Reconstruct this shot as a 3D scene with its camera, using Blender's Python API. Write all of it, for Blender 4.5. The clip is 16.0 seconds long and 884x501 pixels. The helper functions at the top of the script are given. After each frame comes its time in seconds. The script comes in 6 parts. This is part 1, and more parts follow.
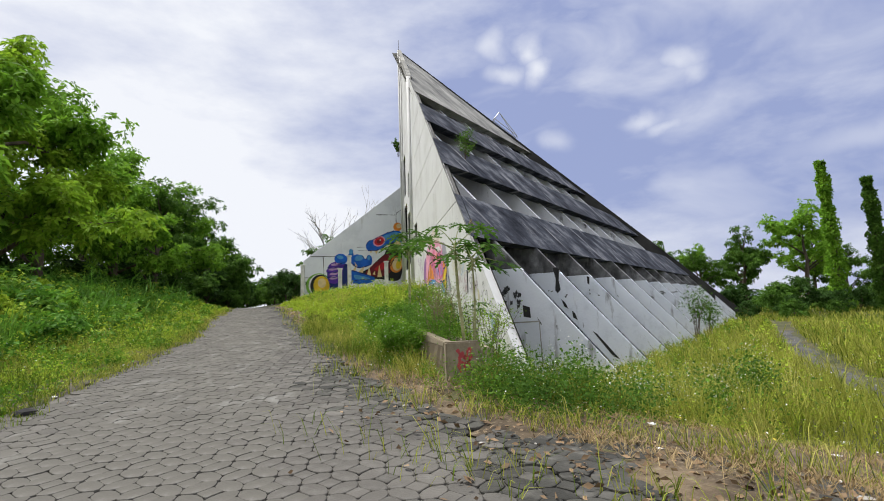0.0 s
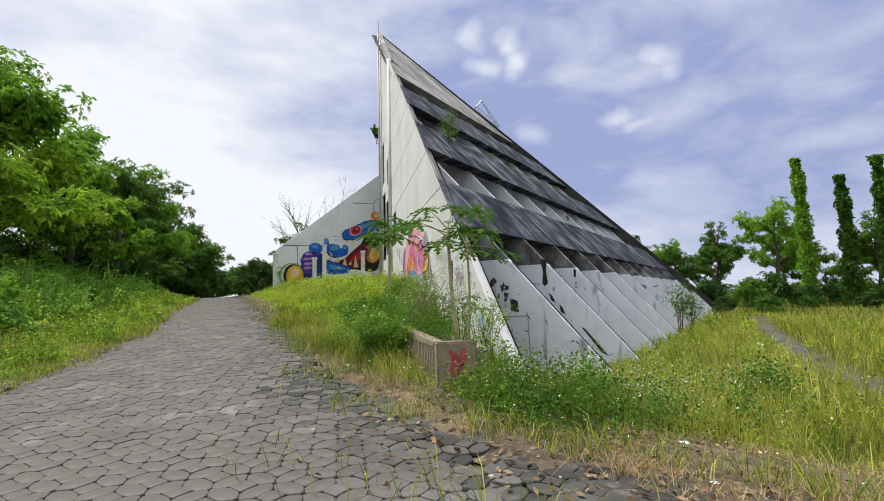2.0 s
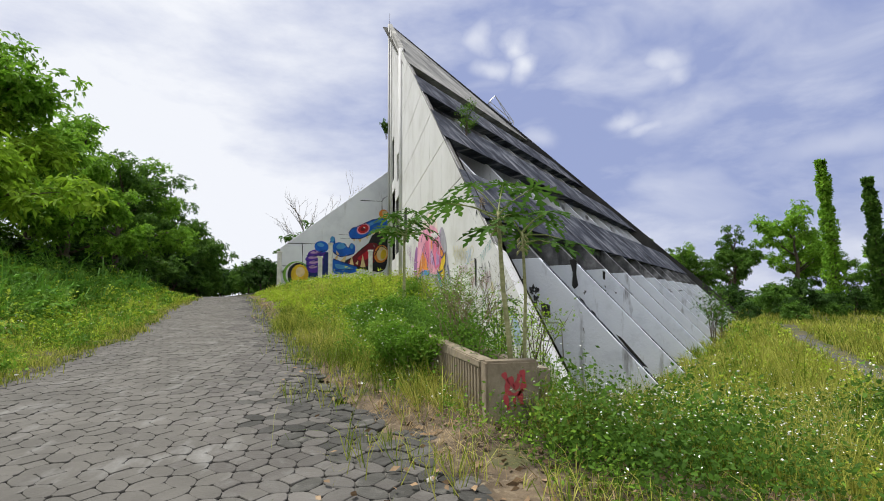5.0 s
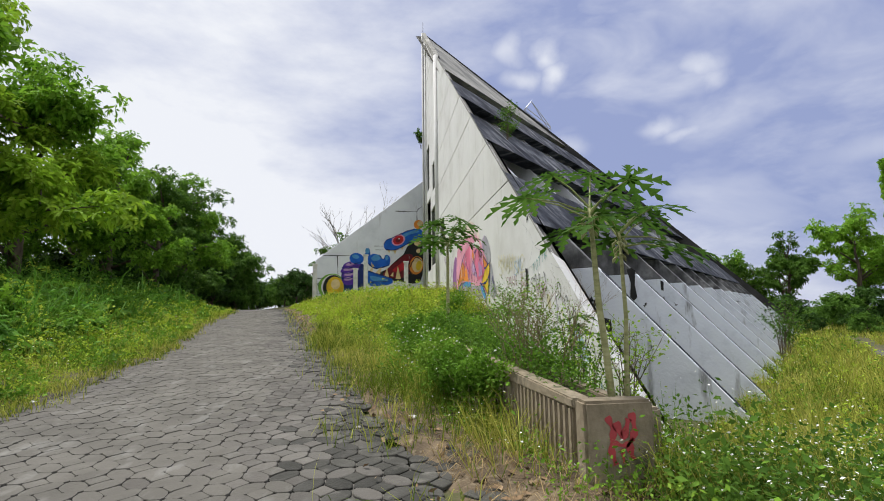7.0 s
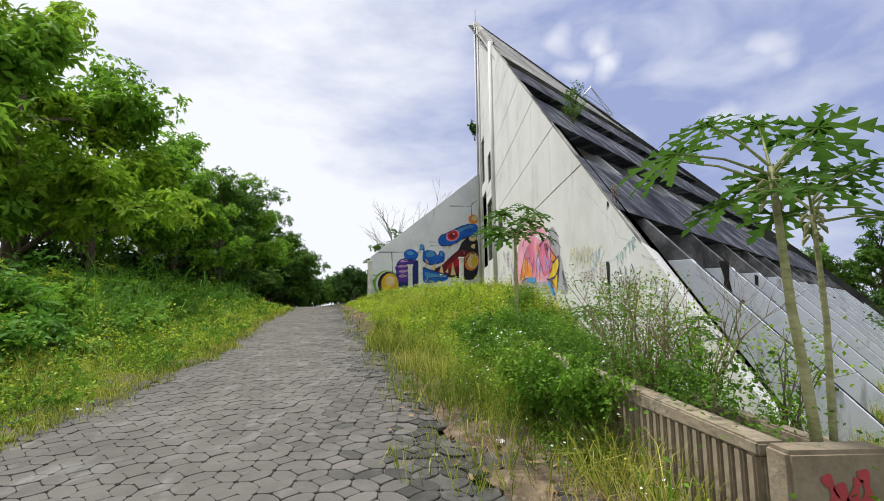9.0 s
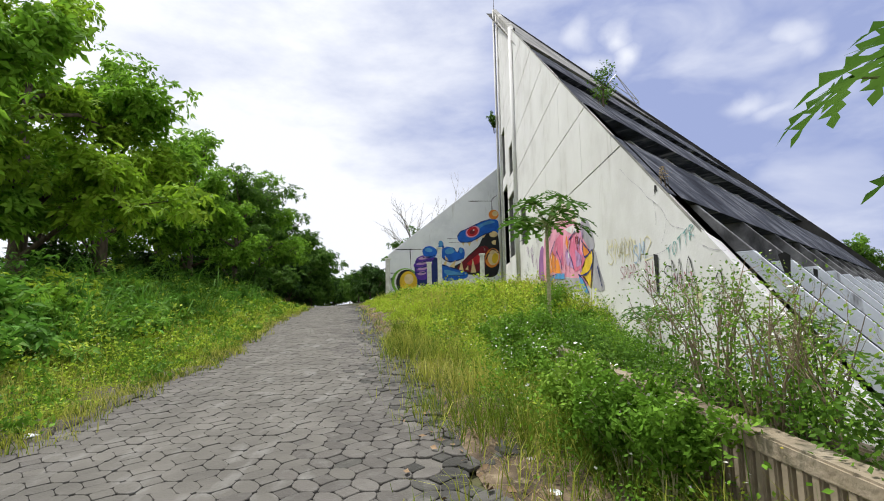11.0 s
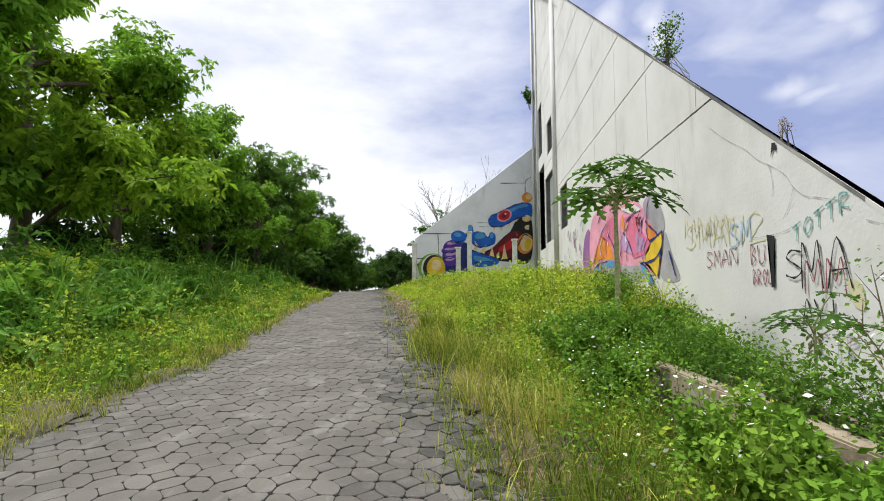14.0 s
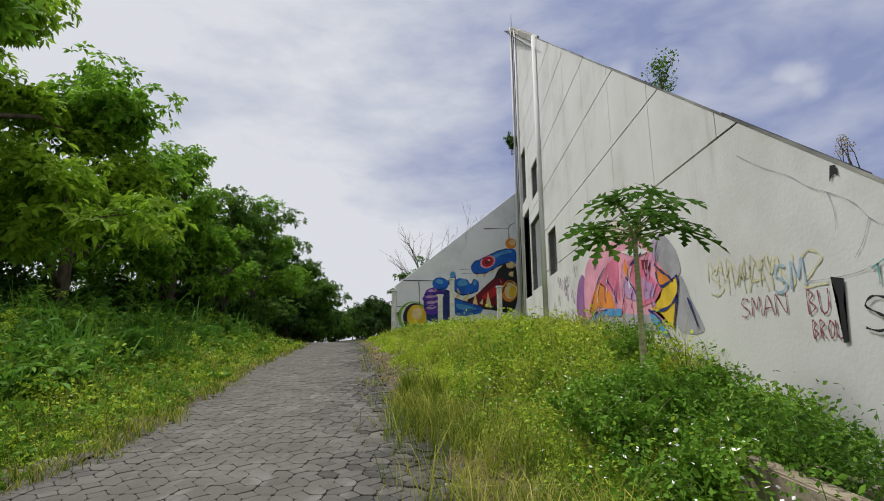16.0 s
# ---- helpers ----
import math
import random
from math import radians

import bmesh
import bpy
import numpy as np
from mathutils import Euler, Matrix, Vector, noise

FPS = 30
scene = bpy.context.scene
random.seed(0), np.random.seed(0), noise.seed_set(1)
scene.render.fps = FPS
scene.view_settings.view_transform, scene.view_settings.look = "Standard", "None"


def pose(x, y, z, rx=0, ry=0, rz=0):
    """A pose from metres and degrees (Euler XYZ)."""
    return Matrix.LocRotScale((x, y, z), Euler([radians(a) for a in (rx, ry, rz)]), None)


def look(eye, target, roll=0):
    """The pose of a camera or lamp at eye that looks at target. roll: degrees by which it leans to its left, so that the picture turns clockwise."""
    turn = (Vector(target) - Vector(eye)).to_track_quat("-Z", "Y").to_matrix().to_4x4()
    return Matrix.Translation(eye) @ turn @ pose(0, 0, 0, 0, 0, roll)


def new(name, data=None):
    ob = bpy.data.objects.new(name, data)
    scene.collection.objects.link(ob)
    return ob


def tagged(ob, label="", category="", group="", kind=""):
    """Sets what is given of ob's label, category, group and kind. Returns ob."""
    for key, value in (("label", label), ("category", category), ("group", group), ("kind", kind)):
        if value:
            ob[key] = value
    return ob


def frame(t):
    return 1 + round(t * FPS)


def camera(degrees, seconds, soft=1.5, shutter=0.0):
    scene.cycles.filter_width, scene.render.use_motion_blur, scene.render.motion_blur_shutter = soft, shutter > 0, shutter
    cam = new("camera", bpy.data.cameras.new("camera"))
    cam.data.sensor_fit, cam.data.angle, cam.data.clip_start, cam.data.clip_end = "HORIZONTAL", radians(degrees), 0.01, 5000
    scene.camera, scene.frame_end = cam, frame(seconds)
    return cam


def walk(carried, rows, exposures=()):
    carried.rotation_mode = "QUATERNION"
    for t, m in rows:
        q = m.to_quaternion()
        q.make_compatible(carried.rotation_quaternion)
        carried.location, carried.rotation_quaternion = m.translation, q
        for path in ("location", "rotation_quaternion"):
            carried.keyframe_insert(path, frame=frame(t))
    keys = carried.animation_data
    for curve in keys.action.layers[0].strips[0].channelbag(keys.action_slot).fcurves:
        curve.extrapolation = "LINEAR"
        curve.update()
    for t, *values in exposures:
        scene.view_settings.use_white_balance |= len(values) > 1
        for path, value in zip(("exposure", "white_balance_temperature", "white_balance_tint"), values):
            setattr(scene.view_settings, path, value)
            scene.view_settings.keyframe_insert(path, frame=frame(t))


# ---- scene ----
cam = camera(84.4, 16.0, 1.0)
# seconds, eye x y z in metres, yaw pitch roll in degrees
PATH = [
    (0, 3.717, 7.676, 1.500, -8.76, 6.58, -1.91),
    (0.5, 3.723, 7.924, 1.494, -10.26, 6.15, -1.53),
    (1, 3.703, 8.239, 1.521, -11.55, 5.76, -1.29),
    (1.5, 3.696, 8.464, 1.517, -11.65, 5.60, -1.35),
    (2, 3.676, 8.709, 1.540, -11.54, 5.52, -1.33),
    (2.5, 3.634, 8.980, 1.534, -11.58, 5.39, -1.22),
    (3, 3.606, 9.258, 1.545, -11.25, 5.26, -1.15),
    (5.5, 3.521, 10.622, 1.572, -10.78, 6.11, -0.36),
    (6, 3.456, 10.901, 1.596, -9.94, 6.49, -0.60),
    (6.5, 3.418, 11.119, 1.601, -8.59, 6.73, -0.82),
    (7, 3.391, 11.353, 1.637, -7.16, 7.10, -0.77),
    (7.5, 3.359, 11.580, 1.638, -5.84, 7.09, -0.79),
    (8, 3.291, 11.832, 1.663, -4.38, 7.00, -0.83),
    (8.5, 3.234, 12.094, 1.665, -2.47, 6.94, -0.73),
    (9, 3.154, 12.392, 1.680, -1.11, 6.78, -0.77),
    (11.5, 3.085, 13.840, 1.762, 1.87, 6.39, -0.77),
    (12, 3.085, 14.156, 1.789, 2.92, 5.93, -0.21),
    (12.5, 2.963, 14.398, 1.775, 3.63, 5.78, 0.16),
    (13, 2.900, 14.692, 1.781, 4.32, 5.75, 0.16),
    (13.5, 2.873, 15.043, 1.813, 4.56, 5.46, 0.05),
    (14, 2.800, 15.427, 1.820, 4.18, 5.00, -0.14),
    (14.5, 2.744, 15.767, 1.819, 3.64, 5.40, -0.24),
    (15, 2.711, 16.145, 1.880, 2.85, 7.08, -0.40),
    (15.5, 2.657, 16.511, 1.920, 2.07, 9.38, -0.64),
    (16, 2.598, 16.829, 1.924, 1.75, 10.62, -0.41),
]
walk(cam, [(t, look((x, y, z), (x - math.sin(radians(a)) * math.cos(radians(p)), y + math.cos(radians(a)) * math.cos(radians(p)), z + math.sin(radians(p))), r)) for t, x, y, z, a, p, r in PATH], [(0.0, -0.1), (2.0, -0.06), (5.0, -0.1), (7.0, -0.15), (8.0, -0.12), (9.0, -0.02), (12.0, 0.06), (14.0, 0.08), (15.0, 0.02), (15.5, -0.26), (16.0, -0.46)])

# ---- sky and sun ----
SUN_AZ, SUN_EL = 48.0, 64.0          # degrees left of +y, degrees above the horizon
world = bpy.data.worlds.new("sky")
scene.world = world
world.use_nodes = True


def build_sky():
    nt = world.node_tree
    nt.nodes.clear()
    n, l = nt.nodes.new, nt.links.new
    out, bg = n("ShaderNodeOutputWorld"), n("ShaderNodeBackground")
    sky = n("ShaderNodeTexSky")
    sky.sky_type, sky.sun_disc = "NISHITA", False
    sky.sun_elevation, sky.sun_rotation = radians(SUN_EL), radians(-SUN_AZ)
    sky.air_density, sky.dust_density, sky.ozone_density = 1.0, 2.2, 1.5
    bg.inputs["Strength"].default_value = SKY_STRENGTH
    co = n("ShaderNodeTexCoord")
    mp = n("ShaderNodeMapping")
    mp.inputs["Scale"].default_value = (1.6, 1.6, 4.2)
    mp.inputs["Rotation"].default_value = (0.25, 0.1, 0.6)
    big, fine = n("ShaderNodeTexNoise"), n("ShaderNodeTexNoise")
    big.inputs["Scale"].default_value, big.inputs["Detail"].default_value, big.inputs["Roughness"].default_value = 1.9, 8.0, 0.58
    fine.inputs["Scale"].default_value, fine.inputs["Detail"].default_value = 4.5, 6.0
    l(co.outputs["Generated"], mp.inputs["Vector"])
    l(mp.outputs["Vector"], big.inputs["Vector"])
    l(mp.outputs["Vector"], fine.inputs["Vector"])
    # cloud cover is thinnest in the part of the sky ahead and to the right; unseen cover behind is thickened to
    # brighten the fins
    dot = n("ShaderNodeVectorMath")
    dot.operation = "DOT_PRODUCT"
    dot.inputs[1].default_value = (0.74, 0.62, 0.26)
    l(co.outputs["Generated"], dot.inputs[0])
    side = n("ShaderNodeMapRange")
    side.interpolation_type = "SMOOTHSTEP"
    side.inputs["From Min"].default_value, side.inputs["From Max"].default_value = 0.97, 0.3
    side.inputs["To Min"].default_value, side.inputs["To Max"].default_value = -0.13, 0.36
    l(dot.outputs["Value"], side.inputs["Value"])
    add = n("ShaderNodeMath")
    add.operation = "MULTIPLY_ADD"
    add.inputs[1].default_value = 0.8
    l(big.outputs["Fac"], add.inputs[0])
    l(side.outputs["Result"], add.inputs[2])
    add2 = n("ShaderNodeMath")
    add2.operation = "MULTIPLY_ADD"
    add2.inputs[1].default_value = 0.2
    l(fine.outputs["Fac"], add2.inputs[0])
    l(add.outputs["Value"], add2.inputs[2])
    # the sky pales towards the horizon
    sep, low, add3 = n("ShaderNodeSeparateXYZ"), n("ShaderNodeMapRange"), n("ShaderNodeMath")
    low.inputs["From Min"].default_value, low.inputs["From Max"].default_value = 0.0, 0.35
    low.inputs["To Min"].default_value, low.inputs["To Max"].default_value = 0.26, 0.0
    add3.operation = "ADD"
    l(co.outputs["Generated"], sep.inputs["Vector"])
    l(sep.outputs["Z"], low.inputs["Value"])
    l(low.outputs["Result"], add3.inputs[0])
    l(add2.outputs["Value"], add3.inputs[1])
    cover = n("ShaderNodeValToRGB")
    cover.color_ramp.elements[0].position, cover.color_ramp.elements[1].position = 0.42, 0.84
    l(add3.outputs["Value"], cover.inputs["Fac"])
    mp3, wn, wisp, mx = n("ShaderNodeMapping"), n("ShaderNodeTexNoise"), n("ShaderNodeValToRGB"), n("ShaderNodeMath")
    mp3.inputs["Scale"].default_value, mp3.inputs["Location"].default_value = (2.2, 2.2, 5.0), (3.1, 0.4, 1.7)
    wn.inputs["Scale"].default_value, wn.inputs["Detail"].default_value, wn.inputs["Distortion"].default_value = 1.7, 5.0, 0.6
    wisp.color_ramp.elements[0].position, wisp.color_ramp.elements[1].position = 0.5, 1.0
    l(co.outputs["Generated"], mp3.inputs["Vector"])
    l(mp3.outputs["Vector"], wn.inputs["Vector"])
    l(wn.outputs["Fac"], wisp.inputs["Fac"])
    mx.operation = "MAXIMUM"
    l(cover.outputs["Color"], mx.inputs[0])
    l(wisp.outputs["Color"], mx.inputs[1])
    # small puffs of fair-weather cloud
    wob, wsc, wad = n("ShaderNodeTexNoise"), n("ShaderNodeVectorMath"), n("ShaderNodeVectorMath")
    wob.inputs["Scale"].default_value, wob.inputs["Detail"].default_value = 9.0, 6.0
    wsc.operation, wad.operation = "MULTIPLY_ADD", "ADD"
    wsc.inputs[1].default_value, wsc.inputs[2].default_value = (0.1, 0.1, 0.08), (-0.05, -0.05, -0.04)
    l(co.outputs["Generated"], wob.inputs["Vector"])
    l(wob.outputs["Color"], wsc.inputs[0])
    l(wsc.outputs["Vector"], wad.inputs[0])
    l(co.outputs["Generated"], wad.inputs[1])
    total = mx
    for centre, rad, dense in PUFFS:
        off, squash, ln, fall, mp4 = n("ShaderNodeVectorMath"), n("ShaderNodeVectorMath"), n("ShaderNodeVectorMath"), n("ShaderNodeMapRange"), n("ShaderNodeMath")
        off.operation, squash.operation, ln.operation, mp4.operation = "SUBTRACT", "MULTIPLY", "LENGTH", "MAXIMUM"
        off.inputs[1].default_value = centre
        squash.inputs[1].default_value = (1.0 / rad[0], 1.0 / rad[0], 1.0 / rad[1])
        fall.interpolation_type = "SMOOTHSTEP"
        fall.inputs["From Min"].default_value, fall.inputs["From Max"].default_value = 1.0, 0.0
        fall.inputs["To Max"].default_value = dense
        l(wad.outputs["Vector"], off.inputs[0])
        l(off.outputs["Vector"], squash.inputs[0])
        l(squash.outputs["Vector"], ln.inputs[0])
        l(ln.outputs["Value"], fall.inputs["Value"])
        l(total.outputs["Value"], mp4.inputs[0])
        l(fall.outputs["Result"], mp4.inputs[1])
        total = mp4
    mix = n("ShaderNodeMix")
    mix.data_type = "RGBA"
    l(total.outputs["Value"], mix.inputs["Factor"])
    veil = n("ShaderNodeMix")      # thin violet-blue haze over the whole sky
    veil.data_type = "RGBA"
    veil.inputs["Factor"].default_value = 0.9
    veil.inputs["B"].default_value = HAZE
    l(sky.outputs["Color"], veil.inputs["A"])
    l(veil.outputs["Result"], mix.inputs["A"])
    mix.inputs["B"].default_value = CLOUD
    l(mix.outputs["Result"], bg.inputs["Color"])
    l(bg.outputs["Background"], out.inputs["Surface"])


# way to the middle of each puff, its radii across and upwards, its density
PUFFS = [((0.318, 0.824, 0.475), (0.041, 0.0492), 0.85), ((0.331, 0.834, 0.44), (0.041, 0.041), 0.85), ((0.25, 0.834, 0.488), (0.0492, 0.041), 0.64), ((0.272, 0.855, 0.441), (0.0574, 0.0287), 0.64),
         ((0.537, 0.737, 0.411), (0.0574, 0.0369), 0.64), ((0.555, 0.735, 0.393), (0.041, 0.0246), 0.51), ((0.51, 0.794, 0.33), (0.0656, 0.0246), 0.59), ((0.545, 0.78, 0.315), (0.0574, 0.0205), 0.51), ((0.361, 0.877, 0.317), (0.0492, 0.0369), 0.42), ((0.76, 0.61, 0.24), (0.164, 0.041), 0.34)]
SKY_STRENGTH = 0.13
HAZE = (2.75, 3.25, 5.4, 1)
CLOUD = (7.4, 7.6, 8.1, 1)
build_sky()
sun = new("sun", bpy.data.lights.new("sun", "SUN"))
sun.data.energy, sun.data.angle, sun.data.color = 5.0, radians(9), (1.0, 0.97, 0.92)
sun.matrix_world = look((-math.sin(radians(SUN_AZ)) * math.cos(radians(SUN_EL)) * 80, math.cos(radians(SUN_AZ)) * math.cos(radians(SUN_EL)) * 80, math.sin(radians(SUN_EL)) * 80), (0, 0, 0))


# ---- materials ----
def mat_noise(name, stops, scale=4.0, detail=6.0, rough=0.85, bump=0.2, bump_scale=30.0, stretch=(1, 1, 1), island=0.0, second=None, metal=0.0, coords="Object", trans=0.0, spec=0.3, turn=None):
    """A surface whose colour runs through stops along a noise, with a second mottling, fine relief and a shift per piece."""
    m = bpy.data.materials.new(name)
    m.use_nodes = True
    nt = m.node_tree
    n, l = nt.nodes.new, nt.links.new
    b = nt.nodes["Principled BSDF"]
    b.inputs["Roughness"].default_value, b.inputs["Metallic"].default_value = rough, metal
    b.inputs["Specular IOR Level"].default_value = spec
    co, mp = n("ShaderNodeTexCoord"), n("ShaderNodeMapping")
    mp.inputs["Scale"].default_value = stretch
    l(co.outputs[coords], mp.inputs["Vector"])
    no = n("ShaderNodeTexNoise")
    no.inputs["Scale"].default_value, no.inputs["Detail"].default_value, no.inputs["Roughness"].default_value = scale, detail, 0.62
    l(mp.outputs["Vector"], no.inputs["Vector"])
    ramp = n("ShaderNodeValToRGB")
    while len(ramp.color_ramp.elements) < len(stops):
        ramp.color_ramp.elements.new(0.5)
    for e, (p, c) in zip(ramp.color_ramp.elements, stops):
        e.position, e.color = p, (*c, 1)
    l(no.outputs["Fac"], ramp.inputs["Fac"])
    col = ramp.outputs["Color"]
    if second:
        sc, low, high, c2, st2 = second
        mp2 = n("ShaderNodeMapping")
        if turn is not None:
            mp2.vector_type = "TEXTURE"
            mp2.inputs["Rotation"].default_value = turn
        mp2.inputs["Scale"].default_value = st2
        l(co.outputs[coords], mp2.inputs["Vector"])
        n2, mr, mx = n("ShaderNodeTexNoise"), n("ShaderNodeMapRange"), n("ShaderNodeMix")
        n2.inputs["Scale"].default_value, n2.inputs["Detail"].default_value, n2.inputs["Roughness"].default_value = sc, 8.0, 0.6
        l(mp2.outputs["Vector"], n2.inputs["Vector"])
        mr.inputs["From Min"].default_value, mr.inputs["From Max"].default_value = low, high
        l(n2.outputs["Fac"], mr.inputs["Value"])
        mx.data_type = "RGBA"
        mx.inputs["B"].default_value = (*c2, 1)
        l(mr.outputs["Result"], mx.inputs["Factor"])
        l(col, mx.inputs["A"])
        col = mx.outputs["Result"]
    if island:
        hs, r1 = n("ShaderNodeHueSaturation"), n("ShaderNodeMapRange")
        if coords == "Object" and island < 0:
            src = n("ShaderNodeObjectInfo").outputs["Random"]
        else:
            src = n("ShaderNodeNewGeometry").outputs["Random Per Island"]
        r1.inputs["To Min"].default_value, r1.inputs["To Max"].default_value = 1 - abs(island), 1 + abs(island)
        l(src, r1.inputs["Value"])
        l(r1.outputs["Result"], hs.inputs["Value"])
        l(col, hs.inputs["Color"])
        col = hs.outputs["Color"]
    l(col, b.inputs["Base Color"])
    if bump:
        bn, bp = n("ShaderNodeTexNoise"), n("ShaderNodeBump")
        bn.inputs["Scale"].default_value, bn.inputs["Detail"].default_value = bump_scale, 5.0
        l(co.outputs[coords], bn.inputs["Vector"])
        bp.inputs["Strength"].default_value, bp.inputs["Distance"].default_value = bump, 0.02
        l(bn.outputs["Fac"], bp.inputs["Height"])
        l(bp.outputs["Normal"], b.inputs["Normal"])
    if trans:
        tr, ms = n("ShaderNodeBsdfTranslucent"), n("ShaderNodeMixShader")
        ms.inputs["Fac"].default_value = trans
        l(col, tr.inputs["Color"])
        l(b.outputs["BSDF"], ms.inputs[1])
        l(tr.outputs["BSDF"], ms.inputs[2])
        l(ms.outputs["Shader"], nt.nodes["Material Output"].inputs["Surface"])
    return m


M_WALL = mat_noise("white_lime_paint", [(0.25, (0.522, 0.513, 0.494)), (0.5, (0.641, 0.638, 0.627)), (0.75, (0.694, 0.692, 0.684))], scale=0.55, rough=0.9, bump=0.15, bump_scale=18, second=(1.3, 0.6, 0.86, (0.399, 0.38, 0.342), (1, 2.2, 0.22)))
# The blue in this peeling white stands for skylight on the fin faces.
M_WALL_OLD = mat_noise("peeling_white_paint_sky_tint", [(0.26, (0.56, 0.59, 0.65)), (0.45, (0.74, 0.775, 0.84)), (0.75, (0.79, 0.825, 0.88))], scale=1.3, rough=0.88, bump=0.3, bump_scale=14, second=(2.6, 0.58, 0.72, (0.22, 0.22, 0.23), (1, 1, 0.2)))
M_WING = mat_noise("pale_grey_wall_paint", [(0.28, (0.6, 0.62, 0.66)), (0.5, (0.76, 0.78, 0.82)), (0.75, (0.82, 0.84, 0.87))], scale=0.5, rough=0.9, bump=0.12, bump_scale=14, second=(1.2, 0.6, 0.8, (0.5, 0.5, 0.5), (1.5, 1, 0.3)))
M_SLAB = mat_noise("mould_stained_concrete", [(0.34, (0.016, 0.018, 0.025)), (0.52, (0.055, 0.06, 0.077)), (0.7, (0.21, 0.217, 0.24))], scale=0.9, rough=0.95, spec=0.08, bump=0.3, bump_scale=12, second=(0.9, 0.56, 0.7, (0.3, 0.3, 0.32), (0.4, 3.0, 3.0)), turn=(0, 0, radians(45.6)))
M_CAP = mat_noise("weathered_cap_concrete", [(0.3, (0.1, 0.1, 0.1)), (0.5, (0.26, 0.255, 0.235)), (0.72, (0.46, 0.45, 0.41))], scale=0.5, rough=0.9, bump=0.3, bump_scale=12, second=(1.0, 0.55, 0.7, (0.05, 0.05, 0.052), (0.5, 3.0, 3.0)), turn=(0, 0, radians(45.6)))
M_FIN = mat_noise("stained_grey_plaster", [(0.24, (0.5, 0.51, 0.53)), (0.45, (0.74, 0.75, 0.78)), (0.75, (0.8, 0.81, 0.83))], scale=0.8, rough=0.9, bump=0.25, bump_scale=14, second=(2.0, 0.62, 0.74, (0.1, 0.1, 0.1), (1, 1, 0.4)))
# Mould, and the shade under the lowest slab, both put into the colour.
M_FIN_MOULD_SHADE = mat_noise("mouldy_shaded_grey_plaster", [(0.3, (0.05, 0.05, 0.05)), (0.5, (0.16, 0.16, 0.165)), (0.72, (0.42, 0.42, 0.42))], scale=1.3, rough=0.92, bump=0.3, bump_scale=14, second=(2.2, 0.52, 0.68, (0.05, 0.05, 0.052), (1, 1, 0.35)))
M_STAIN = mat_noise("black_mould_stain", [(0.35, (0.02, 0.02, 0.022)), (0.55, (0.07, 0.07, 0.072)), (0.72, (0.4, 0.4, 0.41))], scale=9.0, rough=0.95, bump=0.3)
# Near-black colour carries the unlit interior's shade; the dark stone shares it.
M_DARK = mat_noise("interior_shade_and_dark_stone", [(0.3, (0.015, 0.015, 0.015)), (0.7, (0.05, 0.048, 0.046))], scale=0.7, rough=0.95, bump=0.2)
M_JOINT = mat_noise("dark_joint_mortar", [(0.3, (0.1, 0.1, 0.1)), (0.7, (0.2, 0.195, 0.185))], scale=3, rough=0.95, bump=0.2)
M_PAVER = mat_noise("grey_concrete_paver", [(0.25, (0.0684, 0.063, 0.0549)), (0.5, (0.103, 0.0954, 0.0846)), (0.78, (0.151, 0.142, 0.126))], scale=0.9, rough=0.9, bump=0.4, bump_scale=45, island=0.16, coords="Object", second=(9.0, 0.52, 0.8, (0.144, 0.14, 0.126), (1, 1, 1)))
M_PAVER_DUST = mat_noise("dusty_worn_paver", [(0.25, (0.083, 0.078, 0.068)), (0.5, (0.112, 0.105, 0.091)), (0.78, (0.158, 0.149, 0.131))], scale=1.3, rough=0.93, bump=0.3, bump_scale=45, island=0.07, second=(4.0, 0.55, 0.75, (0.199, 0.194, 0.178), (1, 0.4, 1)))
M_PAVER_MOSS = mat_noise("mossy_damp_paver", [(0.25, (0.027, 0.027, 0.0216)), (0.5, (0.054, 0.0522, 0.045)), (0.78, (0.099, 0.0954, 0.0846))], scale=2.2, rough=0.85, bump=0.4, bump_scale=45, island=0.3, second=(5.0, 0.55, 0.75, (0.135, 0.128, 0.113), (1, 1, 1)))
M_DIRT = mat_noise("littered_brown_dirt", [(0.32, (0.035, 0.026, 0.018)), (0.5, (0.105, 0.078, 0.05)), (0.7, (0.2, 0.15, 0.095))], scale=2.4, rough=0.97, bump=0.7, bump_scale=40, second=(11.0, 0.55, 0.72, (0.26, 0.21, 0.14), (1, 1, 1)))
M_SAND = mat_noise("joint_soil", [(0.35, (0.075, 0.07, 0.06)), (0.65, (0.16, 0.15, 0.132))], scale=0.8, rough=0.97, bump=0.4, bump_scale=60)
M_DUST = mat_noise("sandy_road_dust", [(0.3, (0.06, 0.053, 0.038)), (0.5, (0.1, 0.09, 0.066)), (0.72, (0.16, 0.145, 0.11))], scale=2.0, rough=0.97, bump=0.4, bump_scale=40, second=(8.0, 0.55, 0.7, (0.072, 0.0648, 0.035), (1, 1, 1)))
M_SOIL = mat_noise("grassy_soil", [(0.3, (0.035, 0.042, 0.018)), (0.5, (0.07, 0.075, 0.03)), (0.7, (0.13, 0.105, 0.055))], scale=1.1, rough=0.97, bump=0.6, bump_scale=25, second=(6.0, 0.55, 0.75, (0.1, 0.08, 0.05), (1, 1, 1)))
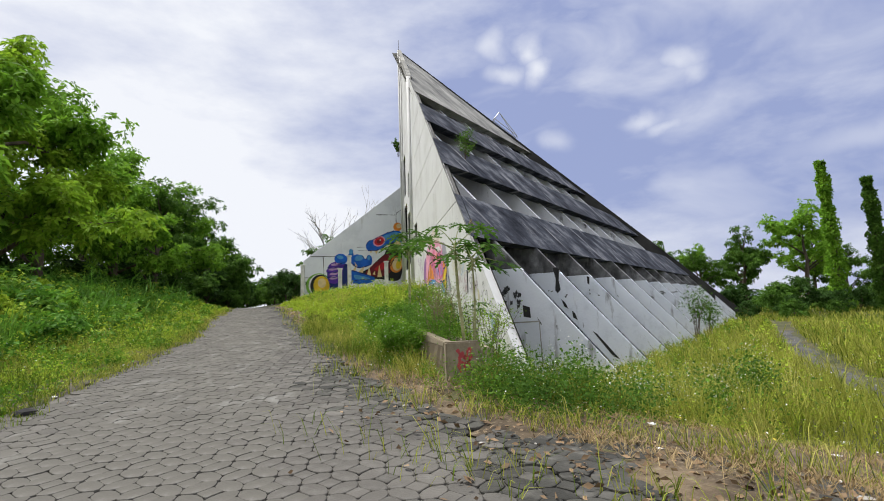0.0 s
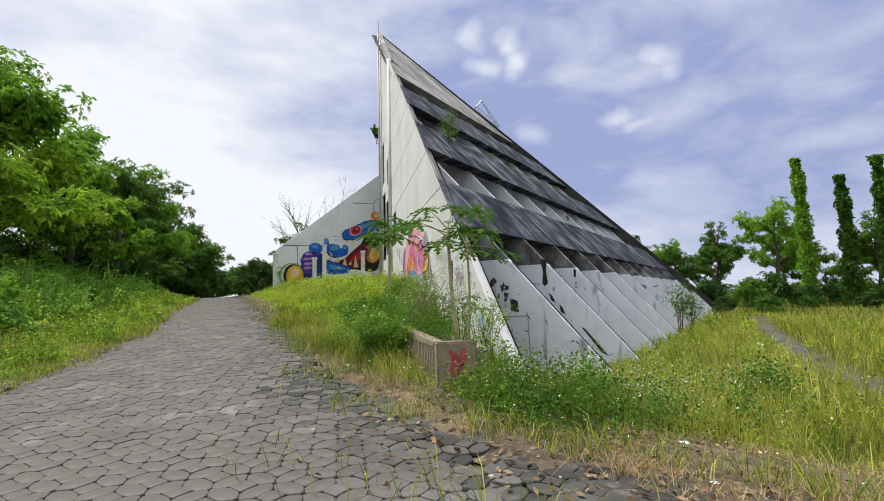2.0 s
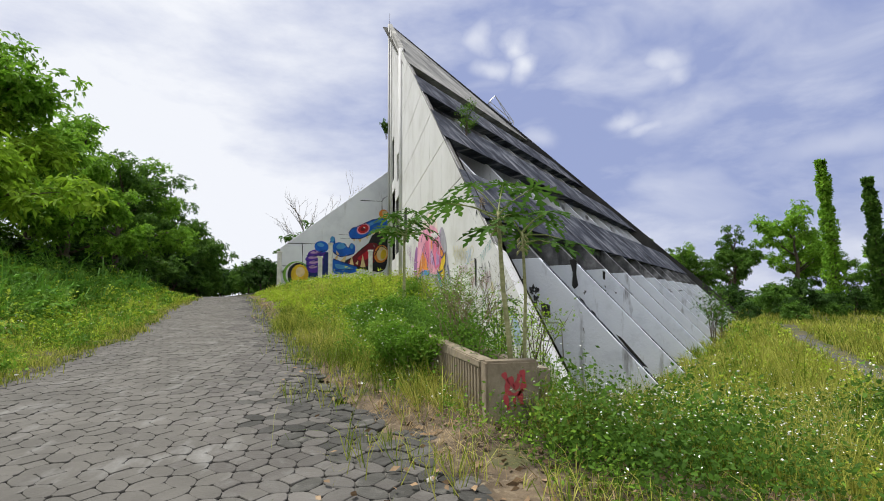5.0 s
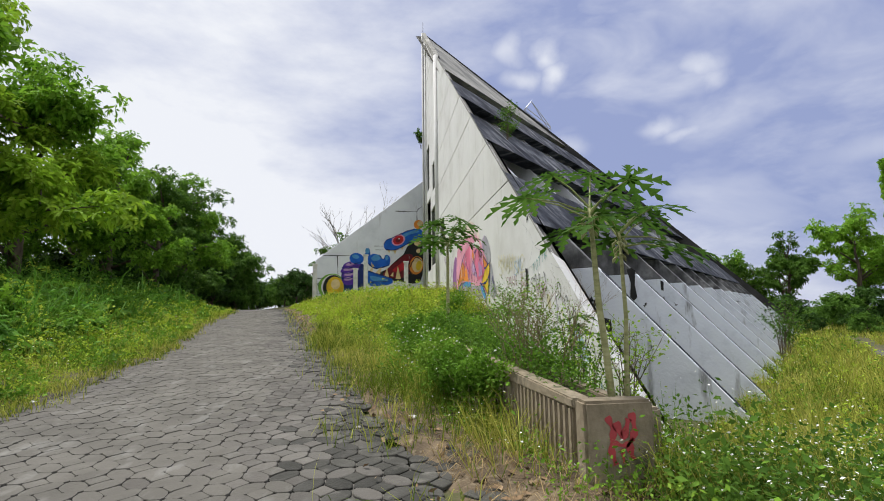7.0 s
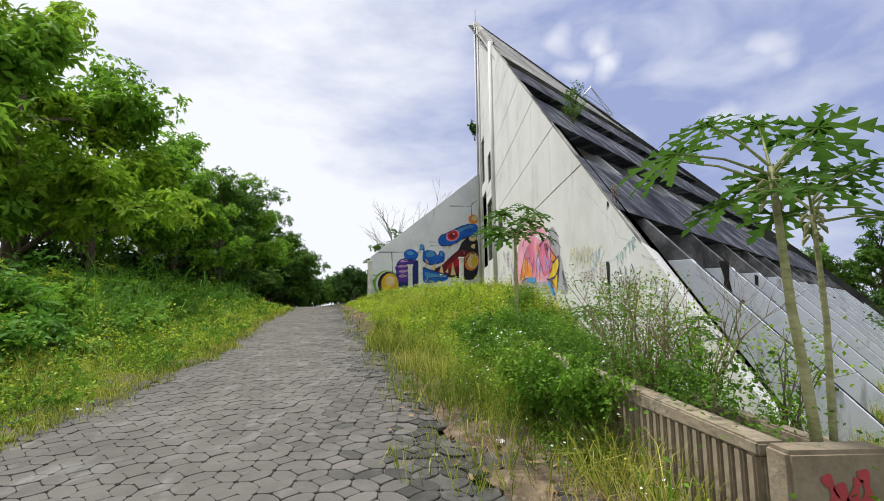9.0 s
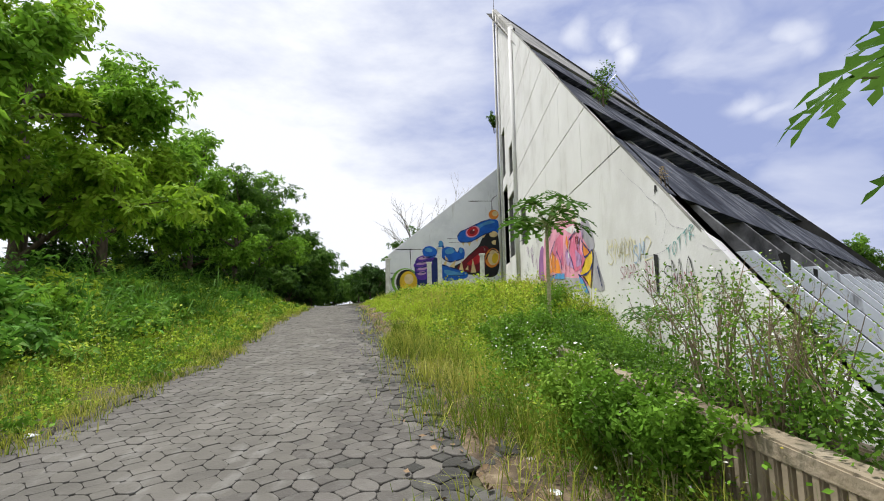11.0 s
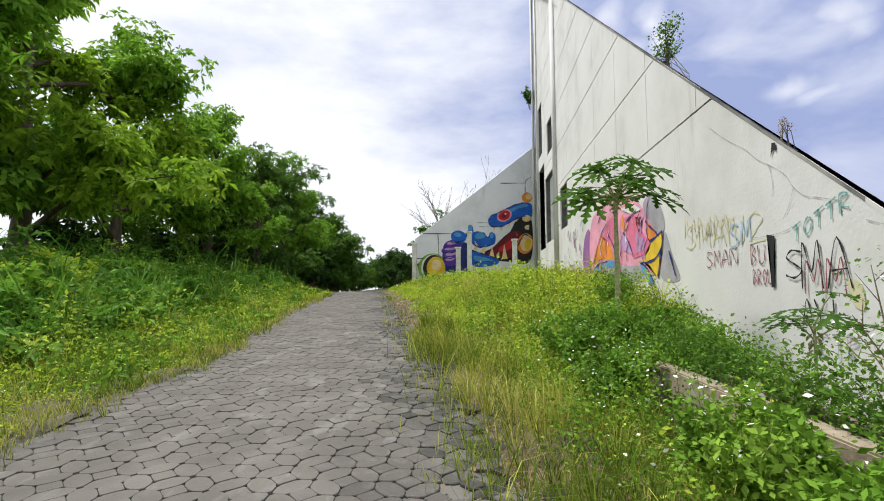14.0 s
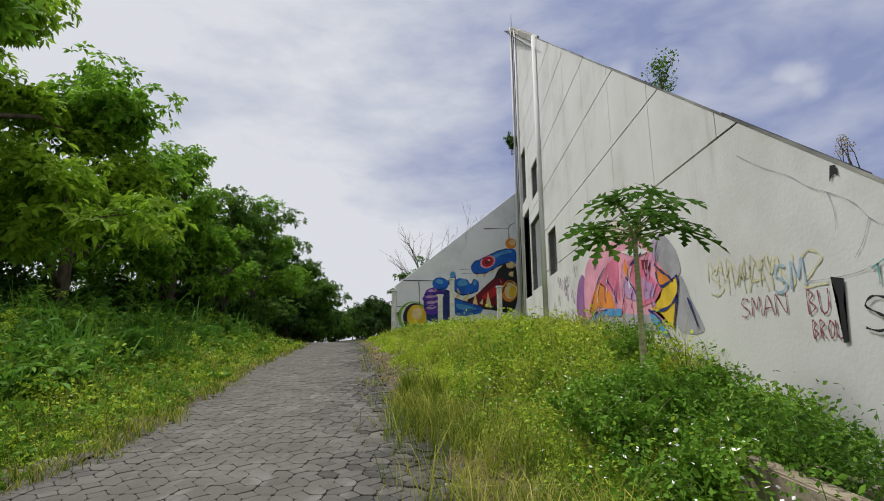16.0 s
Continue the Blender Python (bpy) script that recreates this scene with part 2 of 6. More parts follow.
M_CONC = mat_noise("raw_mossy_concrete", [(0.3, (0.143, 0.113, 0.0756)), (0.5, (0.26, 0.214, 0.151)), (0.75, (0.37, 0.319, 0.244))], scale=2.4, rough=0.93, bump=0.5, bump_scale=22, second=(5.0, 0.56, 0.74, (0.0672, 0.0714, 0.042), (1, 1, 0.5)))
M_POST = mat_noise("dirty_white_post_paint", [(0.3, (0.5, 0.49, 0.46)), (0.6, (0.76, 0.75, 0.73))], scale=2.5, rough=0.85, bump=0.2)
M_METAL = mat_noise("rusty_steel", [(0.3, (0.08, 0.06, 0.05)), (0.7, (0.22, 0.19, 0.17))], scale=6, rough=0.6, bump=0.2, metal=0.6)
M_STEEL = mat_noise("grey_galvanised_steel", [(0.3, (0.35, 0.36, 0.38)), (0.7, (0.55, 0.56, 0.58))], scale=5, rough=0.45, bump=0.1, metal=0.7)
M_BARK = mat_noise("brown_bark", [(0.3, (0.05, 0.038, 0.028)), (0.7, (0.16, 0.125, 0.09))], scale=5, rough=0.95, bump=0.8, bump_scale=25, stretch=(1, 1, 0.25))
M_PALE = mat_noise("pale_dry_bark", [(0.3, (0.25, 0.23, 0.2)), (0.7, (0.45, 0.43, 0.4))], scale=5, rough=0.95, bump=0.4)
M_STEM = mat_noise("pale_green_papaya_stem", [(0.3, (0.2, 0.2, 0.09)), (0.6, (0.36, 0.36, 0.18)), (0.8, (0.45, 0.42, 0.3))], scale=9, rough=0.8, bump=0.5, bump_scale=30, stretch=(1, 1, 3))


def leafy(name, a, b, c, trans=0.4, var=0.3):
    return mat_noise(name, [(0.25, a), (0.5, b), (0.78, c)], scale=1.1, detail=3, rough=0.65, bump=0.0, island=var, trans=trans, spec=0.1)


M_LEAF = leafy("tree_leaf", (0.0962, 0.203, 0.0184), (0.178, 0.355, 0.0317), (0.299, 0.485, 0.05), 0.42)
M_LEAF_B = leafy("yellow_green_tree_leaf", (0.141, 0.244, 0.0175), (0.242, 0.403, 0.0296), (0.383, 0.531, 0.0524), 0.42)
M_LEAF_C = leafy("dark_tree_leaf", (0.0436, 0.0965, 0.0146), (0.0814, 0.174, 0.0238), (0.145, 0.258, 0.0364), 0.42)
# Leaf colour lowered to stand for the deep shade below the tree crowns.
M_SHADE = leafy("shade_dark_bush_leaf", (0.022, 0.052, 0.01), (0.042, 0.095, 0.018), (0.085, 0.16, 0.03), 0.25)
M_GRASS = leafy("green_grass_blade", (0.0697, 0.119, 0.0109), (0.122, 0.185, 0.0181), (0.196, 0.251, 0.0317), 0.32)
M_STRAW = leafy("yellowing_grass_blade", (0.199, 0.239, 0.034), (0.348, 0.366, 0.0606), (0.534, 0.479, 0.151), 0.32)
M_DRY = leafy("dry_straw", (0.225, 0.162, 0.0754), (0.33, 0.243, 0.121), (0.434, 0.34, 0.189), 0.3)
M_REED = leafy("tall_reed_grass_blade", (0.0473, 0.133, 0.0167), (0.104, 0.249, 0.028), (0.224, 0.381, 0.0557), 0.35)
M_WEED = leafy("broad_weed_leaf", (0.0613, 0.142, 0.014), (0.127, 0.26, 0.025), (0.245, 0.374, 0.045), 0.32)
M_LIME = leafy("lime_green_weed_leaf", (0.218, 0.317, 0.0223), (0.359, 0.485, 0.0409), (0.512, 0.59, 0.0843), 0.32, 0.18)
M_PAPAYA = leafy("papaya_leaf_green", (0.0338, 0.0863, 0.0135), (0.0585, 0.131, 0.0195), (0.0975, 0.188, 0.0315), 0.45, 0.12)
M_BLOOM = mat_noise("white_flower", [(0.3, (0.75, 0.75, 0.68)), (0.7, (0.85, 0.85, 0.8))], scale=8, rough=0.7, bump=0)
M_BLOOMY = mat_noise("yellow_flower", [(0.3, (0.6, 0.5, 0.06)), (0.7, (0.75, 0.62, 0.1))], scale=8, rough=0.7, bump=0)


# ---- mesh helpers ----
def mesh_from(name, verts, faces, material):
    me = bpy.data.meshes.new(name)
    me.from_pydata([tuple(v) for v in verts], [], faces)
    me.materials.append(material)
    me.validate()
    me.update()
    return me


def mesh_np(name, verts, quads, material, smooth=False):
    """A big mesh from an (n, 3) array of places and an (m, k) array of corners."""
    me = bpy.data.meshes.new(name)
    k = quads.shape[1]
    me.vertices.add(len(verts))
    me.vertices.foreach_set("co", np.asarray(verts, np.float32).ravel())
    me.loops.add(quads.size)
    me.loops.foreach_set("vertex_index", np.asarray(quads, np.int32).ravel())
    me.polygons.add(len(quads))
    me.polygons.foreach_set("loop_start", np.arange(0, quads.size, k, dtype=np.int32))
    me.materials.append(material)
    me.update(calc_edges=True)
    if smooth:
        me.polygons.foreach_set("use_smooth", np.ones(len(quads), bool))
    return me


def bm_mesh(name, bm, material, smooth=False):
    me = bpy.data.meshes.new(name)
    bmesh.ops.recalc_face_normals(bm, faces=bm.faces)
    for f in bm.faces:
        f.smooth = smooth
    bm.to_mesh(me)
    bm.free()
    me.materials.append(material)
    return me


def world_of(ob):
    m = ob.matrix_basis.copy()
    return world_of(ob.parent) @ ob.matrix_parent_inverse @ m if ob.parent else m


def part(name, bm, material, parent, label="", smooth=False):
    """Links a bmesh or mesh, given in world places, as one object under a thing or a part."""
    data = bm if isinstance(bm, bpy.types.Mesh) else bm_mesh(name, bm, material, smooth)
    ob = new(name, data)
    ob.parent = parent
    ob.matrix_parent_inverse = world_of(parent).inverted()
    return tagged(ob, label)


def prism(outline, depth_vec, bevel=0.0):
    """A bmesh of a flat outline (list of places) pushed along depth_vec."""
    bm = bmesh.new()
    d = Vector(depth_vec)
    a = [bm.verts.new(Vector(p)) for p in outline]
    b = [bm.verts.new(Vector(p) + d) for p in outline]
    bm.faces.new(a)
    bm.faces.new(b[::-1])
    for i in range(len(a)):
        j = (i + 1) % len(a)
        bm.faces.new((a[j], a[i], b[i], b[j]))
    bmesh.ops.recalc_face_normals(bm, faces=bm.faces)
    if bevel:
        bmesh.ops.bevel(bm, geom=list(bm.edges), offset=bevel, segments=1, affect="EDGES")
    return bm


def box(x0, x1, y0, y1, z0, z1, bevel=0.0):
    return prism([(x0, y0, z0), (x1, y0, z0), (x1, y1, z0), (x0, y1, z0)], (0, 0, z1 - z0), bevel)


def tube(points, radii, sides=8, cap=True):
    """A bmesh tube along points, with a radius at each."""
    bm = bmesh.new()
    rings = []
    for i, p in enumerate(points):
        p = Vector(p)
        a, b = Vector(points[max(i - 1, 0)]), Vector(points[min(i + 1, len(points) - 1)])
        t = (b - a).normalized()
        u = t.orthogonal().normalized() if i == 0 else (u - t * u.dot(t)).normalized()
        w = t.cross(u)
        rings.append([bm.verts.new(p + (u * math.cos(q) + w * math.sin(q)) * radii[i]) for q in (2 * math.pi * k / sides for k in range(sides))])
    for r, s in zip(rings, rings[1:]):
        for k in range(sides):
            bm.faces.new((r[k], r[(k + 1) % sides], s[(k + 1) % sides], s[k]))
    if cap:
        bm.faces.new(rings[0][::-1])
        bm.faces.new(rings[-1])
    return bm


def join(target, other):
    """Adds the other bmesh to target."""
    me = bpy.data.meshes.new("tmp")
    other.to_mesh(me)
    other.free()
    target.from_mesh(me)
    bpy.data.meshes.remove(me)
    return target


def clip(poly, a, b, c):
    """The part of a flat 2D polygon where a*u + b*v <= c."""
    out = []
    for i, p in enumerate(poly):
        q = poly[(i + 1) % len(poly)]
        sp, sq = a * p[0] + b * p[1] - c, a * q[0] + b * q[1] - c
        if sp <= 0:
            out.append(p)
        if (sp < 0 < sq) or (sq < 0 < sp):
            k = sp / (sp - sq)
            out.append((p[0] + k * (q[0] - p[0]), p[1] + k * (q[1] - p[1])))
    return out


def anchor(name, place, label, category, group="", kind=""):
    e = new(name)
    e.location = place
    return tagged(e, label, category, group, kind)


# ---- the ground ----
def smooth(a, b, x):
    t = np.clip((x - a) / (b - a), 0, 1)
    return t * t * (3 - 2 * t)


def road_left(y):
    return np.interp(y, [0, 8, 14.4, 17.2, 21, 24.4, 32, 43.5, 52, 70], [-0.9, -0.6, -0.65, -0.9, -1.25, -1.75, -3.65, -5.7, -8.6, -17])


def road_right(y):
    return np.interp(y, [0, 9, 11.3, 13.3, 16.4, 18.4, 21.2, 25.3, 30.3, 42, 52, 70], [9.5, 6.6, 5.2, 4.35, 3.35, 2.95, 2.55, 1.5, 0.35, -2.2, -5.4, -14])


def height(x, y):
    """The ground's height: the road climbs gently, a bank rises beside the wall, and the field below the roof lies lower."""
    x, y = np.asarray(x, float), np.asarray(y, float)
    road = np.interp(y, [-400, -40, 7.7, 44, 52, 75, 400], [-3, -2.0, 0, 1.8, 1.95, 1.4, 1.4])
    right = x - road_right(y)
    bank = smooth(0.0, 3.6, right) * (np.interp(y, [10, 15, 20, 24, 33, 40, 46, 60], [-0.1, 0.0, 0.1, 0.2, 0.85, 0.85, 0.62, 0.5]))
    field = np.interp(y, [-400, 5, 12, 20, 30, 45, 90, 400], [-1, -0.5, -0.3, -0.62, -0.6, -0.3, 0.4, 0.4])
    k = smooth(0.9, 5.0, right) * (1 - smooth(21, 25, y) * (1 - smooth(7.2, 8.0, x)))
    z = (road + bank) * (1 - k) + field * k
    left = road_left(y) - x
    z = z + smooth(0, 4, left) * 0.25 - smooth(20, 60, left) * 0.6
    bump = 0.05 * np.sin(x * 1.7 + 0.6 * y) * np.sin(y * 1.3 - 0.4 * x)
    return z + bump * (smooth(0.2, 1.2, right) + smooth(0.2, 1.2, left))


def h1(x, y):
    return float(height(x, y))


def build_ground():
    xs = np.concatenate([[-900, -400, -200, -120, -80, -60, -45, -36], np.arange(-30, 30.1, 0.5), np.arange(31, 60, 1.5), [62, 70, 85, 110, 160, 260, 500, 900]])
    ys = np.concatenate([[-600, -200, -80, -40, -20, -10, -5], np.arange(0, 56.1, 0.5), np.arange(57.5, 85, 2), [90, 110, 150, 220, 400, 900]])
    gx, gy = np.meshgrid(xs, ys)
    gz = height(gx, gy)
    inside = (gx > road_left(gy) - 0.1) & (gx < road_right(gy) + 0.1) & (gy > -1) & (gy < 71)
    gz = gz - 0.1 * inside
    v = np.stack([gx, gy, gz], -1).reshape(-1, 3)
    w = len(xs)
    i = (np.arange(len(ys) - 1)[:, None] * w + np.arange(w - 1)).ravel()
    me = mesh_np("ground", v, np.stack([i, i + 1, i + 1 + w, i + w], -1), M_SOIL, True)
    tagged(new("ground", me), "grassy soil ground with bare patches and dry litter", "ground", kind="structure")


def build_road_bed():
    """The compacted bed under the pavers, from edge to edge."""
    ys = np.arange(-1, 70.01, 0.5)
    v, f = [], []
    for y in ys:
        a, b = float(road_left(y)), float(road_right(y))
        for k in range(9):
            x = a + (b - a) * k / 8
            v.append((x, y, h1(x, y) - 0.018))
    for r in range(len(ys) - 1):
        for k in range(8):
            i = r * 9 + k
            f.append((i, i + 1, i + 10, i + 9))
    ob = new("road", mesh_from("road", v, f, M_SAND))
    return tagged(ob, "village road paved with worn grey hexagonal concrete blocks", "road", kind="structure")


def build_dirt(name, edge, inner, outer, sign, y0, y1, label, mat):
    """A ragged strip of bare littered soil beside the road, a finger's width over the ground."""
    ys = np.arange(y0, y1, 0.25)
    v, f, n = [], [], 14
    for y in ys:
        o = outer(y) * (1 + 0.14 * math.sin(y * 1.3) + 0.08 * math.sin(y * 3.1 + 1))
        for k in range(n):
            x = float(edge(y)) + sign * (inner + (o - inner) * k / (n - 1))
            v.append((x, y, h1(x, y) + 0.016 + 0.022 * (math.sin(x * 3.1 + y) * math.sin(y * 2.7 - x) + 0.6 * math.sin(x * 6.3 - y * 4.9)) - (0.03 if k in (0, n - 1) else 0)))
    for r in range(len(ys) - 1):
        for k in range(n - 1):
            i = r * n + k
            f.append((i, i + 1, i + n + 1, i + n) if sign > 0 else (i, i + n, i + n + 1, i + 1))
    tagged(new(name, mesh_from(name, v, f, mat)), label, "ground", kind="structure")


def bare(y):
    """Width of the bare littered strip between the road and the grass."""
    return np.interp(y, [9, 12.5, 13.1, 13.4, 13.95, 14.8, 16.7, 19.4, 26], [6.5, 4.7, 4.4, 3.1, 2.0, 1.25, 0.85, 0.55, 0.3])


build_ground()
build_dirt("verge_dirt", road_right, 0.1, lambda y: float(bare(y)) + 0.5, 1, 5, 46, "bare brown soil with litter along the road", M_DIRT)
build_dirt("verge_dirt", road_left, -0.05, lambda y: 0.62, -1, 6, 46, "thin strip of sandy dust along the road", M_DUST)
road_ob = build_road_bed()

# ---- the pyramid-shaped building ----
WX, YA = 6.72, 48.4                     # plane of the side wall, plane of the rear wall
KY, KX = 0.765, 0.781                   # rise of the roof along the two walls
YB, ZB = 15.385, -1.182                 # a place on the roof's edge over the side wall
SL = math.hypot(KY, KX)
HX, HY = KY / SL, KX / SL               # level direction of the roof
DX, DY = HY, -HX                        # downhill direction
NRM = Vector((KX, -KY, 1)).normalized()  # out of the roof


def roof(w, z, out=0.0):
    v = (ZB - z) / SL
    return Vector((WX + w * HX + v * DX, YB + w * HY + v * DY, z)) + NRM * out


SN = math.sqrt(1 + KX * KX + KY * KY)


def roof_a(z, out=0.0, inset=0.0):
    """The roof's edge over the side wall, at height z, out metres off the roof plane."""
    return Vector((WX + inset, YB + (z - ZB - out * SN + KX * inset) / KY, z))


def roof_b(z, out=0.0, inset=0.0):
    """The roof's edge over the rear wall, at height z."""
    y = YA - inset
    return Vector((WX + (KY * (y - YB) - (z - ZB) + out * SN) / KX, y, z))


ZTOP = ZB + KY * (YA - YB)
building = anchor("pyramid_building", (WX + 10, YA - 8, 0), "abandoned white concrete pyramid building with louvred sloping roof and graffiti", "building")


def loft(front, back):
    """A solid between two outlines of the same corner count."""
    bm = bmesh.new()
    a, b = [bm.verts.new(p) for p in front], [bm.verts.new(p) for p in back]
    bm.faces.new(a)
    bm.faces.new(b[::-1])
    for i in range(len(a)):
        j = (i + 1) % len(a)
        bm.faces.new((a[j], a[i], b[i], b[j]))
    return bm


def band(name, z1, z0, out, thick, mat, label):
    ring = lambda o: [roof_a(z0, o, 0.02), roof_b(z0, o), roof_b(z1, o), roof_a(z1, o, 0.02)]  # noqa: E731
    return part(name, loft(ring(out), ring(out - thick)), mat, building, label)


BANDS = [(14.8, 13.05), (10.98, 9.2), (7.25, 5.4), (3.55, 2.53)]   # openings: upper rim, lower rim
rims = [ZTOP - 0.25] + [z for pair in BANDS for z in pair]
for k in range(4):
    band("roof_slab", rims[2 * k], rims[2 * k + 1], 0.0, 0.48, M_CAP if k == 0 else M_SLAB, "weathered grey concrete cap slab" if k == 0 else "black mould-stained sloping concrete slab")


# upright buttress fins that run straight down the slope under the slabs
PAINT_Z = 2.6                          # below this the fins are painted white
FOOT_Z = -0.95


def fin(w, low, high, sink=0.03, thick=0.16):
    """A slice of a fin between two heights, from its sloping upper edge back to the side wall or the rear wall."""
    top = lambda v: ZB - SL * v - sink * SN  # noqa: E731
    v0 = max(-w * HX / DX + 0.3 / DX, -(YA - YB - w * HY) / -DY + 0.32 / -DY)
    vl = (ZB - sink * SN - FOOT_Z) / SL
    if v0 > vl - 0.6:
        return None
    line = clip(clip([(v0, top(v0)), (vl, top(vl)), (v0, FOOT_Z - 0.01)], 0, -1, -low), 0, 1, high)
    if len(line) < 3:
        return None
    side = Vector((HX, HY, 0)) * thick / 2
    return prism([Vector((WX + w * HX + v * DX, YB + w * HY + v * DY, z)) - side for v, z in line], side * 2, 0.012)


def on_fin(k, v, z, layer=0):
    """A place on the face of fin k that looks at the road: v metres downhill, z up."""
    return Vector((WX + (FIN_W[k] - 0.084 - 0.003 * layer) * HX + v * DX, YB + (FIN_W[k] - 0.084 - 0.003 * layer) * HY + v * DY, z))


def rib_edge(w, low, high):
    """The mouldy crust along a stretch of a fin's sloping upper edge."""
    v0 = max(-w * HX / DX + 0.35 / DX, -(YA - YB - w * HY) / -DY + 0.35 / -DY, (ZB - high) / SL)
    v1 = (ZB - max(low, -0.7)) / SL
    if v1 - v0 < 0.5:
        return None
    a, b = [Vector((WX + w * HX + v * DX, YB + w * HY + v * DY, ZB - SL * v - 0.03 * SN)) for v in (v0 + 0.04, v1 - 0.04)]
    side = Vector((HX, HY, 0)) * 0.052
    shift = Vector((HX, HY, 0)) * 0.025
    return prism([a - side + shift, b - side + shift, b + side + shift, a + side + shift], NRM * 0.012)


FIN_W = [5.94 + 3.1 * k for k in range(13)]
for w in FIN_W:
    for low, high, sink, mat, name, label in ((3.7, 99, 0.4, M_FIN, "roof_fin", "stained grey fin recessed under the roof slabs"), (PAINT_Z, 3.7, 0.03, M_FIN_MOULD_SHADE, "roof_fin", "mouldy unpainted stretch of a roof fin, coloured darker for the slab's shade"), (FOOT_Z, PAINT_Z, 0.03, M_WALL_OLD, "fin_foot", "peeling white painted foot of a roof fin")):
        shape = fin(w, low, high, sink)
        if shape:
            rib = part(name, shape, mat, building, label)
            edge = rib_edge(w, low, high) if high == PAINT_Z else None
            if edge:
                part("fin_edge", edge, M_SLAB, rib, "black mould-stained upper edge of the fin")


# holes, stains and cracks on the faces of the first fins; holes are flat patches coloured dark for the shade inside
def fin_patch(name, k, pts, mat, label, layer=0):
    feet = [o for o in building.children if o.name.startswith("fin_foot")]
    bm = bmesh.new()
    bm.faces.new([bm.verts.new(on_fin(k, v, z, layer)) for v, z in pts])
    part(name, bm, mat, feet[k], label)


def ragged(cx, cz, rx, rz, seed, n=15):
    r = random.Random(seed)
    return [(cx + rx * math.cos(q) * f, cz + rz * math.sin(q) * f) for q, f in ((2 * math.pi * i / n, r.uniform(0.25, 1.15)) for i in range(n))]


HOLE = "flat dark patch coloured for the shade inside a hole in the fin"
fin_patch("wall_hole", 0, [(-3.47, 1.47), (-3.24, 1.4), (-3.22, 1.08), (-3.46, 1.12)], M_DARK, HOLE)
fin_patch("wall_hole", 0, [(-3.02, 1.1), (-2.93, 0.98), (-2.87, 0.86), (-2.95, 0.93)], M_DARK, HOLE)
fin_patch("wall_hole", 1, [(-2.46, 0.52), (-2.3, 0.42), (-1.6, -0.4), (-1.82, -0.31)], M_DARK, "long flat patch coloured for the shade in a gap along the next fin's edge")
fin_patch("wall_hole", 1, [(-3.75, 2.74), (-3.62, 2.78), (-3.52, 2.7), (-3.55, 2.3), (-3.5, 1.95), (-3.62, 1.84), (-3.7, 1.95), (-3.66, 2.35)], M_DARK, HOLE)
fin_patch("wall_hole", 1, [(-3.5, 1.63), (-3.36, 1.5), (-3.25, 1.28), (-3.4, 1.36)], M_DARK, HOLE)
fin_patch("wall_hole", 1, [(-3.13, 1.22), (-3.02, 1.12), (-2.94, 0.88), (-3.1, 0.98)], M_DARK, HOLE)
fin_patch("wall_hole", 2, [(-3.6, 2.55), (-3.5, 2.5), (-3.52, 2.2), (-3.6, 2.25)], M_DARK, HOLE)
for k, cx, cz, rx, rz in ((0, -4.3, 1.85, 0.24, 0.28), (0, -3.98, 1.95, 0.2, 0.16), (0, -3.72, 1.65, 0.22, 0.34), (0, -4.08, 1.5, 0.16, 0.12), (0, -3.6, 1.34, 0.1, 0.14), (0, -4.5, 2.1, 0.14, 0.2), (0, -2.4, 0.75, 0.03, 0.11), (1, -3.3, 1.75, 0.08, 0.08), (1, -3.9, 1.9, 0.1, 0.07), (1, -2.75, 0.72, 0.03, 0.12), (2, -3.2, 1.75, 0.07, 0.07), (2, -3.5, 1.9, 0.05, 0.1), (3, -3.3, 1.7, 0.1, 0.06), (4, -3.2, 1.3, 0.06, 0.14), (5, -3.3, 1.6, 0.2, 0.08), (6, -3.4, 1.9, 0.3, 0.12), (7, -3.4, 1.9, 0.6, 0.1)):
    spots = random.Random(int(abs(cx * 100)) + k)
    for i in range(5 if rx > 0.12 else 2):
        f = spots.uniform(0.3, 0.65)
        fin_patch("stain_patch", k, ragged(cx + spots.uniform(-0.7, 0.7) * rx, cz + spots.uniform(-0.8, 0.8) * rz, rx * f, rz * f, i * 7 + k), M_STAIN, "black mould stain on the white fin", 1 + i)
for pts in ([(-3.82, 0.96), (-2.95, 1.0), (-2.95, 0.96), (-3.82, 0.92)], [(-2.97, 0.98), (-2.94, 0.98), (-2.9, -0.3), (-2.93, -0.3)], [(-3.82, 0.96), (-3.79, 0.96), (-3.76, 0.1), (-3.79, 0.1)]):
    fin_patch("blocked_window", 0, pts, M_CAP, "grey outline of a walled-up opening", 2)

# side wall: panels cut by diagonal and upright joints, on a backing
JOINT = 0.04
HOLES = [(36.75, 38.5, 4.75, 6.7), (40.4, 43.4, 4.6, 8.3), (40.2, 42.4, 9.4, 11.2), (43.7, 46.15, 4.4, 9.4), (44.4, 46.15, 10.2, 13.4), (46.55, 48.12, 4.2, 9.2), (46.55, 48.12, 10.0, 15.6), (46.55, 48.12, 16.4, 21.0)]


def hyp(y):
    return ZB + KY * (y - YB)


LIFT = -0.06                           # the side wall ends just under the edge strip


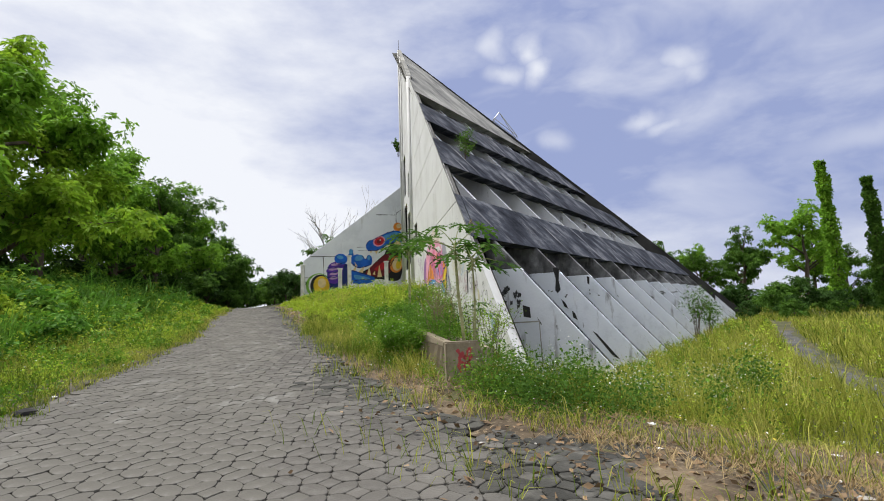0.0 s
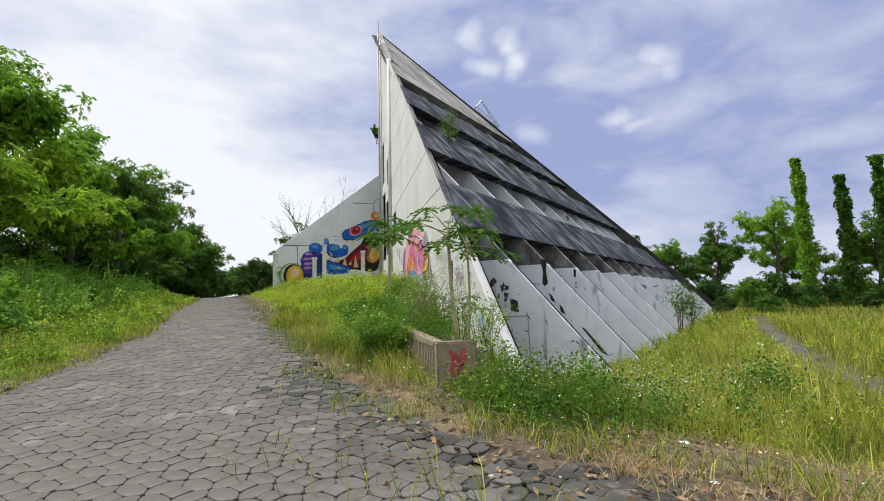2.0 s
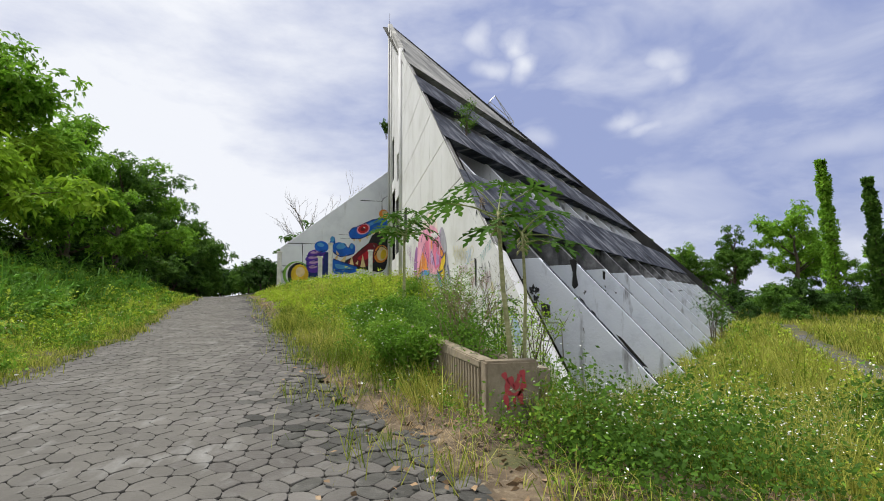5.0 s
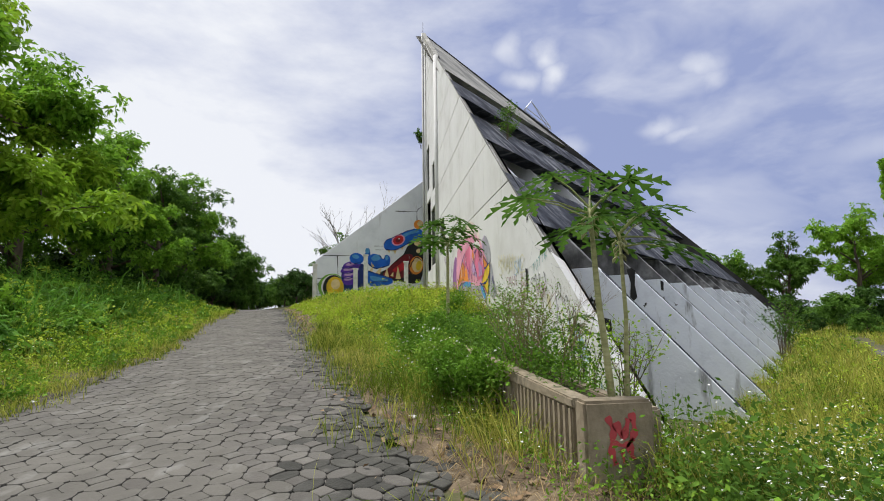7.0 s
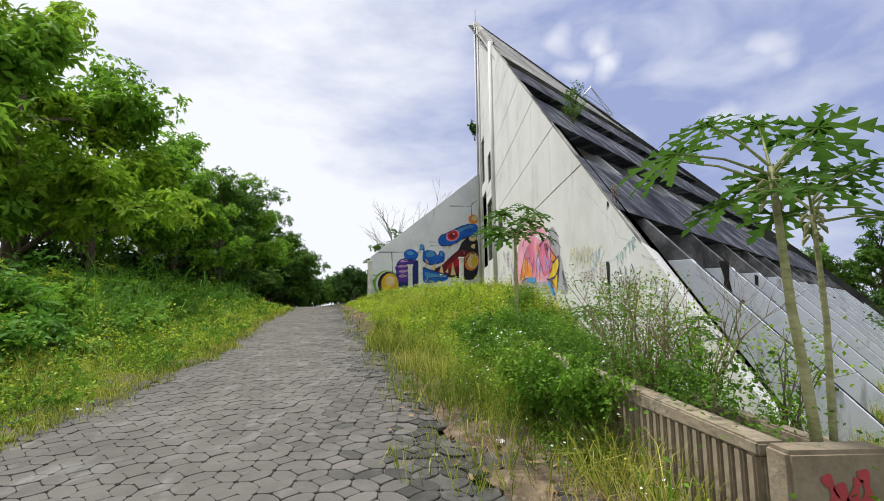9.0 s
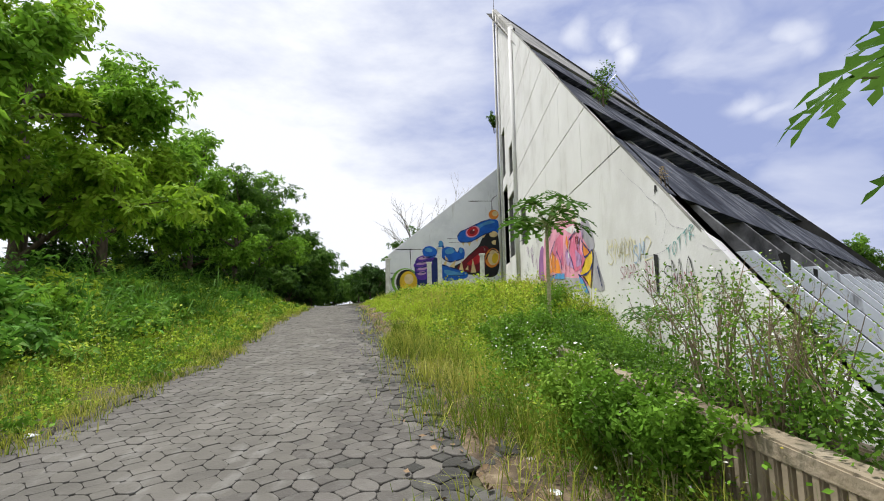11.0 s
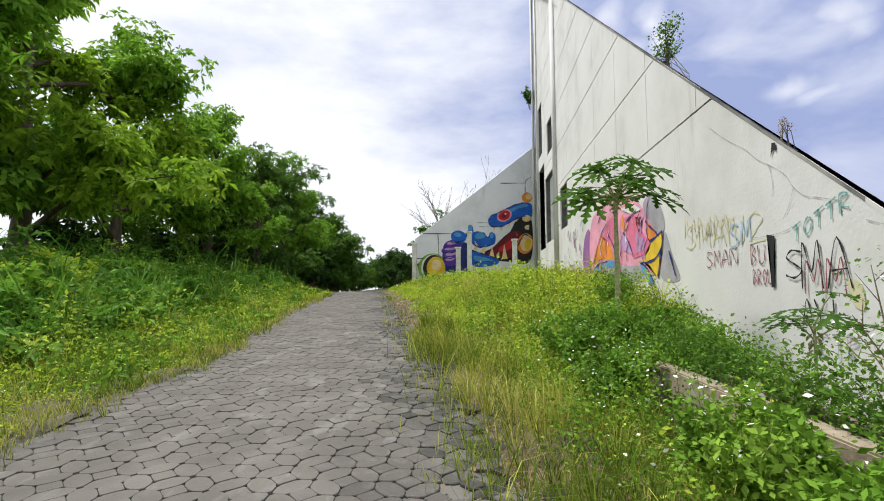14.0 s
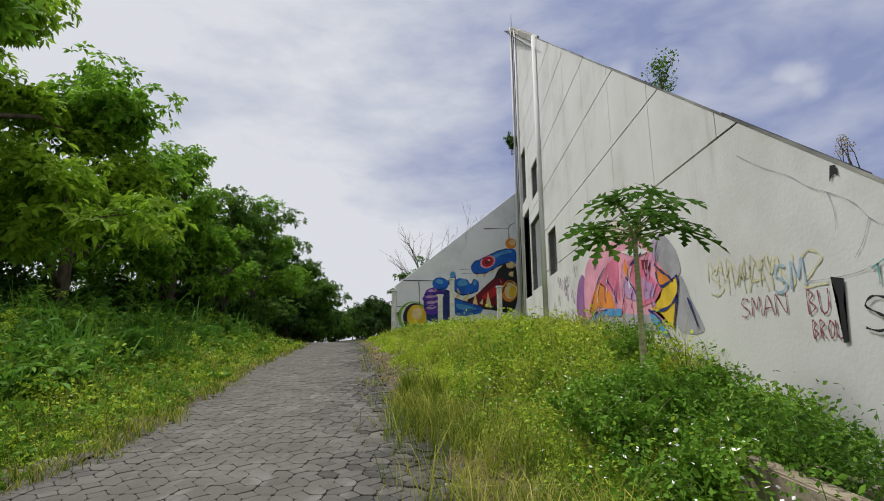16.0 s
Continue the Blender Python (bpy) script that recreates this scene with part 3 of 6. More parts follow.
def wall_panels(parent):
    """Panels between the level joints, and above the lowest of them between upright joints too."""
    outline = [(15.9, -0.9), (46.3, -0.9), (46.3, hyp(46.3) + LIFT), (15.9, hyp(15.9) + LIFT)]
    levels = [5.05, 6.95, 8.9, 10.85, 12.8, 14.75, 16.7, 18.65]
    uprights = [24.2, 26.67, 29.14, 31.65, 34.15, 36.65, 39.35]
    pieces, lo = [], -9.0
    for i, z in enumerate(levels + [99]):
        p = clip(clip(outline, 0, -1, -(lo + JOINT / 2)), 0, 1, z - JOINT / 2)
        lo = z
        if len(p) < 3:
            continue
        if i == 0:
            pieces.append(p)
            continue
        y_lo = -99
        for u in uprights + [99]:
            q = clip(clip(p, -1, 0, -(y_lo + 0.012)), 1, 0, u - 0.012)
            y_lo = u
            if len(q) >= 3:
                pieces.append(q)
    for p in pieces:
        parts = [p]
        for y0, y1, z0, z1 in HOLES:
            nxt = []
            for q in parts:
                ys, zs = [a for a, _ in q], [b for _, b in q]
                if max(ys) <= y0 or min(ys) >= y1 or max(zs) <= z0 or min(zs) >= z1:
                    nxt.append(q)
                    continue
                nxt += [clip(q, 1, 0, y0), clip(q, -1, 0, -y1)]
                mid = clip(clip(q, -1, 0, -y0), 1, 0, y1)
                nxt += [clip(mid, 0, 1, z0), clip(mid, 0, -1, -z1)]
            parts = [q for q in nxt if len(q) >= 3]
        for q in parts:
            area = abs(sum(q[i][0] * q[(i + 1) % len(q)][1] - q[(i + 1) % len(q)][0] * q[i][1] for i in range(len(q)))) / 2
            if area > 0.01:
                part("wall_panel", prism([(WX, a, b) for a, b in q], (0.06, 0, 0)), M_WALL, parent)


side_wall = part("side_wall", bmesh.new(), M_WALL, building, "tall white painted triangular side wall with graffiti")


def backing():
    """The wall behind the panels, with the openings left free."""
    pieces = [[(15.9, -0.9), (48.2, -0.9), (48.2, hyp(48.2) + LIFT - 0.24), (16.1, hyp(16.1) + LIFT - 0.24)]]
    for y0, y1, z0, z1 in HOLES:
        nxt = []
        for q in pieces:
            nxt += [clip(q, 1, 0, y0), clip(q, -1, 0, -y1)]
            mid = clip(clip(q, -1, 0, -y0), 1, 0, y1)
            nxt += [clip(mid, 0, 1, z0), clip(mid, 0, -1, -z1)]
        pieces = [q for q in nxt if len(q) >= 3]
    bm = bmesh.new()
    for q in pieces:
        join(bm, prism([(WX + 0.055, a, b) for a, b in q], (0.22, 0, 0)))
    return bm


backing_mesh = bm_mesh("side_wall", backing(), M_JOINT)
side_wall.data = backing_mesh
wall_panels(side_wall)

# the wall's sloping upper edge, a hand's width thick, and the wall at the back
def edge_strip(y0, y1, wide):
    ring = lambda y: [Vector((WX - 0.004, y, hyp(y) - 0.02)), Vector((WX + wide, y, hyp(y) - 0.02 - 0.72 * wide)), Vector((WX + wide, y, hyp(y) - 0.09 - 0.72 * wide)), Vector((WX - 0.004, y, hyp(y) - 0.075))]  # noqa: E731
    return loft(ring(y0), ring(y1))


cuts = [16.0, 18.2, 20.6, 23.4, 26.5, 30.1, 34.2, 39.25]
for y0, y1 in zip(cuts, cuts[1:]):
    part("edge_strip", edge_strip(y0, y1 - 0.008, 0.29 if y0 < 20 else 0.08), M_WALL if y0 < 20 else M_CAP, side_wall, "weathered upper edge of the side wall")
# The closed interior's shade is put into this wall's colour.
part("rear_wall", prism([(WX + 0.3, YA, -0.5), (37.6, YA, -0.5), (37.6, YA, 0.3), (WX + 0.3, YA, ZTOP - 0.33)], (0, -0.25, 0)), M_DARK, building, "concrete rear wall of the building, coloured dark for the unlit interior")

# pilasters and the cap beam of the tall end
for y, r, z1 in ((39.35, 0.15, hyp(39.35) + 0.05), (46.35, 0.09, hyp(46.35) - 0.1), (48.35, 0.09, hyp(48.35))):
    part("pilaster", tube([(WX - 0.05, y, h1(WX, y) - 0.3), (WX - 0.05, y, z1)], [r, r], 12), M_WALL, building, "slender round white pilaster", True)
part("cap_beam", prism([(WX - 0.1, 39.3, hyp(39.3) - 0.35), (WX - 0.1, 48.55, hyp(48.55) - 0.35), (WX - 0.1, 48.55, hyp(48.55) + 0.05), (WX - 0.1, 39.3, hyp(39.3) + 0.05)], (0.3, 0, 0), 0.02), M_CAP, building, "weathered sloping cap beam")
part("lightning_rod", tube([(WX, 48.4, ZTOP - 0.3), (WX, 48.4, ZTOP + 1.0)], [0.025, 0.012], 6), M_METAL, building, "thin steel lightning rod")

# ---- the wing behind with the big mural ----
BY = 50.6
wing = anchor("rear_wing", (2, BY, 2), "grey-white triangular rear wing wall painted with a large mural", "building")
part("wing_wall", prism([(-1.75, BY, 1.6), (11, BY, 1.6), (11, BY, 5.77 + 0.77 * 12.75), (-1.75, BY, 5.77)], (0, 0.3, 0), 0.02), M_WING, wing, "flat grey-white painted wall with sloping top")


def post(x, y, z1, w=0.3):
    z0 = h1(x, y) - 0.2
    e = anchor("gate_post", (x, y, z0), "dirty white square concrete post in tall grass", "post", "posts before the rear wing")
    part("shaft", box(x - w / 2, x + w / 2, y - w / 2, y + w / 2, z0, z1 - 0.1, 0.02), M_POST, e)
    part("capital", box(x - w / 2 - 0.05, x + w / 2 + 0.05, y - w / 2 - 0.05, y + w / 2 + 0.05, z1 - 0.1, z1, 0.015), M_POST, e)
    return e


for x, y, z in ((1.55, 47, 4.8), (2.28, 47, 5.8), (5.2, 47, 5.3), (-1.63, 49.4, 5.36)):
    post(x, y, z)

# ---- the long planter beside the road ----
planter = anchor("planter", (5.0, 15.0, 0.3), "long raw concrete planter trough with fluted side, overgrown with weeds", "planter")
PX0, PX1, PY0, PY1, PZ = 4.83, 5.31, 14.9, 20.5, 0.97


def px(y):
    return PX0 - 0.055 * (y - PY0)


def slanted_box(x0, x1, y0, y1, z0, z1, bevel=0.012, rise=0.03):
    s = lambda y: -0.055 * (y - PY0)  # noqa: E731
    bm = prism([(x0 + s(y0), y0, z0), (x1 + s(y0), y0, z0), (x1 + s(y1), y1, z0), (x0 + s(y1), y1, z0)], (0, 0, z1 - z0), 0)
    for v in bm.verts:
        if v.co.z > (z0 + z1) / 2:
            v.co.z += rise * (v.co.y - PY0)
    if bevel:
        bmesh.ops.bevel(bm, geom=list(bm.edges), offset=bevel, segments=2, affect="EDGES")
    return bm


part("end_block", slanted_box(PX0 - 0.02, PX1 + 0.02, PY0 - 0.14, PY0 + 0.02, 0.0, PZ + 0.02, 0.02), M_CONC, planter, "concrete end block with red spray mark")
part("side", slanted_box(PX0 + 0.03, PX0 + 0.13, PY0 + 0.1, PY1, 0.0, PZ - 0.07), M_CONC, planter)
part("side", slanted_box(PX1 - 0.1, PX1, PY0 + 0.02, PY1, 0.0, PZ - 0.03), M_CONC, planter)
part("rim", slanted_box(PX0 - 0.01, PX0 + 0.15, PY0 + 0.08, PY1, PZ - 0.07, PZ, 0.012), M_CONC, planter, "worn concrete rim")
part("back_block", slanted_box(PX1 + 0.03, PX1 + 0.3, PY0 + 0.2, PY0 + 0.7, 0.0, PZ - 0.12, 0.02), M_CONC, planter, "low mossy concrete block behind the end block")
part("earth", slanted_box(PX0 + 0.12, PX1 - 0.09, PY0 + 0.02, PY1, 0.1, PZ - 0.08, 0), M_SOIL, planter, "weedy soil fill")
rib_mesh = bm_mesh("rib", slanted_box(0, 0.05, PY0, PY0 + 0.065, 0.1, PZ - 0.075, 0.012, 0), M_CONC)
for k in range(55):
    y = PY0 + 0.12 + k * 0.1
    ob = new("rib", rib_mesh)
    ob.parent = planter
    ob.matrix_parent_inverse = world_of(planter).inverted()
    ob.matrix_basis = pose(px(y) - 0.005, y - PY0, 0.03 * (y - PY0))

# ---- pavers ----
# pointed ovals woven in two directions round small squares; those along the walk are pieces of their own
PITCH, SQ = 0.2165, 0.1
X0, Y0 = 1.35, 19.14


def chamfer(pts, k=0.2):
    """Each corner of an outline cut off."""
    out, n = [], len(pts)
    for i, p in enumerate(pts):
        a, b = pts[i - 1], pts[(i + 1) % n]
        out += [(p[0] + (a[0] - p[0]) * k, p[1] + (a[1] - p[1]) * k), (p[0] + (b[0] - p[0]) * k, p[1] + (b[1] - p[1]) * k)]
    return out


def paver_shape(kind, fine=True):
    """Corners of one block about its middle: 0 and 1 ovals along the two diagonals, 2 the square."""
    h, s = PITCH / 2, SQ
    if kind == 2:
        pts = [(s, 0), (0, s), (-s, 0), (0, -s)]
        return chamfer(pts, 0.08) if fine else pts
    pts = [(-h, -h), (h - s, -h), (h, -h + s), (h, h), (-h + s, h), (-h, h - s)]
    if kind == 1:
        pts = [(-x, y) for x, y in pts[::-1]]
    return chamfer(pts, 0.2) if fine else pts


def paver_solid(pts, gap=0.005, rim=0.007, thick=0.03):
    """A block with a soft rounded rim: outer ring at the joint, inner ring on top."""
    n = len(pts)
    v = []
    for inset, z in ((gap, -thick), (gap, -0.005), (gap + rim, 0.0)):
        for x, y in pts:
            q = 1 - inset / max(math.hypot(x, y) * 0.8, 0.05)
            v.append((x * q, y * q, z))
    f = [tuple(range(2 * n, 3 * n))]
    for r in (0, n):
        for i in range(n):
            j = (i + 1) % n
            f.append((r + i, r + j, r + n + j, r + n + i))
    return v, f


def build_pavers():
    looks = ((M_PAVER, 0.0028, 0.0045), (M_PAVER_MOSS, 0.005, 0.008), (M_PAVER_DUST, 0.0013, 0.0022))
    protos = [[mesh_from("paver", *paver_solid(paver_shape(kind), gap, rim), m) for m, gap, rim in looks] for kind in range(3)]
    solids = [[[paver_solid(paver_shape(kind, fine), gap, rim) for fine in (False, True)] for _, gap, rim in looks] for kind in range(3)]
    rng = random.Random(11)
    bins, near = [([], []) for _ in looks], 0
    for j in range(-70, 190):
        y0 = Y0 + j * PITCH
        if not (6 < y0 < 58):
            continue
        for i in range(-120, 60):
            x0 = X0 + i * PITCH
            a, b = float(road_left(y0)), float(road_right(y0))
            ext = float(np.interp(y0, [8, 10, 12, 14, 16], [3.2, 2.6, 1.6, 0.6, 0.4]))
            if not (a - 0.1 < x0 < b + ext + 0.4):
                continue
            for kind in ([(i + j + 1) % 2] + ([2] if (i + j) % 2 == 0 else [])):
                x, y = (x0, y0) if kind < 2 else (x0 + PITCH / 2, y0 + PITCH / 2)
                ragged = 0.22 * math.sin(y * 2.1) + 0.18 * math.sin(y * 5.3 + 1)
                if not (a + 0.05 + 0.12 * math.sin(y * 1.7) < x < b + ext + ragged) or (x > b - 0.5 and rng.random() < 0.1):
                    continue
                z = h1(x, y) + rng.uniform(-0.004, 0.004) + (0.012 if x > b else 0.0)
                look_ = 0
                if rng.gauss(0.0, 0.3) + (x - b + 0.9 - 0.35 * math.sin(y * 1.1)) / 0.9 > 0.5:
                    look_ = 1
                elif math.exp(-((x - a - 0.4 * (b - a)) / (0.36 * (b - a))) ** 2) + rng.gauss(0, 0.14) + 0.2 * math.sin(y * 0.7) * math.sin(x * 1.3) > 0.5:
                    look_ = 2
                tx, ty = rng.uniform(-0.014, 0.014), 0.05 + rng.uniform(-0.014, 0.014)
                if 10.5 < y < 15.0 and 0.6 < x < 3.6 and near < 300:
                    near += 1
                    ob = new("paver", protos[kind][look_])
                    ob.parent = road_ob
                    ob.matrix_basis = Matrix.Translation((x, y, z)) @ Euler((ty, -tx, 0)).to_matrix().to_4x4()
                else:
                    allv, allf = bins[look_]
                    k = len(allv)
                    sv, sf = solids[kind][look_][int(y < 30)]
                    allv += [(px_ + x, py_ + y, pz_ + z + px_ * tx + py_ * ty) for px_, py_, pz_ in sv]
                    allf += [tuple(q + k for q in f) for f in sf]
    for (allv, allf), (m, _, _) in zip(bins, looks):
        rest = new("pavers", mesh_from("pavers", allv, allf, m))
        rest.parent = road_ob
        tagged(rest, kind="stuff")


# ---- grasses ----
def place_density(n, x0, x1, y0, y1, keep, seed):
    """n tries over a rectangle, kept where keep(x, y) beats a random number."""
    r = np.random.default_rng(seed)
    x, y = r.uniform(x0, x1, n), r.uniform(y0, y1, n)
    k = keep(x, y) > r.uniform(0, 1, n)
    return x[k], y[k], r


def walk_distance(x, y):
    """Distance on the plan from the stretch of road that is walked."""
    t = np.clip(((x - 3.7) * -1.1 + (y - 7.7) * 9.2) / (1.1 ** 2 + 9.2 ** 2), 0, 1)
    return np.hypot(x - 3.7 + 1.1 * t, y - 7.7 - 9.2 * t)


def patches(x, y, s, seed=0.0):
    """A slow 0..1 pattern over the plan."""
    a = np.sin(x * s + 1.3 + seed) * np.cos(y * s * 0.9 - 0.7 * seed) + np.sin((x * 0.6 + y * 0.8) * s * 1.7 + seed) + 0.6 * np.sin((x * 0.9 - y * 0.5) * s * 3.1 + 2 * seed)
    return np.clip(0.5 + a / 4.4, 0, 1)


def blades(name, x, y, tall, wide, lean, mat, r, label, base=0.0, droop=0.35):
    """One mesh of bent grass blades, three faces each."""
    n = len(x)
    g = 0.2
    ix, iy = np.floor(x / g), np.floor(y / g)
    ha, hb = np.sin(ix * 12.99 + iy * 78.23) * 43758.5, np.sin(ix * 39.35 + iy * 11.13) * 24634.6
    ha, hb = ha - np.floor(ha), hb - np.floor(hb)
    ox, oy = x - (ix + 0.2 + 0.6 * ha) * g, y - (iy + 0.2 + 0.6 * hb) * g
    x, y = x - 0.45 * ox, y - 0.45 * oy          # roots gather into tufts
    z = height(x, y) - 0.02 + base
    h = tall * r.uniform(0.55, 1.25, n) * (0.65 + 0.7 * ha)
    a, d = r.uniform(0, 2 * np.pi, n), np.arctan2(oy, ox) + r.normal(0, 0.7, n)
    b = lean * h * r.uniform(0.2, 1.5, n)
    wx_, wy_ = np.cos(a) * wide / 2, np.sin(a) * wide / 2
    dx, dy = np.cos(d) * b, np.sin(d) * b
    root = np.stack([x, y, z], -1)
    w = np.stack([wx_, wy_, np.zeros(n)], -1)
    mid = root + np.stack([dx * 0.35, dy * 0.35, h * 0.6], -1)
    tip = root + np.stack([dx, dy, h * (1 - droop * np.clip(b / h, 0, 1))], -1)
    v = np.stack([root - w, root + w, mid + w * 0.8, mid - w * 0.8, tip], 1).reshape(-1, 3)
    i = np.arange(n)[:, None] * 5
    f = np.concatenate([i + [0, 1, 2], i + [0, 2, 3], i + [3, 2, 4]], 1).reshape(-1, 3)
    ob = new(name, mesh_np(name, v, f, mat))
    return tagged(ob, label, "grass", kind="stuff")


def leaf_scatter(name, px_, py_, pz_, size, mat, r, label, category="weeds", flat=0.6):
    """One mesh of small pointed leaves at given places, each a folded diamond."""
    n = len(px_)
    a = r.uniform(0, 2 * np.pi, n)
    t = r.normal(0.0, flat, n)
    s = size * r.uniform(0.6, 1.3, n)
    u = np.stack([np.cos(a) * np.cos(t), np.sin(a) * np.cos(t), np.sin(t)], -1)
    q = r.normal(0, 0.75, (n, 3)) + np.array([0, 0, 0.8])
    w = np.cross(u, q)
    w /= np.linalg.norm(w, axis=1, keepdims=True) + 1e-9
    c = np.stack([px_, py_, pz_], -1)
    up = np.cross(w, u)
    v = np.stack([c - u * s[:, None] * 0.5, c + w * s[:, None] * 0.28 + up * s[:, None] * 0.07, c + u * s[:, None] * 0.55, c - w * s[:, None] * 0.28 + up * s[:, None] * 0.07], 1).reshape(-1, 3)
    i = np.arange(n)[:, None] * 4
    f = np.concatenate([i + [0, 1, 2], i + [0, 2, 3]], 1).reshape(-1, 3)
    me = mesh_np(name, v, f, mat)
    if label is None:
        return me
    return tagged(new(name, me), label, category, kind="stuff")


def mounds(name, x, y, rad, tall, per, size, mat, r, label):
    """Low leafy domes crowded together, one mesh."""
    n = len(x)
    d = r.normal(0, 1, (n, per, 3))
    d[:, :, 2] = np.abs(d[:, :, 2]) * 1.2 - 0.15
    d /= np.linalg.norm(d, axis=2, keepdims=True)
    d *= r.uniform(0, 1, (n, per, 1)) ** 0.4
    px_ = (x[:, None] + d[:, :, 0] * rad[:, None]).ravel()
    py_ = (y[:, None] + d[:, :, 1] * rad[:, None]).ravel()
    pz_ = height(px_, py_) + (np.clip(d[:, :, 2], 0.03, 1) * tall[:, None]).ravel()
    return leaf_scatter(name, px_, py_, pz_, size * np.clip(walk_distance(px_, py_) / 5, 1, 5) ** 0.6 * np.repeat(np.clip(rad / 0.25, 0.8, 1.5), per), mat, r, label)


def thin_out(x, y, full=6.0, power=1.5):
    return np.clip((full / np.maximum(walk_distance(x, y), full)) ** power, 0, 1)


def blade_width(x, y, near=0.006):
    return near * np.clip(walk_distance(x, y) / 5, 1, 14) ** 0.85


def right_bank(x, y):
    """1 on the ground between the road and the side wall."""
    return np.clip((x - road_right(y) - 0.2 * bare(y)) / (0.75 * bare(y)), 0, 1) ** 1.6 * (x < WX - 0.05)


def out_planter(x, y):
    return 1 - ((x > PX0 - 0.055 * (y - PY0) - 0.06) & (x < PX1 + 0.05) & (y > PY0 - 0.2) & (y < PY1)).astype(float)


def field(x, y):
    """1 on the open field before the roof."""
    foot = y < YB + 2.6 + (x - WX) * KX / KY - 0.9
    return ((x > road_right(y) + 0.5) & ((x > WX) & foot | (x <= WX) & (y < 15.5))).astype(float)


def path_free(x, y):
    t = np.clip((y - 9) / 30, 0, 1)
    cx = 9.0 + 24 * t ** 1.15
    return np.clip((np.abs(x - cx) - 0.6) / 0.4, 0, 1)


def build_grass():
    sets = []
    # verge on the far side of the road: flowering yellow-green grass, taller away from the edge
    k = lambda x, y: ((x < road_left(y) + 0.25 * np.sin(y * 2.3) * np.sin(y * 0.9 + 1) + 0.24) & (x > road_left(y) - 4.5)) * thin_out(x, y, 7.0) * (0.45 + 0.55 * patches(x, y, 1.1))  # noqa: E731
    x, y, r = place_density(260000, -14, 0, 5, 56, k, 1)
    rim = np.clip(0.17 + (road_left(y) - x) * 0.15, 0.13, 0.7)
    mixp = patches(x, y, 0.8, 2.0) + r.normal(0, 0.22, len(x)) > 0.45
    for m, nm, mt in ((mixp, "verge_grass", M_STRAW), (~mixp, "verge_grass", M_GRASS)):
        sets.append((nm, x[m], y[m], rim[m] * (0.6 + 0.8 * patches(x[m], y[m], 1.9)), mt, 0.6, "yellow-green flowering grass along the road"))
    # bank and field on the building's side
    k = lambda x, y: np.maximum(right_bank(x, y) * (0.3 + 0.7 * np.clip((x - road_right(y)) / 1.0, 0, 1)), field(x, y) * path_free(x, y) * np.clip((x - road_right(y) - 0.8 * bare(y)) / 1.2, 0.04, 1)) * thin_out(x, y, 5.5) * out_planter(x, y) * (0.35 + 0.65 * patches(x, y, 1.3, 4))  # noqa: E731
    x, y, r = place_density(1500000, -4, 40, 9, 50, k, 2)
    rim = np.clip((x - road_right(y)) / 2.0, 0.3, 1) * np.clip(0.4 + 0.4 * (x - road_right(y) - bare(y)), 0.3, 1)
    hill = 0.46 + 0.16 * (x > 5.6) + 0.16 * np.clip((y - 19) / 8, 0, 1) * (x < WX) - 0.2 * ((x > WX) & (np.abs(y - 17.5 - (x - WX) * KX / KY) < 2.2))
    mixp = patches(x, y, 0.55, 1.0) + r.normal(0, 0.25, len(x)) + 0.3 * (y > 18) * (x < WX) + 0.3 * (x > WX) > 0.45
    for m, nm, mt in ((mixp, "bank_grass", M_STRAW), (~mixp, "bank_grass", M_GRASS)):
        sets.append((nm, x[m], y[m], hill[m] * rim[m] * (1 - 0.4 * np.clip((y[m] - 29) / 10, 0, 1)) * (0.35 + 1.2 * patches(x[m], y[m], 2.6, 3)), mt, 0.6, "knee-high yellowing grass on the bank by the wall"))
    # tall reeds in tufts behind the verge
    k = lambda x, y: ((x < road_left(y) - 2.2) & (x > road_left(y) - 10)) * thin_out(x, y, 9.0, 1.3) * np.clip((patches(x, y, 1.3, 5) - 0.5) * 5, 0.04, 1) * 0.6  # noqa: E731
    x, y, r = place_density(220000, -22, -3, 9, 52, k, 3)
    sets.append(("tall_reeds", x, y, np.clip(0.7 + 0.22 * (road_left(y) - x), 0.8, 2.0) * (0.55 + 0.8 * patches(x, y, 2.3, 1)), M_REED, 0.8, "tall green reed grass below the trees"))
    # sparse tufts that creep over the road's broken edge
    k = lambda x, y: np.exp(-((x - road_right(y) - 0.3 * bare(y)) / (0.3 + 0.3 * bare(y))) ** 2) * thin_out(x, y, 5.0, 1.2) * np.clip((patches(x, y, 2.4, 9) - 0.5) * 4, 0, 1)  # noqa: E731
    x, y, r = place_density(170000, -4, 12, 9, 40, k, 7)
    half = r.uniform(0, 1, len(x)) < 0.6
    for m, mt in ((half, M_STRAW), (~half, M_GRASS)):
        sets.append(("edge_grass", x[m], y[m], 0.3 * (0.4 + patches(x[m], y[m], 3.0, 2)), mt, 0.8, "sparse yellow grass tufts over the road's edge"))
    # blades that crowd the front of the bank, and low tufts along the far edge of the road
    k = lambda x, y: np.exp(-((x - road_right(y) - 1.15 * bare(y)) / 0.5) ** 2) * out_planter(x, y) * (0.25 + 0.75 * patches(x, y, 2.1, 5))  # noqa: E731
    x, y, r = place_density(75000, 1.5, 6.6, 13.4, 27, k, 11)
    half = patches(x, y, 1.4, 3) + r.normal(0, 0.2, len(x)) > 0.5
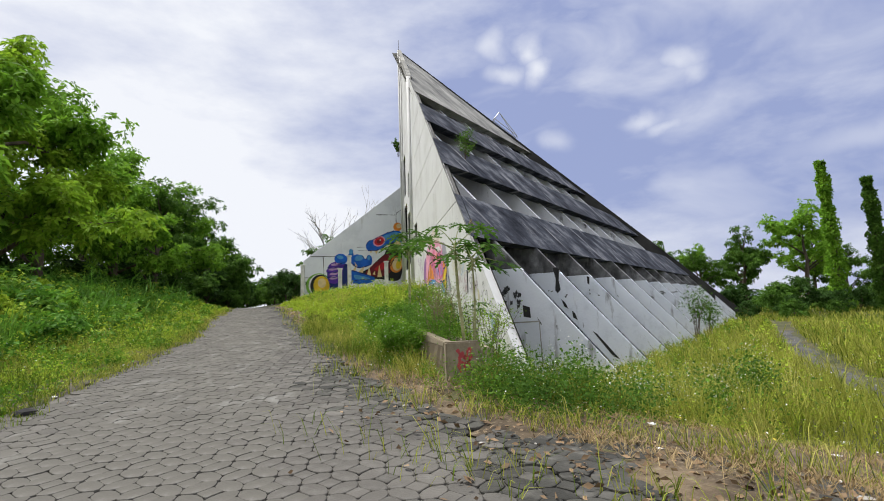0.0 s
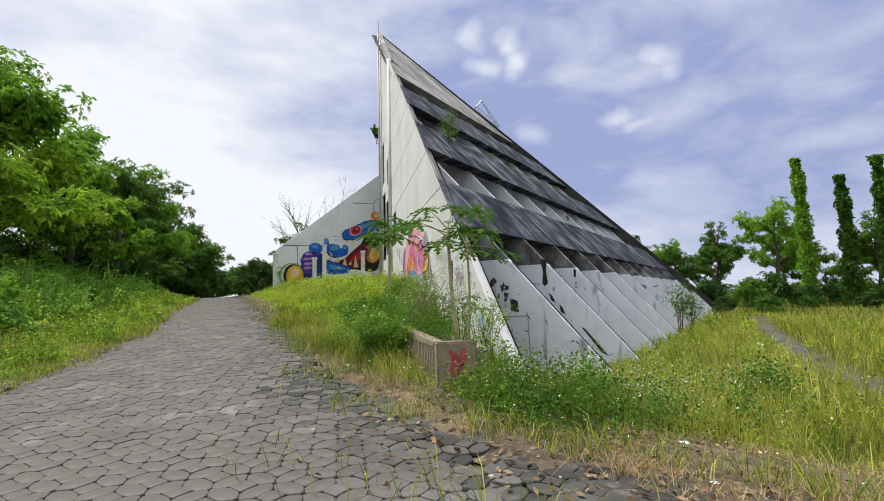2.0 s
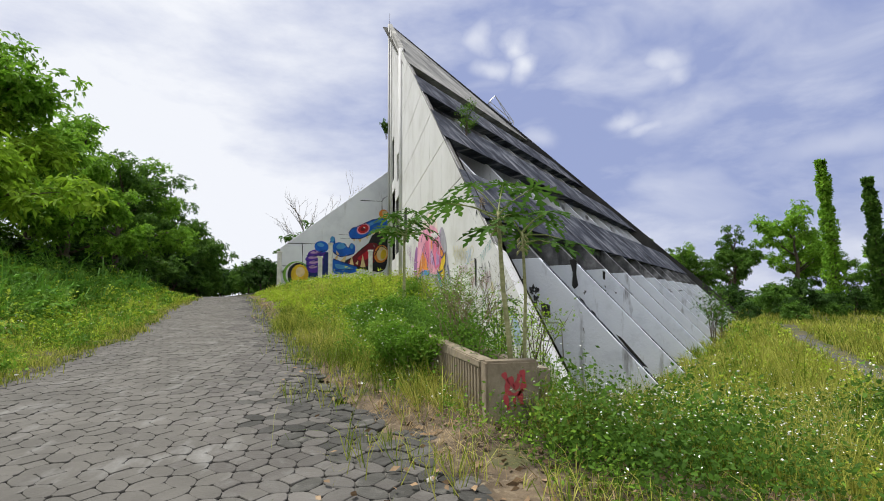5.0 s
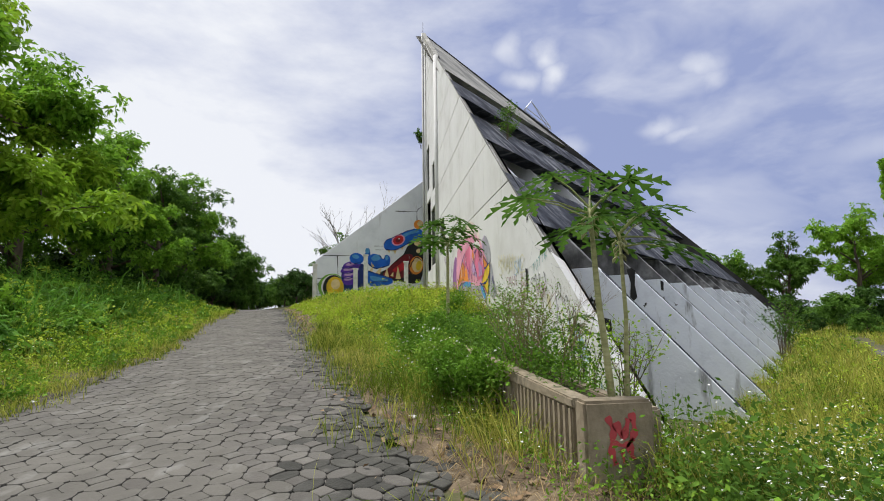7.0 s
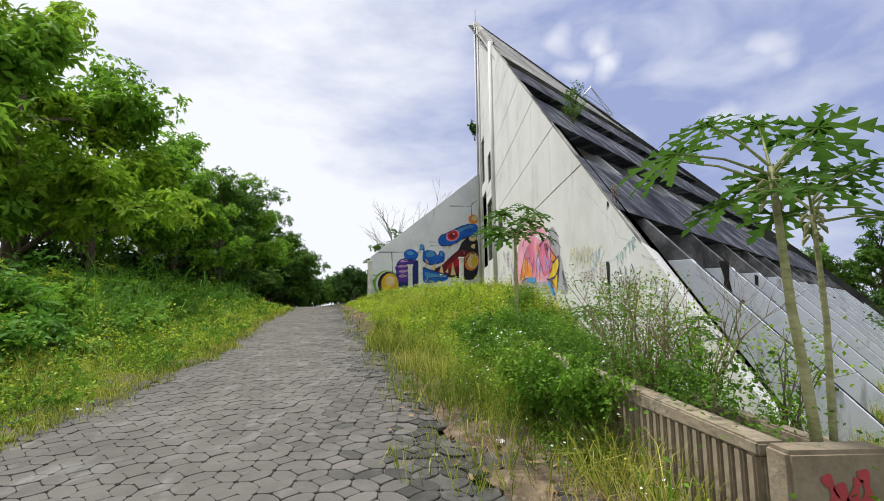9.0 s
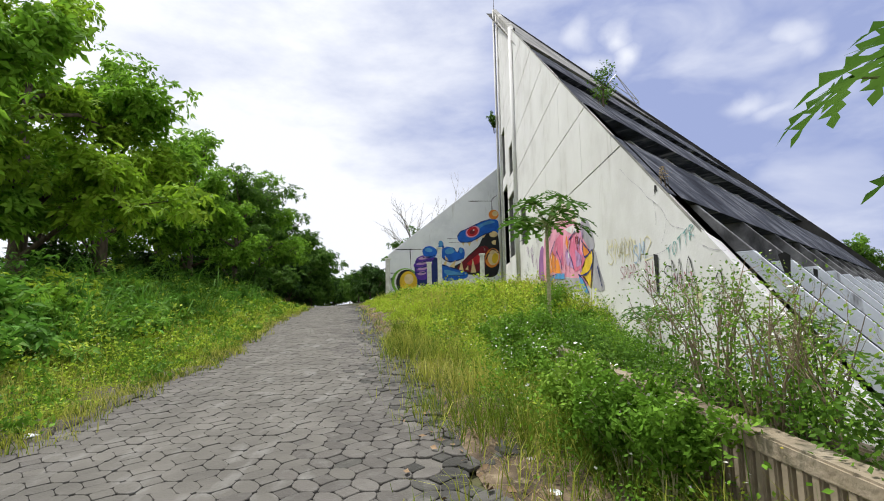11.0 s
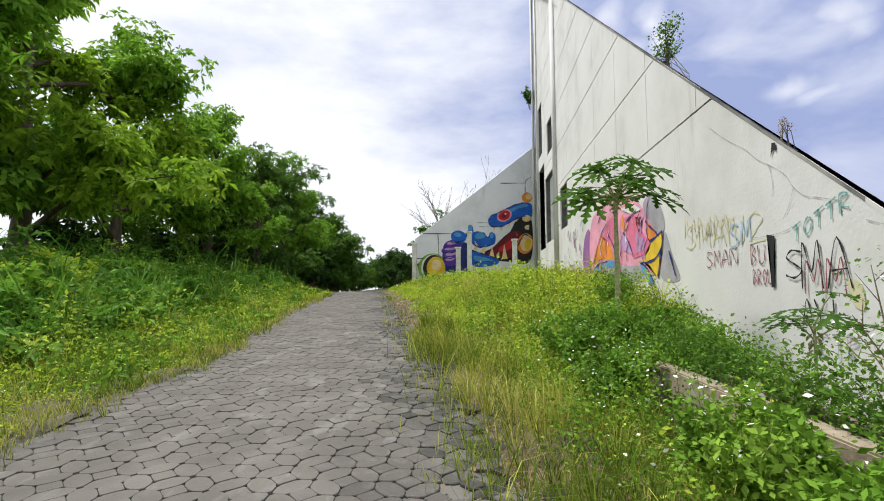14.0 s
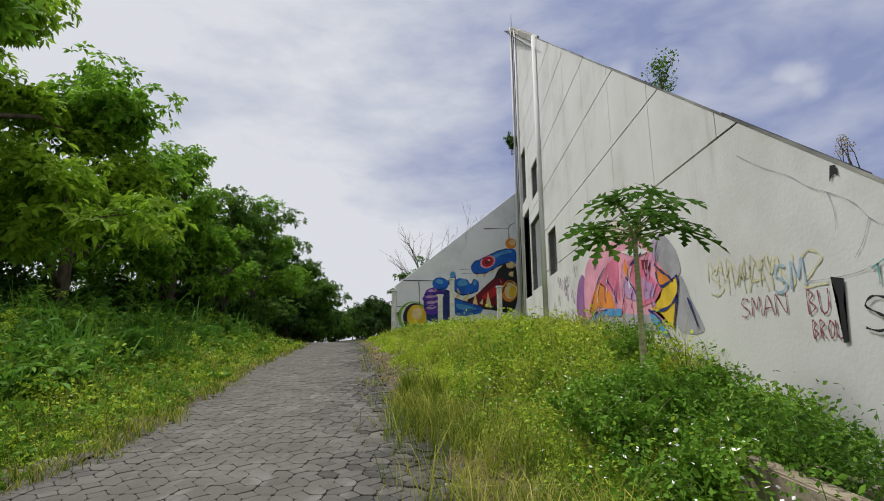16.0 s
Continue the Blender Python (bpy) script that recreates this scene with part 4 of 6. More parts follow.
    for m, mt in ((half, M_STRAW), (~half, M_GRASS)):
        sets.append(("bank_grass", x[m], y[m], 0.42 * (0.5 + 0.9 * patches(x[m], y[m], 2.7, 1)), mt, 0.75, "tufted green and yellow grass at the foot of the bank"))
    k = lambda x, y: np.exp(-((x - road_left(y) + 0.12 - 0.14 * np.sin(y * 1.9) * np.sin(y * 0.8)) / 0.16) ** 2) * thin_out(x, y, 6.0, 1.0)  # noqa: E731
    x, y, r = place_density(200000, -6, 0, 7, 42, k, 12)
    half = r.uniform(0, 1, len(x)) < 0.55
    for m, mt in ((half, M_STRAW), (~half, M_GRASS)):
        sets.append(("edge_grass", x[m], y[m], np.full(m.sum(), 0.17), mt, 0.8, "low grass tufts along the road's far edge"))
    # far field
    r0 = np.random.default_rng(8)
    x, y = r0.uniform(14, 95, 60000), r0.uniform(5, 85, 60000)
    m = (x - WX) * KX / KY + YB + 2 > y
    x, y = x[m], y[m]
    q = path_free(x, y) > r0.uniform(0, 1, len(x))
    x, y = x[q], y[q]
    s1 = patches(x, y, 0.3, 2) > 0.5
    sets += [("field_grass", x[s1], y[s1], np.full(s1.sum(), 0.5), M_STRAW, 0.5, "yellow-green rough field grass"), ("field_grass", x[~s1], y[~s1], np.full((~s1).sum(), 0.55), M_GRASS, 0.5, "green rough field grass")]
    for i, (nm, x, y, tall, mt, lean, label) in enumerate(sets):
        near = 0.016 if nm == "tall_reeds" else 0.008
        blades(nm, x, y, tall, blade_width(x, y, near), lean, mt, np.random.default_rng(50 + i), label)
    # dry straw and litter along the road's edge
    k = lambda x, y: np.interp(y, [12, 15, 20], [1, 0.9, 0.6]) * np.exp(-(np.maximum(x - road_right(y) - 0.7 * bare(y), 0) / 0.6) ** 2) * (x > road_right(y) + 0.15 * bare(y)) * thin_out(x, y, 5.0, 1.3) * np.clip(1.5 * patches(x, y, 1.8, 6) - 0.35, 0.05, 1)  # noqa: E731
    x, y, r = place_density(300000, -4, 12, 8, 45, k, 4)
    blades("dry_straw", x, y, np.full(len(x), 0.14), blade_width(x, y, 0.007), 1.6, M_DRY, r, "dry straw and grass litter on the road's edge", 0.03, 0.95)
    k = lambda x, y: np.exp(-((x - road_left(y) + 0.12) / 0.22) ** 2) * thin_out(x, y, 6.0, 1.3) * 0.3  # noqa: E731
    x, y, r = place_density(30000, -6, 1, 9, 40, k, 5)
    blades("dry_straw", x, y, np.full(len(x), 0.09), blade_width(x, y, 0.007), 2.0, M_DRY, r, "dry straw and grass litter on the road's edge", 0.03, 0.95)
    # fallen brown leaves on the littered strip
    k = lambda x, y: np.interp(y, [12, 15, 20], [1, 0.35, 0.15]) * np.exp(-((x - road_right(y) - np.interp(y, [9, 13, 16], [2.2, 1.1, 0.4])) / np.interp(y, [9, 13, 16], [2.2, 1.2, 0.6])) ** 2) * thin_out(x, y, 5.0, 1.3)  # noqa: E731
    x, y, r = place_density(42000, -3, 12, 8, 35, k, 6)
    leaf_scatter("fallen_leaves", x, y, height(x, y) + 0.03, 0.075, M_LITTER, r, "dry fallen leaves on bare soil", "leaf litter", 0.25)


def build_weeds():
    """Broad-leaved weeds with small white flowers, in the places where they crowd out the grass."""
    k = lambda x, y: out_planter(x, y) * np.maximum.reduce([  # noqa: E731
        right_bank(x, y) * np.clip((x - road_right(y) - 0.7) / 0.8, 0, 1) * (y < 22) * np.clip(0.25 + 1.3 * patches(x, y, 1.0, 7) + 0.5 * (y > 16.5), 0, 1) * np.clip((22 - y) / 3, 0, 1),
        right_bank(x, y) * np.clip((x - road_right(y) - 1.2) / 1.0, 0, 1) * (y >= 24) * (patches(x, y, 0.9, 3) > 0.62) * 0.7,
        ((x < road_left(y) - 2.2) & (x > road_left(y) - 7)) * (patches(x, y, 0.8, 9) > 0.5) * 0.8,
        field(x, y) * (np.abs(y - (YB + 1.2 + (x - WX) * KX / KY)) < 2.2) * 0.35]) * thin_out(x, y, 5.5, 1.5)
    x, y, r = place_density(60000, -12, 30, 10, 46, k, 21)
    n = len(x)
    low_foot = (x > WX) & (np.abs(y - 17.5 - (x - WX) * KX / KY) < 2.2)
    tall = (0.28 + 0.5 * patches(x, y, 1.2, 8) * np.where(x > 0, 1.0, 1.6) + 0.25 * ((x > 3.6) & (x < WX) & (y > 16.2) & (y < 25))) * np.where(low_foot, 0.5, 1.0)
    per = 13
    px_ = np.repeat(x, per) + r.normal(0, 0.09, n * per)
    py_ = np.repeat(y, per) + r.normal(0, 0.09, n * per)
    up = r.uniform(0.15, 1.0, n * per) * np.repeat(tall, per)
    size = 0.04 * np.clip(walk_distance(px_, py_) / 5, 1, 6) ** 0.7
    leaf_scatter("broad_weeds", px_, py_, height(px_, py_) + up, size, M_WEED, r, "leafy green weeds with small white flowers")
    blades("weed_stems", x, y, tall, blade_width(x, y, 0.006), 0.15, M_WEED, r, "thin green weed stems")
    # thick growths: by the planter, along the far verge, over the bank and before the ribs
    lft = lambda x, y: road_left(y) - x  # noqa: E731
    rgt = lambda x, y: x - road_right(y)  # noqa: E731
    crowd = lambda x, y: out_planter(x, y) * right_bank(x, y) * np.clip((rgt(x, y) - 0.5) / 0.7, 0, 1) * np.clip((y - 13.8) / 0.9, 0.2, 1) * np.clip((22 - y) / 3, 0.05, 1)  # noqa: E731
    verge = lambda x, y: ((lft(x, y) > 0.15) & (lft(x, y) < 7)) * thin_out(x, y, 7.0, 1.2) * (0.3 + 0.7 * patches(x, y, 1.6, 2))  # noqa: E731
    bank = lambda x, y: out_planter(x, y) * right_bank(x, y) * np.clip((rgt(x, y) - 0.4) / 0.9, 0, 1) * np.clip((y - 17.5) / 2, 0, 1) * thin_out(x, y, 6.0, 0.8) * np.clip(1.6 * patches(x, y, 1.1, 3), 0, 1)  # noqa: E731
    meadow = lambda x, y: field(x, y) * path_free(x, y) * np.clip((rgt(x, y) - bare(y)) / 1.0, 0, 1) * thin_out(x, y, 7.0, 1.3) * np.clip(1.5 * patches(x, y, 1.0, 6) - 0.1, 0, 1) * np.where((x > WX) & (np.abs(y - 17.5 - (x - WX) * KX / KY) < 1.6), 0.3, 1)  # noqa: E731
    h_crowd = lambda x, y: 0.3 + 0.48 * np.clip((y - 16.0) / 0.7, 0, 1) + 0.05 * np.clip((y - 19.6) / 0.8, 0, 1)  # noqa: E731
    h_verge = lambda x, y: np.clip(0.14 + 0.26 * lft(x, y), 0.2, 1.5)  # noqa: E731
    h_bank = lambda x, y: (0.26 + 0.62 * np.clip(rgt(x, y) / 2.5, 0, 1)) * (1 - 0.5 * np.clip((y - 29) / 10, 0, 1))  # noqa: E731
    h_mead = lambda x, y: np.full(len(x), 0.62)  # noqa: E731
    thicket = lambda x, y: ((lft(x, y) > 1.9) & (lft(x, y) < 9)) * thin_out(x, y, 9.0, 1.2) * np.clip(1.5 * patches(x, y, 0.9, 4) - 0.1, 0, 1)  # noqa: E731
    h_thick = lambda x, y: np.clip(0.7 + 0.42 * (lft(x, y) - 2), 0.55, 2.5)  # noqa: E731
    belt = lambda x, y: np.exp(-((y - 13.9 - (x - 5.5) * 0.42) / 0.9) ** 2) * (x > road_right(y) + 0.9) * (0.4 + 0.6 * patches(x, y, 1.5, 2)) * out_planter(x, y)  # noqa: E731
    h_belt = lambda x, y: np.full(len(x), 0.78)  # noqa: E731
    green, lime = "leafy bright green weeds with small white flowers", "fine-leaved lime green weeds with tiny flowers"
    for nm, area, n0, keep, hgt, sz, mt, lab, sd in (
            ("broad_weeds", (2.5, 6.7, 13, 25), 2300, crowd, h_crowd, 0.036, M_WEED, green, 41), ("broad_weeds", (2.5, 6.7, 13, 25), 500, crowd, h_crowd, 0.03, M_LIME, lime, 50), ("broad_weeds", (2.5, 6.7, 17, 30), 1500, bank, h_bank, 0.04, M_WEED, green, 51), ("verge_weeds", (-14, 0, 6.5, 46), 12500, verge, h_verge, 0.075, M_WEED, green, 42),
            ("verge_weeds", (-14, 0, 6.5, 46), 16500, verge, h_verge, 0.045, M_LIME, lime, 43), ("bank_weeds", (-4, 6.7, 17, 48), 19000, bank, h_bank, 0.042, M_LIME, lime, 44),
            ("meadow_weeds", (5, 34, 10, 40), 14000, meadow, h_mead, 0.036, M_LIME, lime, 45), ("meadow_weeds", (5, 11, 12.6, 17.5), 4000, belt, h_belt, 0.042, M_LEAF_C, "dark green bushy weeds with small white flowers", 49), ("meadow_weeds", (5, 30, 10, 36), 2000, meadow, h_mead, 0.05, M_WEED, green, 46)):
        x, y, r = place_density(n0, *area, keep, sd)
        n = len(x)
        tall = hgt(x, y) * (0.25 + 1.0 * patches(x, y, 2.2, sd)) * r.uniform(0.65, 1.3, n)
        mounds(nm, x, y, r.uniform(0.09, 0.24, n) + 0.16 * tall, tall, 80 if sd in (41, 50) else 37, sz, mt, r, lab)
        if sd != 42:                   # pale heads on top
            m = r.integers(0, n, n * 2 if sd in (41, 49) else n // 7)
            leaf_scatter("white_flowers" if sd in (41, 45, 49) else "yellow_flowers", x[m] + r.normal(0, 0.1, len(m)), y[m] + r.normal(0, 0.1, len(m)), height(x[m], y[m]) + tall[m] * r.uniform(0.75, 1.02, len(m)) + 0.02, (0.03 if sd == 41 else 0.022) * np.clip(walk_distance(x[m], y[m]) / 6, 1, 4) ** 0.6, M_BLOOM if sd in (41, 45, 49) else M_BLOOMY, r, "tiny pale weed flowers", "flowers", 0.3)
    # tall broad-leaved weeds under the trees: stalks with whorls of leaves
    for n0, mt, size, sd, lab in ((4200, M_REED, 0.24, 47, "thicket of tall broad-leaved weeds under the trees"), (2600, M_WEED, 0.17, 48, "thicket of tall green weeds under the trees"), (1500, M_LIME, 0.13, 52, "yellow-green weeds before the thicket")):
        x, y, r = place_density(n0, -20, -2, 6.5, 46, thicket, sd)
        n, whorls = len(x), 12
        tall = h_thick(x, y) * (0.35 + 0.85 * patches(x, y, 2.0, sd)) * r.uniform(0.6, 1.2, n)
        u = r.uniform(0.2, 1.0, (n, whorls)) ** 0.7
        c = np.stack([x[:, None] + r.normal(0, 0.13, (n, whorls)) * (0.5 + u), y[:, None] + r.normal(0, 0.13, (n, whorls)) * (0.5 + u), height(x, y)[:, None] + tall[:, None] * u], -1).reshape(-1, 3)
        axis = np.stack([r.normal(0, 0.4, len(c)), r.normal(0, 0.4, len(c)), np.ones(len(c))], -1)
        tagged(new("leafy_thicket", rosettes("leafy_thicket", c, axis, 5, size, mt, r)), lab, "weeds", kind="stuff")
    # flower heads stand over weeds and verge grass
    k2 = lambda x, y: np.maximum(right_bank(x, y) * np.clip((x - road_right(y) - 0.5), 0, 1), np.maximum(((x < road_left(y) - 0.3) & (x > road_left(y) - 5)), field(x, y))) * thin_out(x, y, 5.0, 1.4) * patches(x, y, 1.5, 1)  # noqa: E731
    for nm, mt, n0, sd, lab in (("white_flowers", M_BLOOM, 20000, 31, "tiny white daisy-like weed flowers"), ("yellow_flowers", M_BLOOMY, 3500, 32, "tiny yellow weed flowers")):
        x, y, r = place_density(n0, -10, 30, 9, 44, k2, sd)
        z = height(x, y) + 0.22 + 0.4 * patches(x, y, 1.2, 8) * r.uniform(0.5, 1.2, len(x))
        leaf_scatter(nm, x, y, z, 0.02 * np.clip(walk_distance(x, y) / 6, 1, 4) ** 0.6, mt, r, lab, "flowers", 0.3)


M_LITTER = mat_noise("brown_leaf_litter", [(0.3, (0.12, 0.075, 0.04)), (0.55, (0.24, 0.16, 0.09)), (0.8, (0.42, 0.34, 0.24))], scale=3, rough=0.85, bump=0.0, island=0.35)


# ---- trees ----
def tree_meshes(seed, tall, spread, low, leaf=0.3, clumps=75, per=120, mat=None, bark=None, limbs=12, clump_r=0.82, forks=True):
    """Trunk and crown of one broad-leaved tree about the origin."""
    r = random.Random(seed)
    g = np.random.default_rng(seed)
    bend = [Vector((r.uniform(-0.25, 0.25) * i / 4, r.uniform(-0.25, 0.25) * i / 4, tall * 0.72 * i / 5)) for i in range(6)]
    bm = tube([(0, 0, -0.3)] + [b for b in bend[1:]], [tall * 0.022 * (1.25 - 0.2 * i) for i in range(6)], 8)
    ends = []
    for k in range(limbs):
        t = r.uniform(low / tall, 0.7)
        i = min(int(t / 0.72 * 5), 4)
        p = bend[i].lerp(bend[i + 1], t / 0.72 * 5 - i)
        a = 2 * math.pi * k / limbs + r.uniform(-0.4, 0.4)
        reach = spread * (1.05 - 0.55 * max(0.0, t - 0.25)) * r.uniform(0.7, 1.05)
        e = p + Vector((math.cos(a) * reach, math.sin(a) * reach, reach * r.uniform(0.15, 0.75)))
        m = p.lerp(e, 0.5) + Vector((0, 0, 0.12 * reach))
        join(bm, tube([p, m, e], [tall * 0.009, tall * 0.006, tall * 0.002], 5))
        ends += [m.lerp(e, q) for q in (0.15, 0.6, 1.0)]
        if forks:
            for _ in range(2):
                f = e + Vector((r.uniform(-1, 1), r.uniform(-1, 1), r.uniform(-0.3, 1.0))) * spread * 0.28
                join(bm, tube([m.lerp(e, 0.6), f], [tall * 0.004, tall * 0.001], 4))
                ends.append(f)
    top = bend[-1]
    for k in range(5):
        e = top + Vector((r.uniform(-1, 1) * spread * 0.35, r.uniform(-1, 1) * spread * 0.35, tall * 0.28 * r.uniform(0.4, 1.0)))
        join(bm, tube([top, e], [tall * 0.007, tall * 0.002], 5))
        ends += [top.lerp(e, 0.6), e]
    trunk = bm_mesh("trunk", bm, bark or M_BARK, True)
    cs = []
    for k in range(clumps):
        e = ends[k % len(ends)]
        cs.append((e.x + r.gauss(0, 0.4) * spread * 0.16, e.y + r.gauss(0, 0.4) * spread * 0.16, max(e.z + r.gauss(0, 0.3) * spread * 0.14, low * 0.6)))
    cs = np.array(cs)
    rad = g.uniform(0.55, 1.15, clumps) * clump_r
    k = 8
    ros = max(per // k, 6)
    d = g.normal(0, 1, (clumps, ros, 3))
    d /= np.linalg.norm(d, axis=2, keepdims=True)
    c = cs[:, None] + d * (g.uniform(0, 1, (clumps, ros, 1)) ** 0.35) * rad[:, None, None] * np.array([1.1, 1.1, 0.85])
    axis = d * 0.6 + g.normal(0, 0.35, d.shape) + np.array([0, 0, 0.55])
    return trunk, rosettes("crown", c.reshape(-1, 3), axis.reshape(-1, 3), k, leaf, mat or M_LEAF, g)


def rosettes(name, c, axis, k, leaf, mat, g):
    """One mesh of leaf whorls: k drooping leaves round the tip of each twig."""
    n = len(c)
    axis = axis / (np.linalg.norm(axis, axis=1, keepdims=True) + 1e-9)
    u = np.cross(axis, g.normal(0, 1, (n, 3)))
    u /= np.linalg.norm(u, axis=1, keepdims=True) + 1e-9
    w = np.cross(axis, u)
    q = (np.arange(k) * 2 * np.pi / k)[None] + g.normal(0, 0.3, (n, k))
    out = u[:, None] * np.cos(q)[..., None] + w[:, None] * np.sin(q)[..., None] + axis[:, None] * g.uniform(-0.15, 0.7, (n, k, 1)) - np.array([0, 0, 0.3])
    out /= np.linalg.norm(out, axis=2, keepdims=True)
    side = np.cross(out, axis[:, None] + g.normal(0, 0.35, (n, k, 3)))
    side /= np.linalg.norm(side, axis=2, keepdims=True) + 1e-9
    up = np.cross(side, out)
    ln = (leaf * g.uniform(0.65, 1.25, (n, k)))[..., None]
    p0 = c[:, None] + out * ln * 0.08
    mid = c[:, None] + out * ln * 0.55 + up * ln * 0.04
    tip = c[:, None] + out * ln - np.array([0, 0, 0.18]) * ln
    v = np.stack([p0, mid + side * ln * 0.2, tip, mid - side * ln * 0.2], 2).reshape(-1, 3)
    i = np.arange(n * k)[:, None] * 4
    f = np.concatenate([i + [0, 1, 2], i + [0, 2, 3]], 1).reshape(-1, 3)
    return mesh_np(name, v, f, mat)


def plant_tree(meshes, x, y, turn, size, label, group, name="tree", sz=None):
    trunk, crown = meshes
    e = anchor(name, (0, 0, 0), label, "tree", group)
    z = h1(x, y)
    e.matrix_basis = Matrix.LocRotScale((x, y, z - 0.05), Euler((0, 0, turn)), (size, size, sz or size))
    for nm, me in (("trunk", trunk), ("crown", crown)):
        if me:
            ob = new(nm, me)
            ob.parent = e
    return e


def bare_branches(seed, tall=11.5, thick=0.14, mat=None):
    """A leafless tree: every branch forks into two or three thinner ones."""
    r = random.Random(seed)
    bm = bmesh.new()

    def grow(p, d, length, rad, level):
        m = p + d * length * 0.5 + Vector((r.uniform(-1, 1), r.uniform(-1, 1), 0)) * length * 0.06
        e = p + d * length + Vector((r.uniform(-1, 1), r.uniform(-1, 1), 0)) * length * 0.08
        join(bm, tube([p, m, e], [rad, rad * 0.85, rad * 0.65], 5 if level < 3 else 3))
        if level < 5:
            for _ in range(3 if level in (0, 1, 2) else 2):
                q = (d + Vector((r.uniform(-1, 1), r.uniform(-1, 1), r.uniform(-0.1, 0.75))) * 0.72).normalized()
                grow(e if r.random() < 0.7 else m, q, length * r.uniform(0.6, 0.82), rad * 0.58, level + 1)

    grow(Vector((0, 0, -0.2)), Vector((0.03, 0, 1)), tall * 0.36, thick, 0)
    return bm_mesh("trunk", bm, mat or M_PALE, True)


def build_trees():
    kinds = [
        tree_meshes(101, 12, 4.6, 1.6, 0.32, 190, 160, M_LEAF, clump_r=0.82),
        tree_meshes(102, 12, 4.2, 1.5, 0.32, 170, 160, M_LEAF_B, clump_r=0.8),
        tree_meshes(103, 11.5, 4.4, 0.9, 0.34, 180, 120, M_LEAF_C, clump_r=0.9),
        tree_meshes(104, 12, 3.9, 1.3, 0.34, 160, 120, M_LEAF, clump_r=0.88),
        tree_meshes(105, 13, 3.5, 3.4, 0.42, 120, 75, M_LEAF),
        tree_meshes(106, 12, 3.1, 3.2, 0.42, 110, 75, M_LEAF_C),
        tree_meshes(107, 11.5, 4.2, 1.2, 0.42, 120, 75, M_LEAF_C),
    ]
    row = [(-12.9, 25.0, 0, 1.2), (-12.4, 30.5, 1, 1.1), (-13.4, 36, 3, 1.06), (-12.8, 42.5, 0, 0.92), (-12.6, 48.5, 2, 0.84), (-13.4, 54.5, 3, 0.93), (-12.6, 60, 2, 0.82), (-12.4, 65, 6, 0.72), (-18, 38, 6, 0.85), (-17.5, 47, 6, 0.9), (-18, 57, 6, 0.9), (-16, 66, 6, 0.8), (-16.5, 75, 6, 0.75)]
    for i, (x, y, k, s) in enumerate(row):
        plant_tree(kinds[k], x, y, i * 1.7, s, "dense green broad-leaved tree in the roadside row", "trees along the road")
    far = [(59, 62, 4, 1.05), (53.5, 66, 5, 0.9), (70, 58, 5, 0.95), (48, 68, 6, 0.7), (41, 70, 6, 0.75), (77, 62, 5, 0.8), (64, 66, 4, 0.85), (83, 50, 6, 0.6), (50, 70, 4, 0.7), (56, 70, 6, 0.75), (67, 64, 6, 0.7), (45, 72, 5, 0.8), (73, 64, 4, 0.65)]
    for i, (x, y, k, s) in enumerate(far):
        plant_tree(kinds[k], x, y, i * 2.3 + 1, s, "distant green tree at the far side of the field", "trees beyond the field")
    for i, (x, y, k, s) in enumerate([(-8.5, 88, 6, 0.5), (-6.0, 94, 4, 0.55), (0.2, 60, 6, 0.62), (-12, 98, 6, 0.55)]):
        plant_tree(kinds[k], x, y, i * 1.1, s, "dark green tree behind the rear wing", "trees behind the wing")
    # The first bush has that canopy shade in its leaf colour.
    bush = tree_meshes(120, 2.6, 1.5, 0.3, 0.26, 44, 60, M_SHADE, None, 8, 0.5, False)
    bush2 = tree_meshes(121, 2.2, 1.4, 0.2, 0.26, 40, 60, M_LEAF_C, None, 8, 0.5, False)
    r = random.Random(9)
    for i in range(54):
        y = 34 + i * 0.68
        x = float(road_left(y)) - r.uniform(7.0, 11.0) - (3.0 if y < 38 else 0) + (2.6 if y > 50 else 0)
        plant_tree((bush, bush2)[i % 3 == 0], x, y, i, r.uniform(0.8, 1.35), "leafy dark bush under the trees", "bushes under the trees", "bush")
    edge_bushes = [(-3.6, 53, 1.1), (-5, 56, 1.2), (-2.6, 51.5, 0.9), (-4.4, 60, 1.4), (-11.5, 57, 1.5), (-10.8, 61, 1.7), (-12, 63, 2.0), (-12.5, 66, 1.8), (-13.5, 70, 1.6), (-14, 68, 2.0), (-15, 73, 2.0), (-9.6, 57.5, 0.9), (33.5, 42.5, 0.6), (36, 41, 0.7), (39, 44, 0.7), (43, 44, 0.6), (47, 42, 0.6), (52, 45, 0.8), (57, 42, 0.6)]
    edge_bushes += [(62, 40, 0.7), (38, 50, 0.9), (45, 52, 1.0), (52, 53, 0.9), (56, 56, 1.0), (61, 55, 1.1), (66, 54, 1.0), (48, 60, 1.2), (71, 52, 1.0), (-20, 71.5, 1.4), (-17.8, 71.2, 1.3), (-15.6, 71.6, 1.4), (-13.4, 71.3, 1.3), (-11.2, 71.8, 1.3), (-9, 71.4, 1.2), (-9.5, 76, 1.6), (-12, 77, 1.8), (-15, 79, 1.9), (-7.5, 74, 1.4), (-18, 80, 2)]
    edge_bushes += [(36 + 2.1 * i + r.uniform(-1, 1), 47 + 0.35 * i + r.uniform(-2, 3), r.uniform(0.8, 1.3)) for i in range(20)]
    for i, (x, y, s) in enumerate(edge_bushes):
        plant_tree((bush, bush2)[i % 2], x, y, i, s, "leafy green bush at the edge of the field", "bushes round the field", "bush")
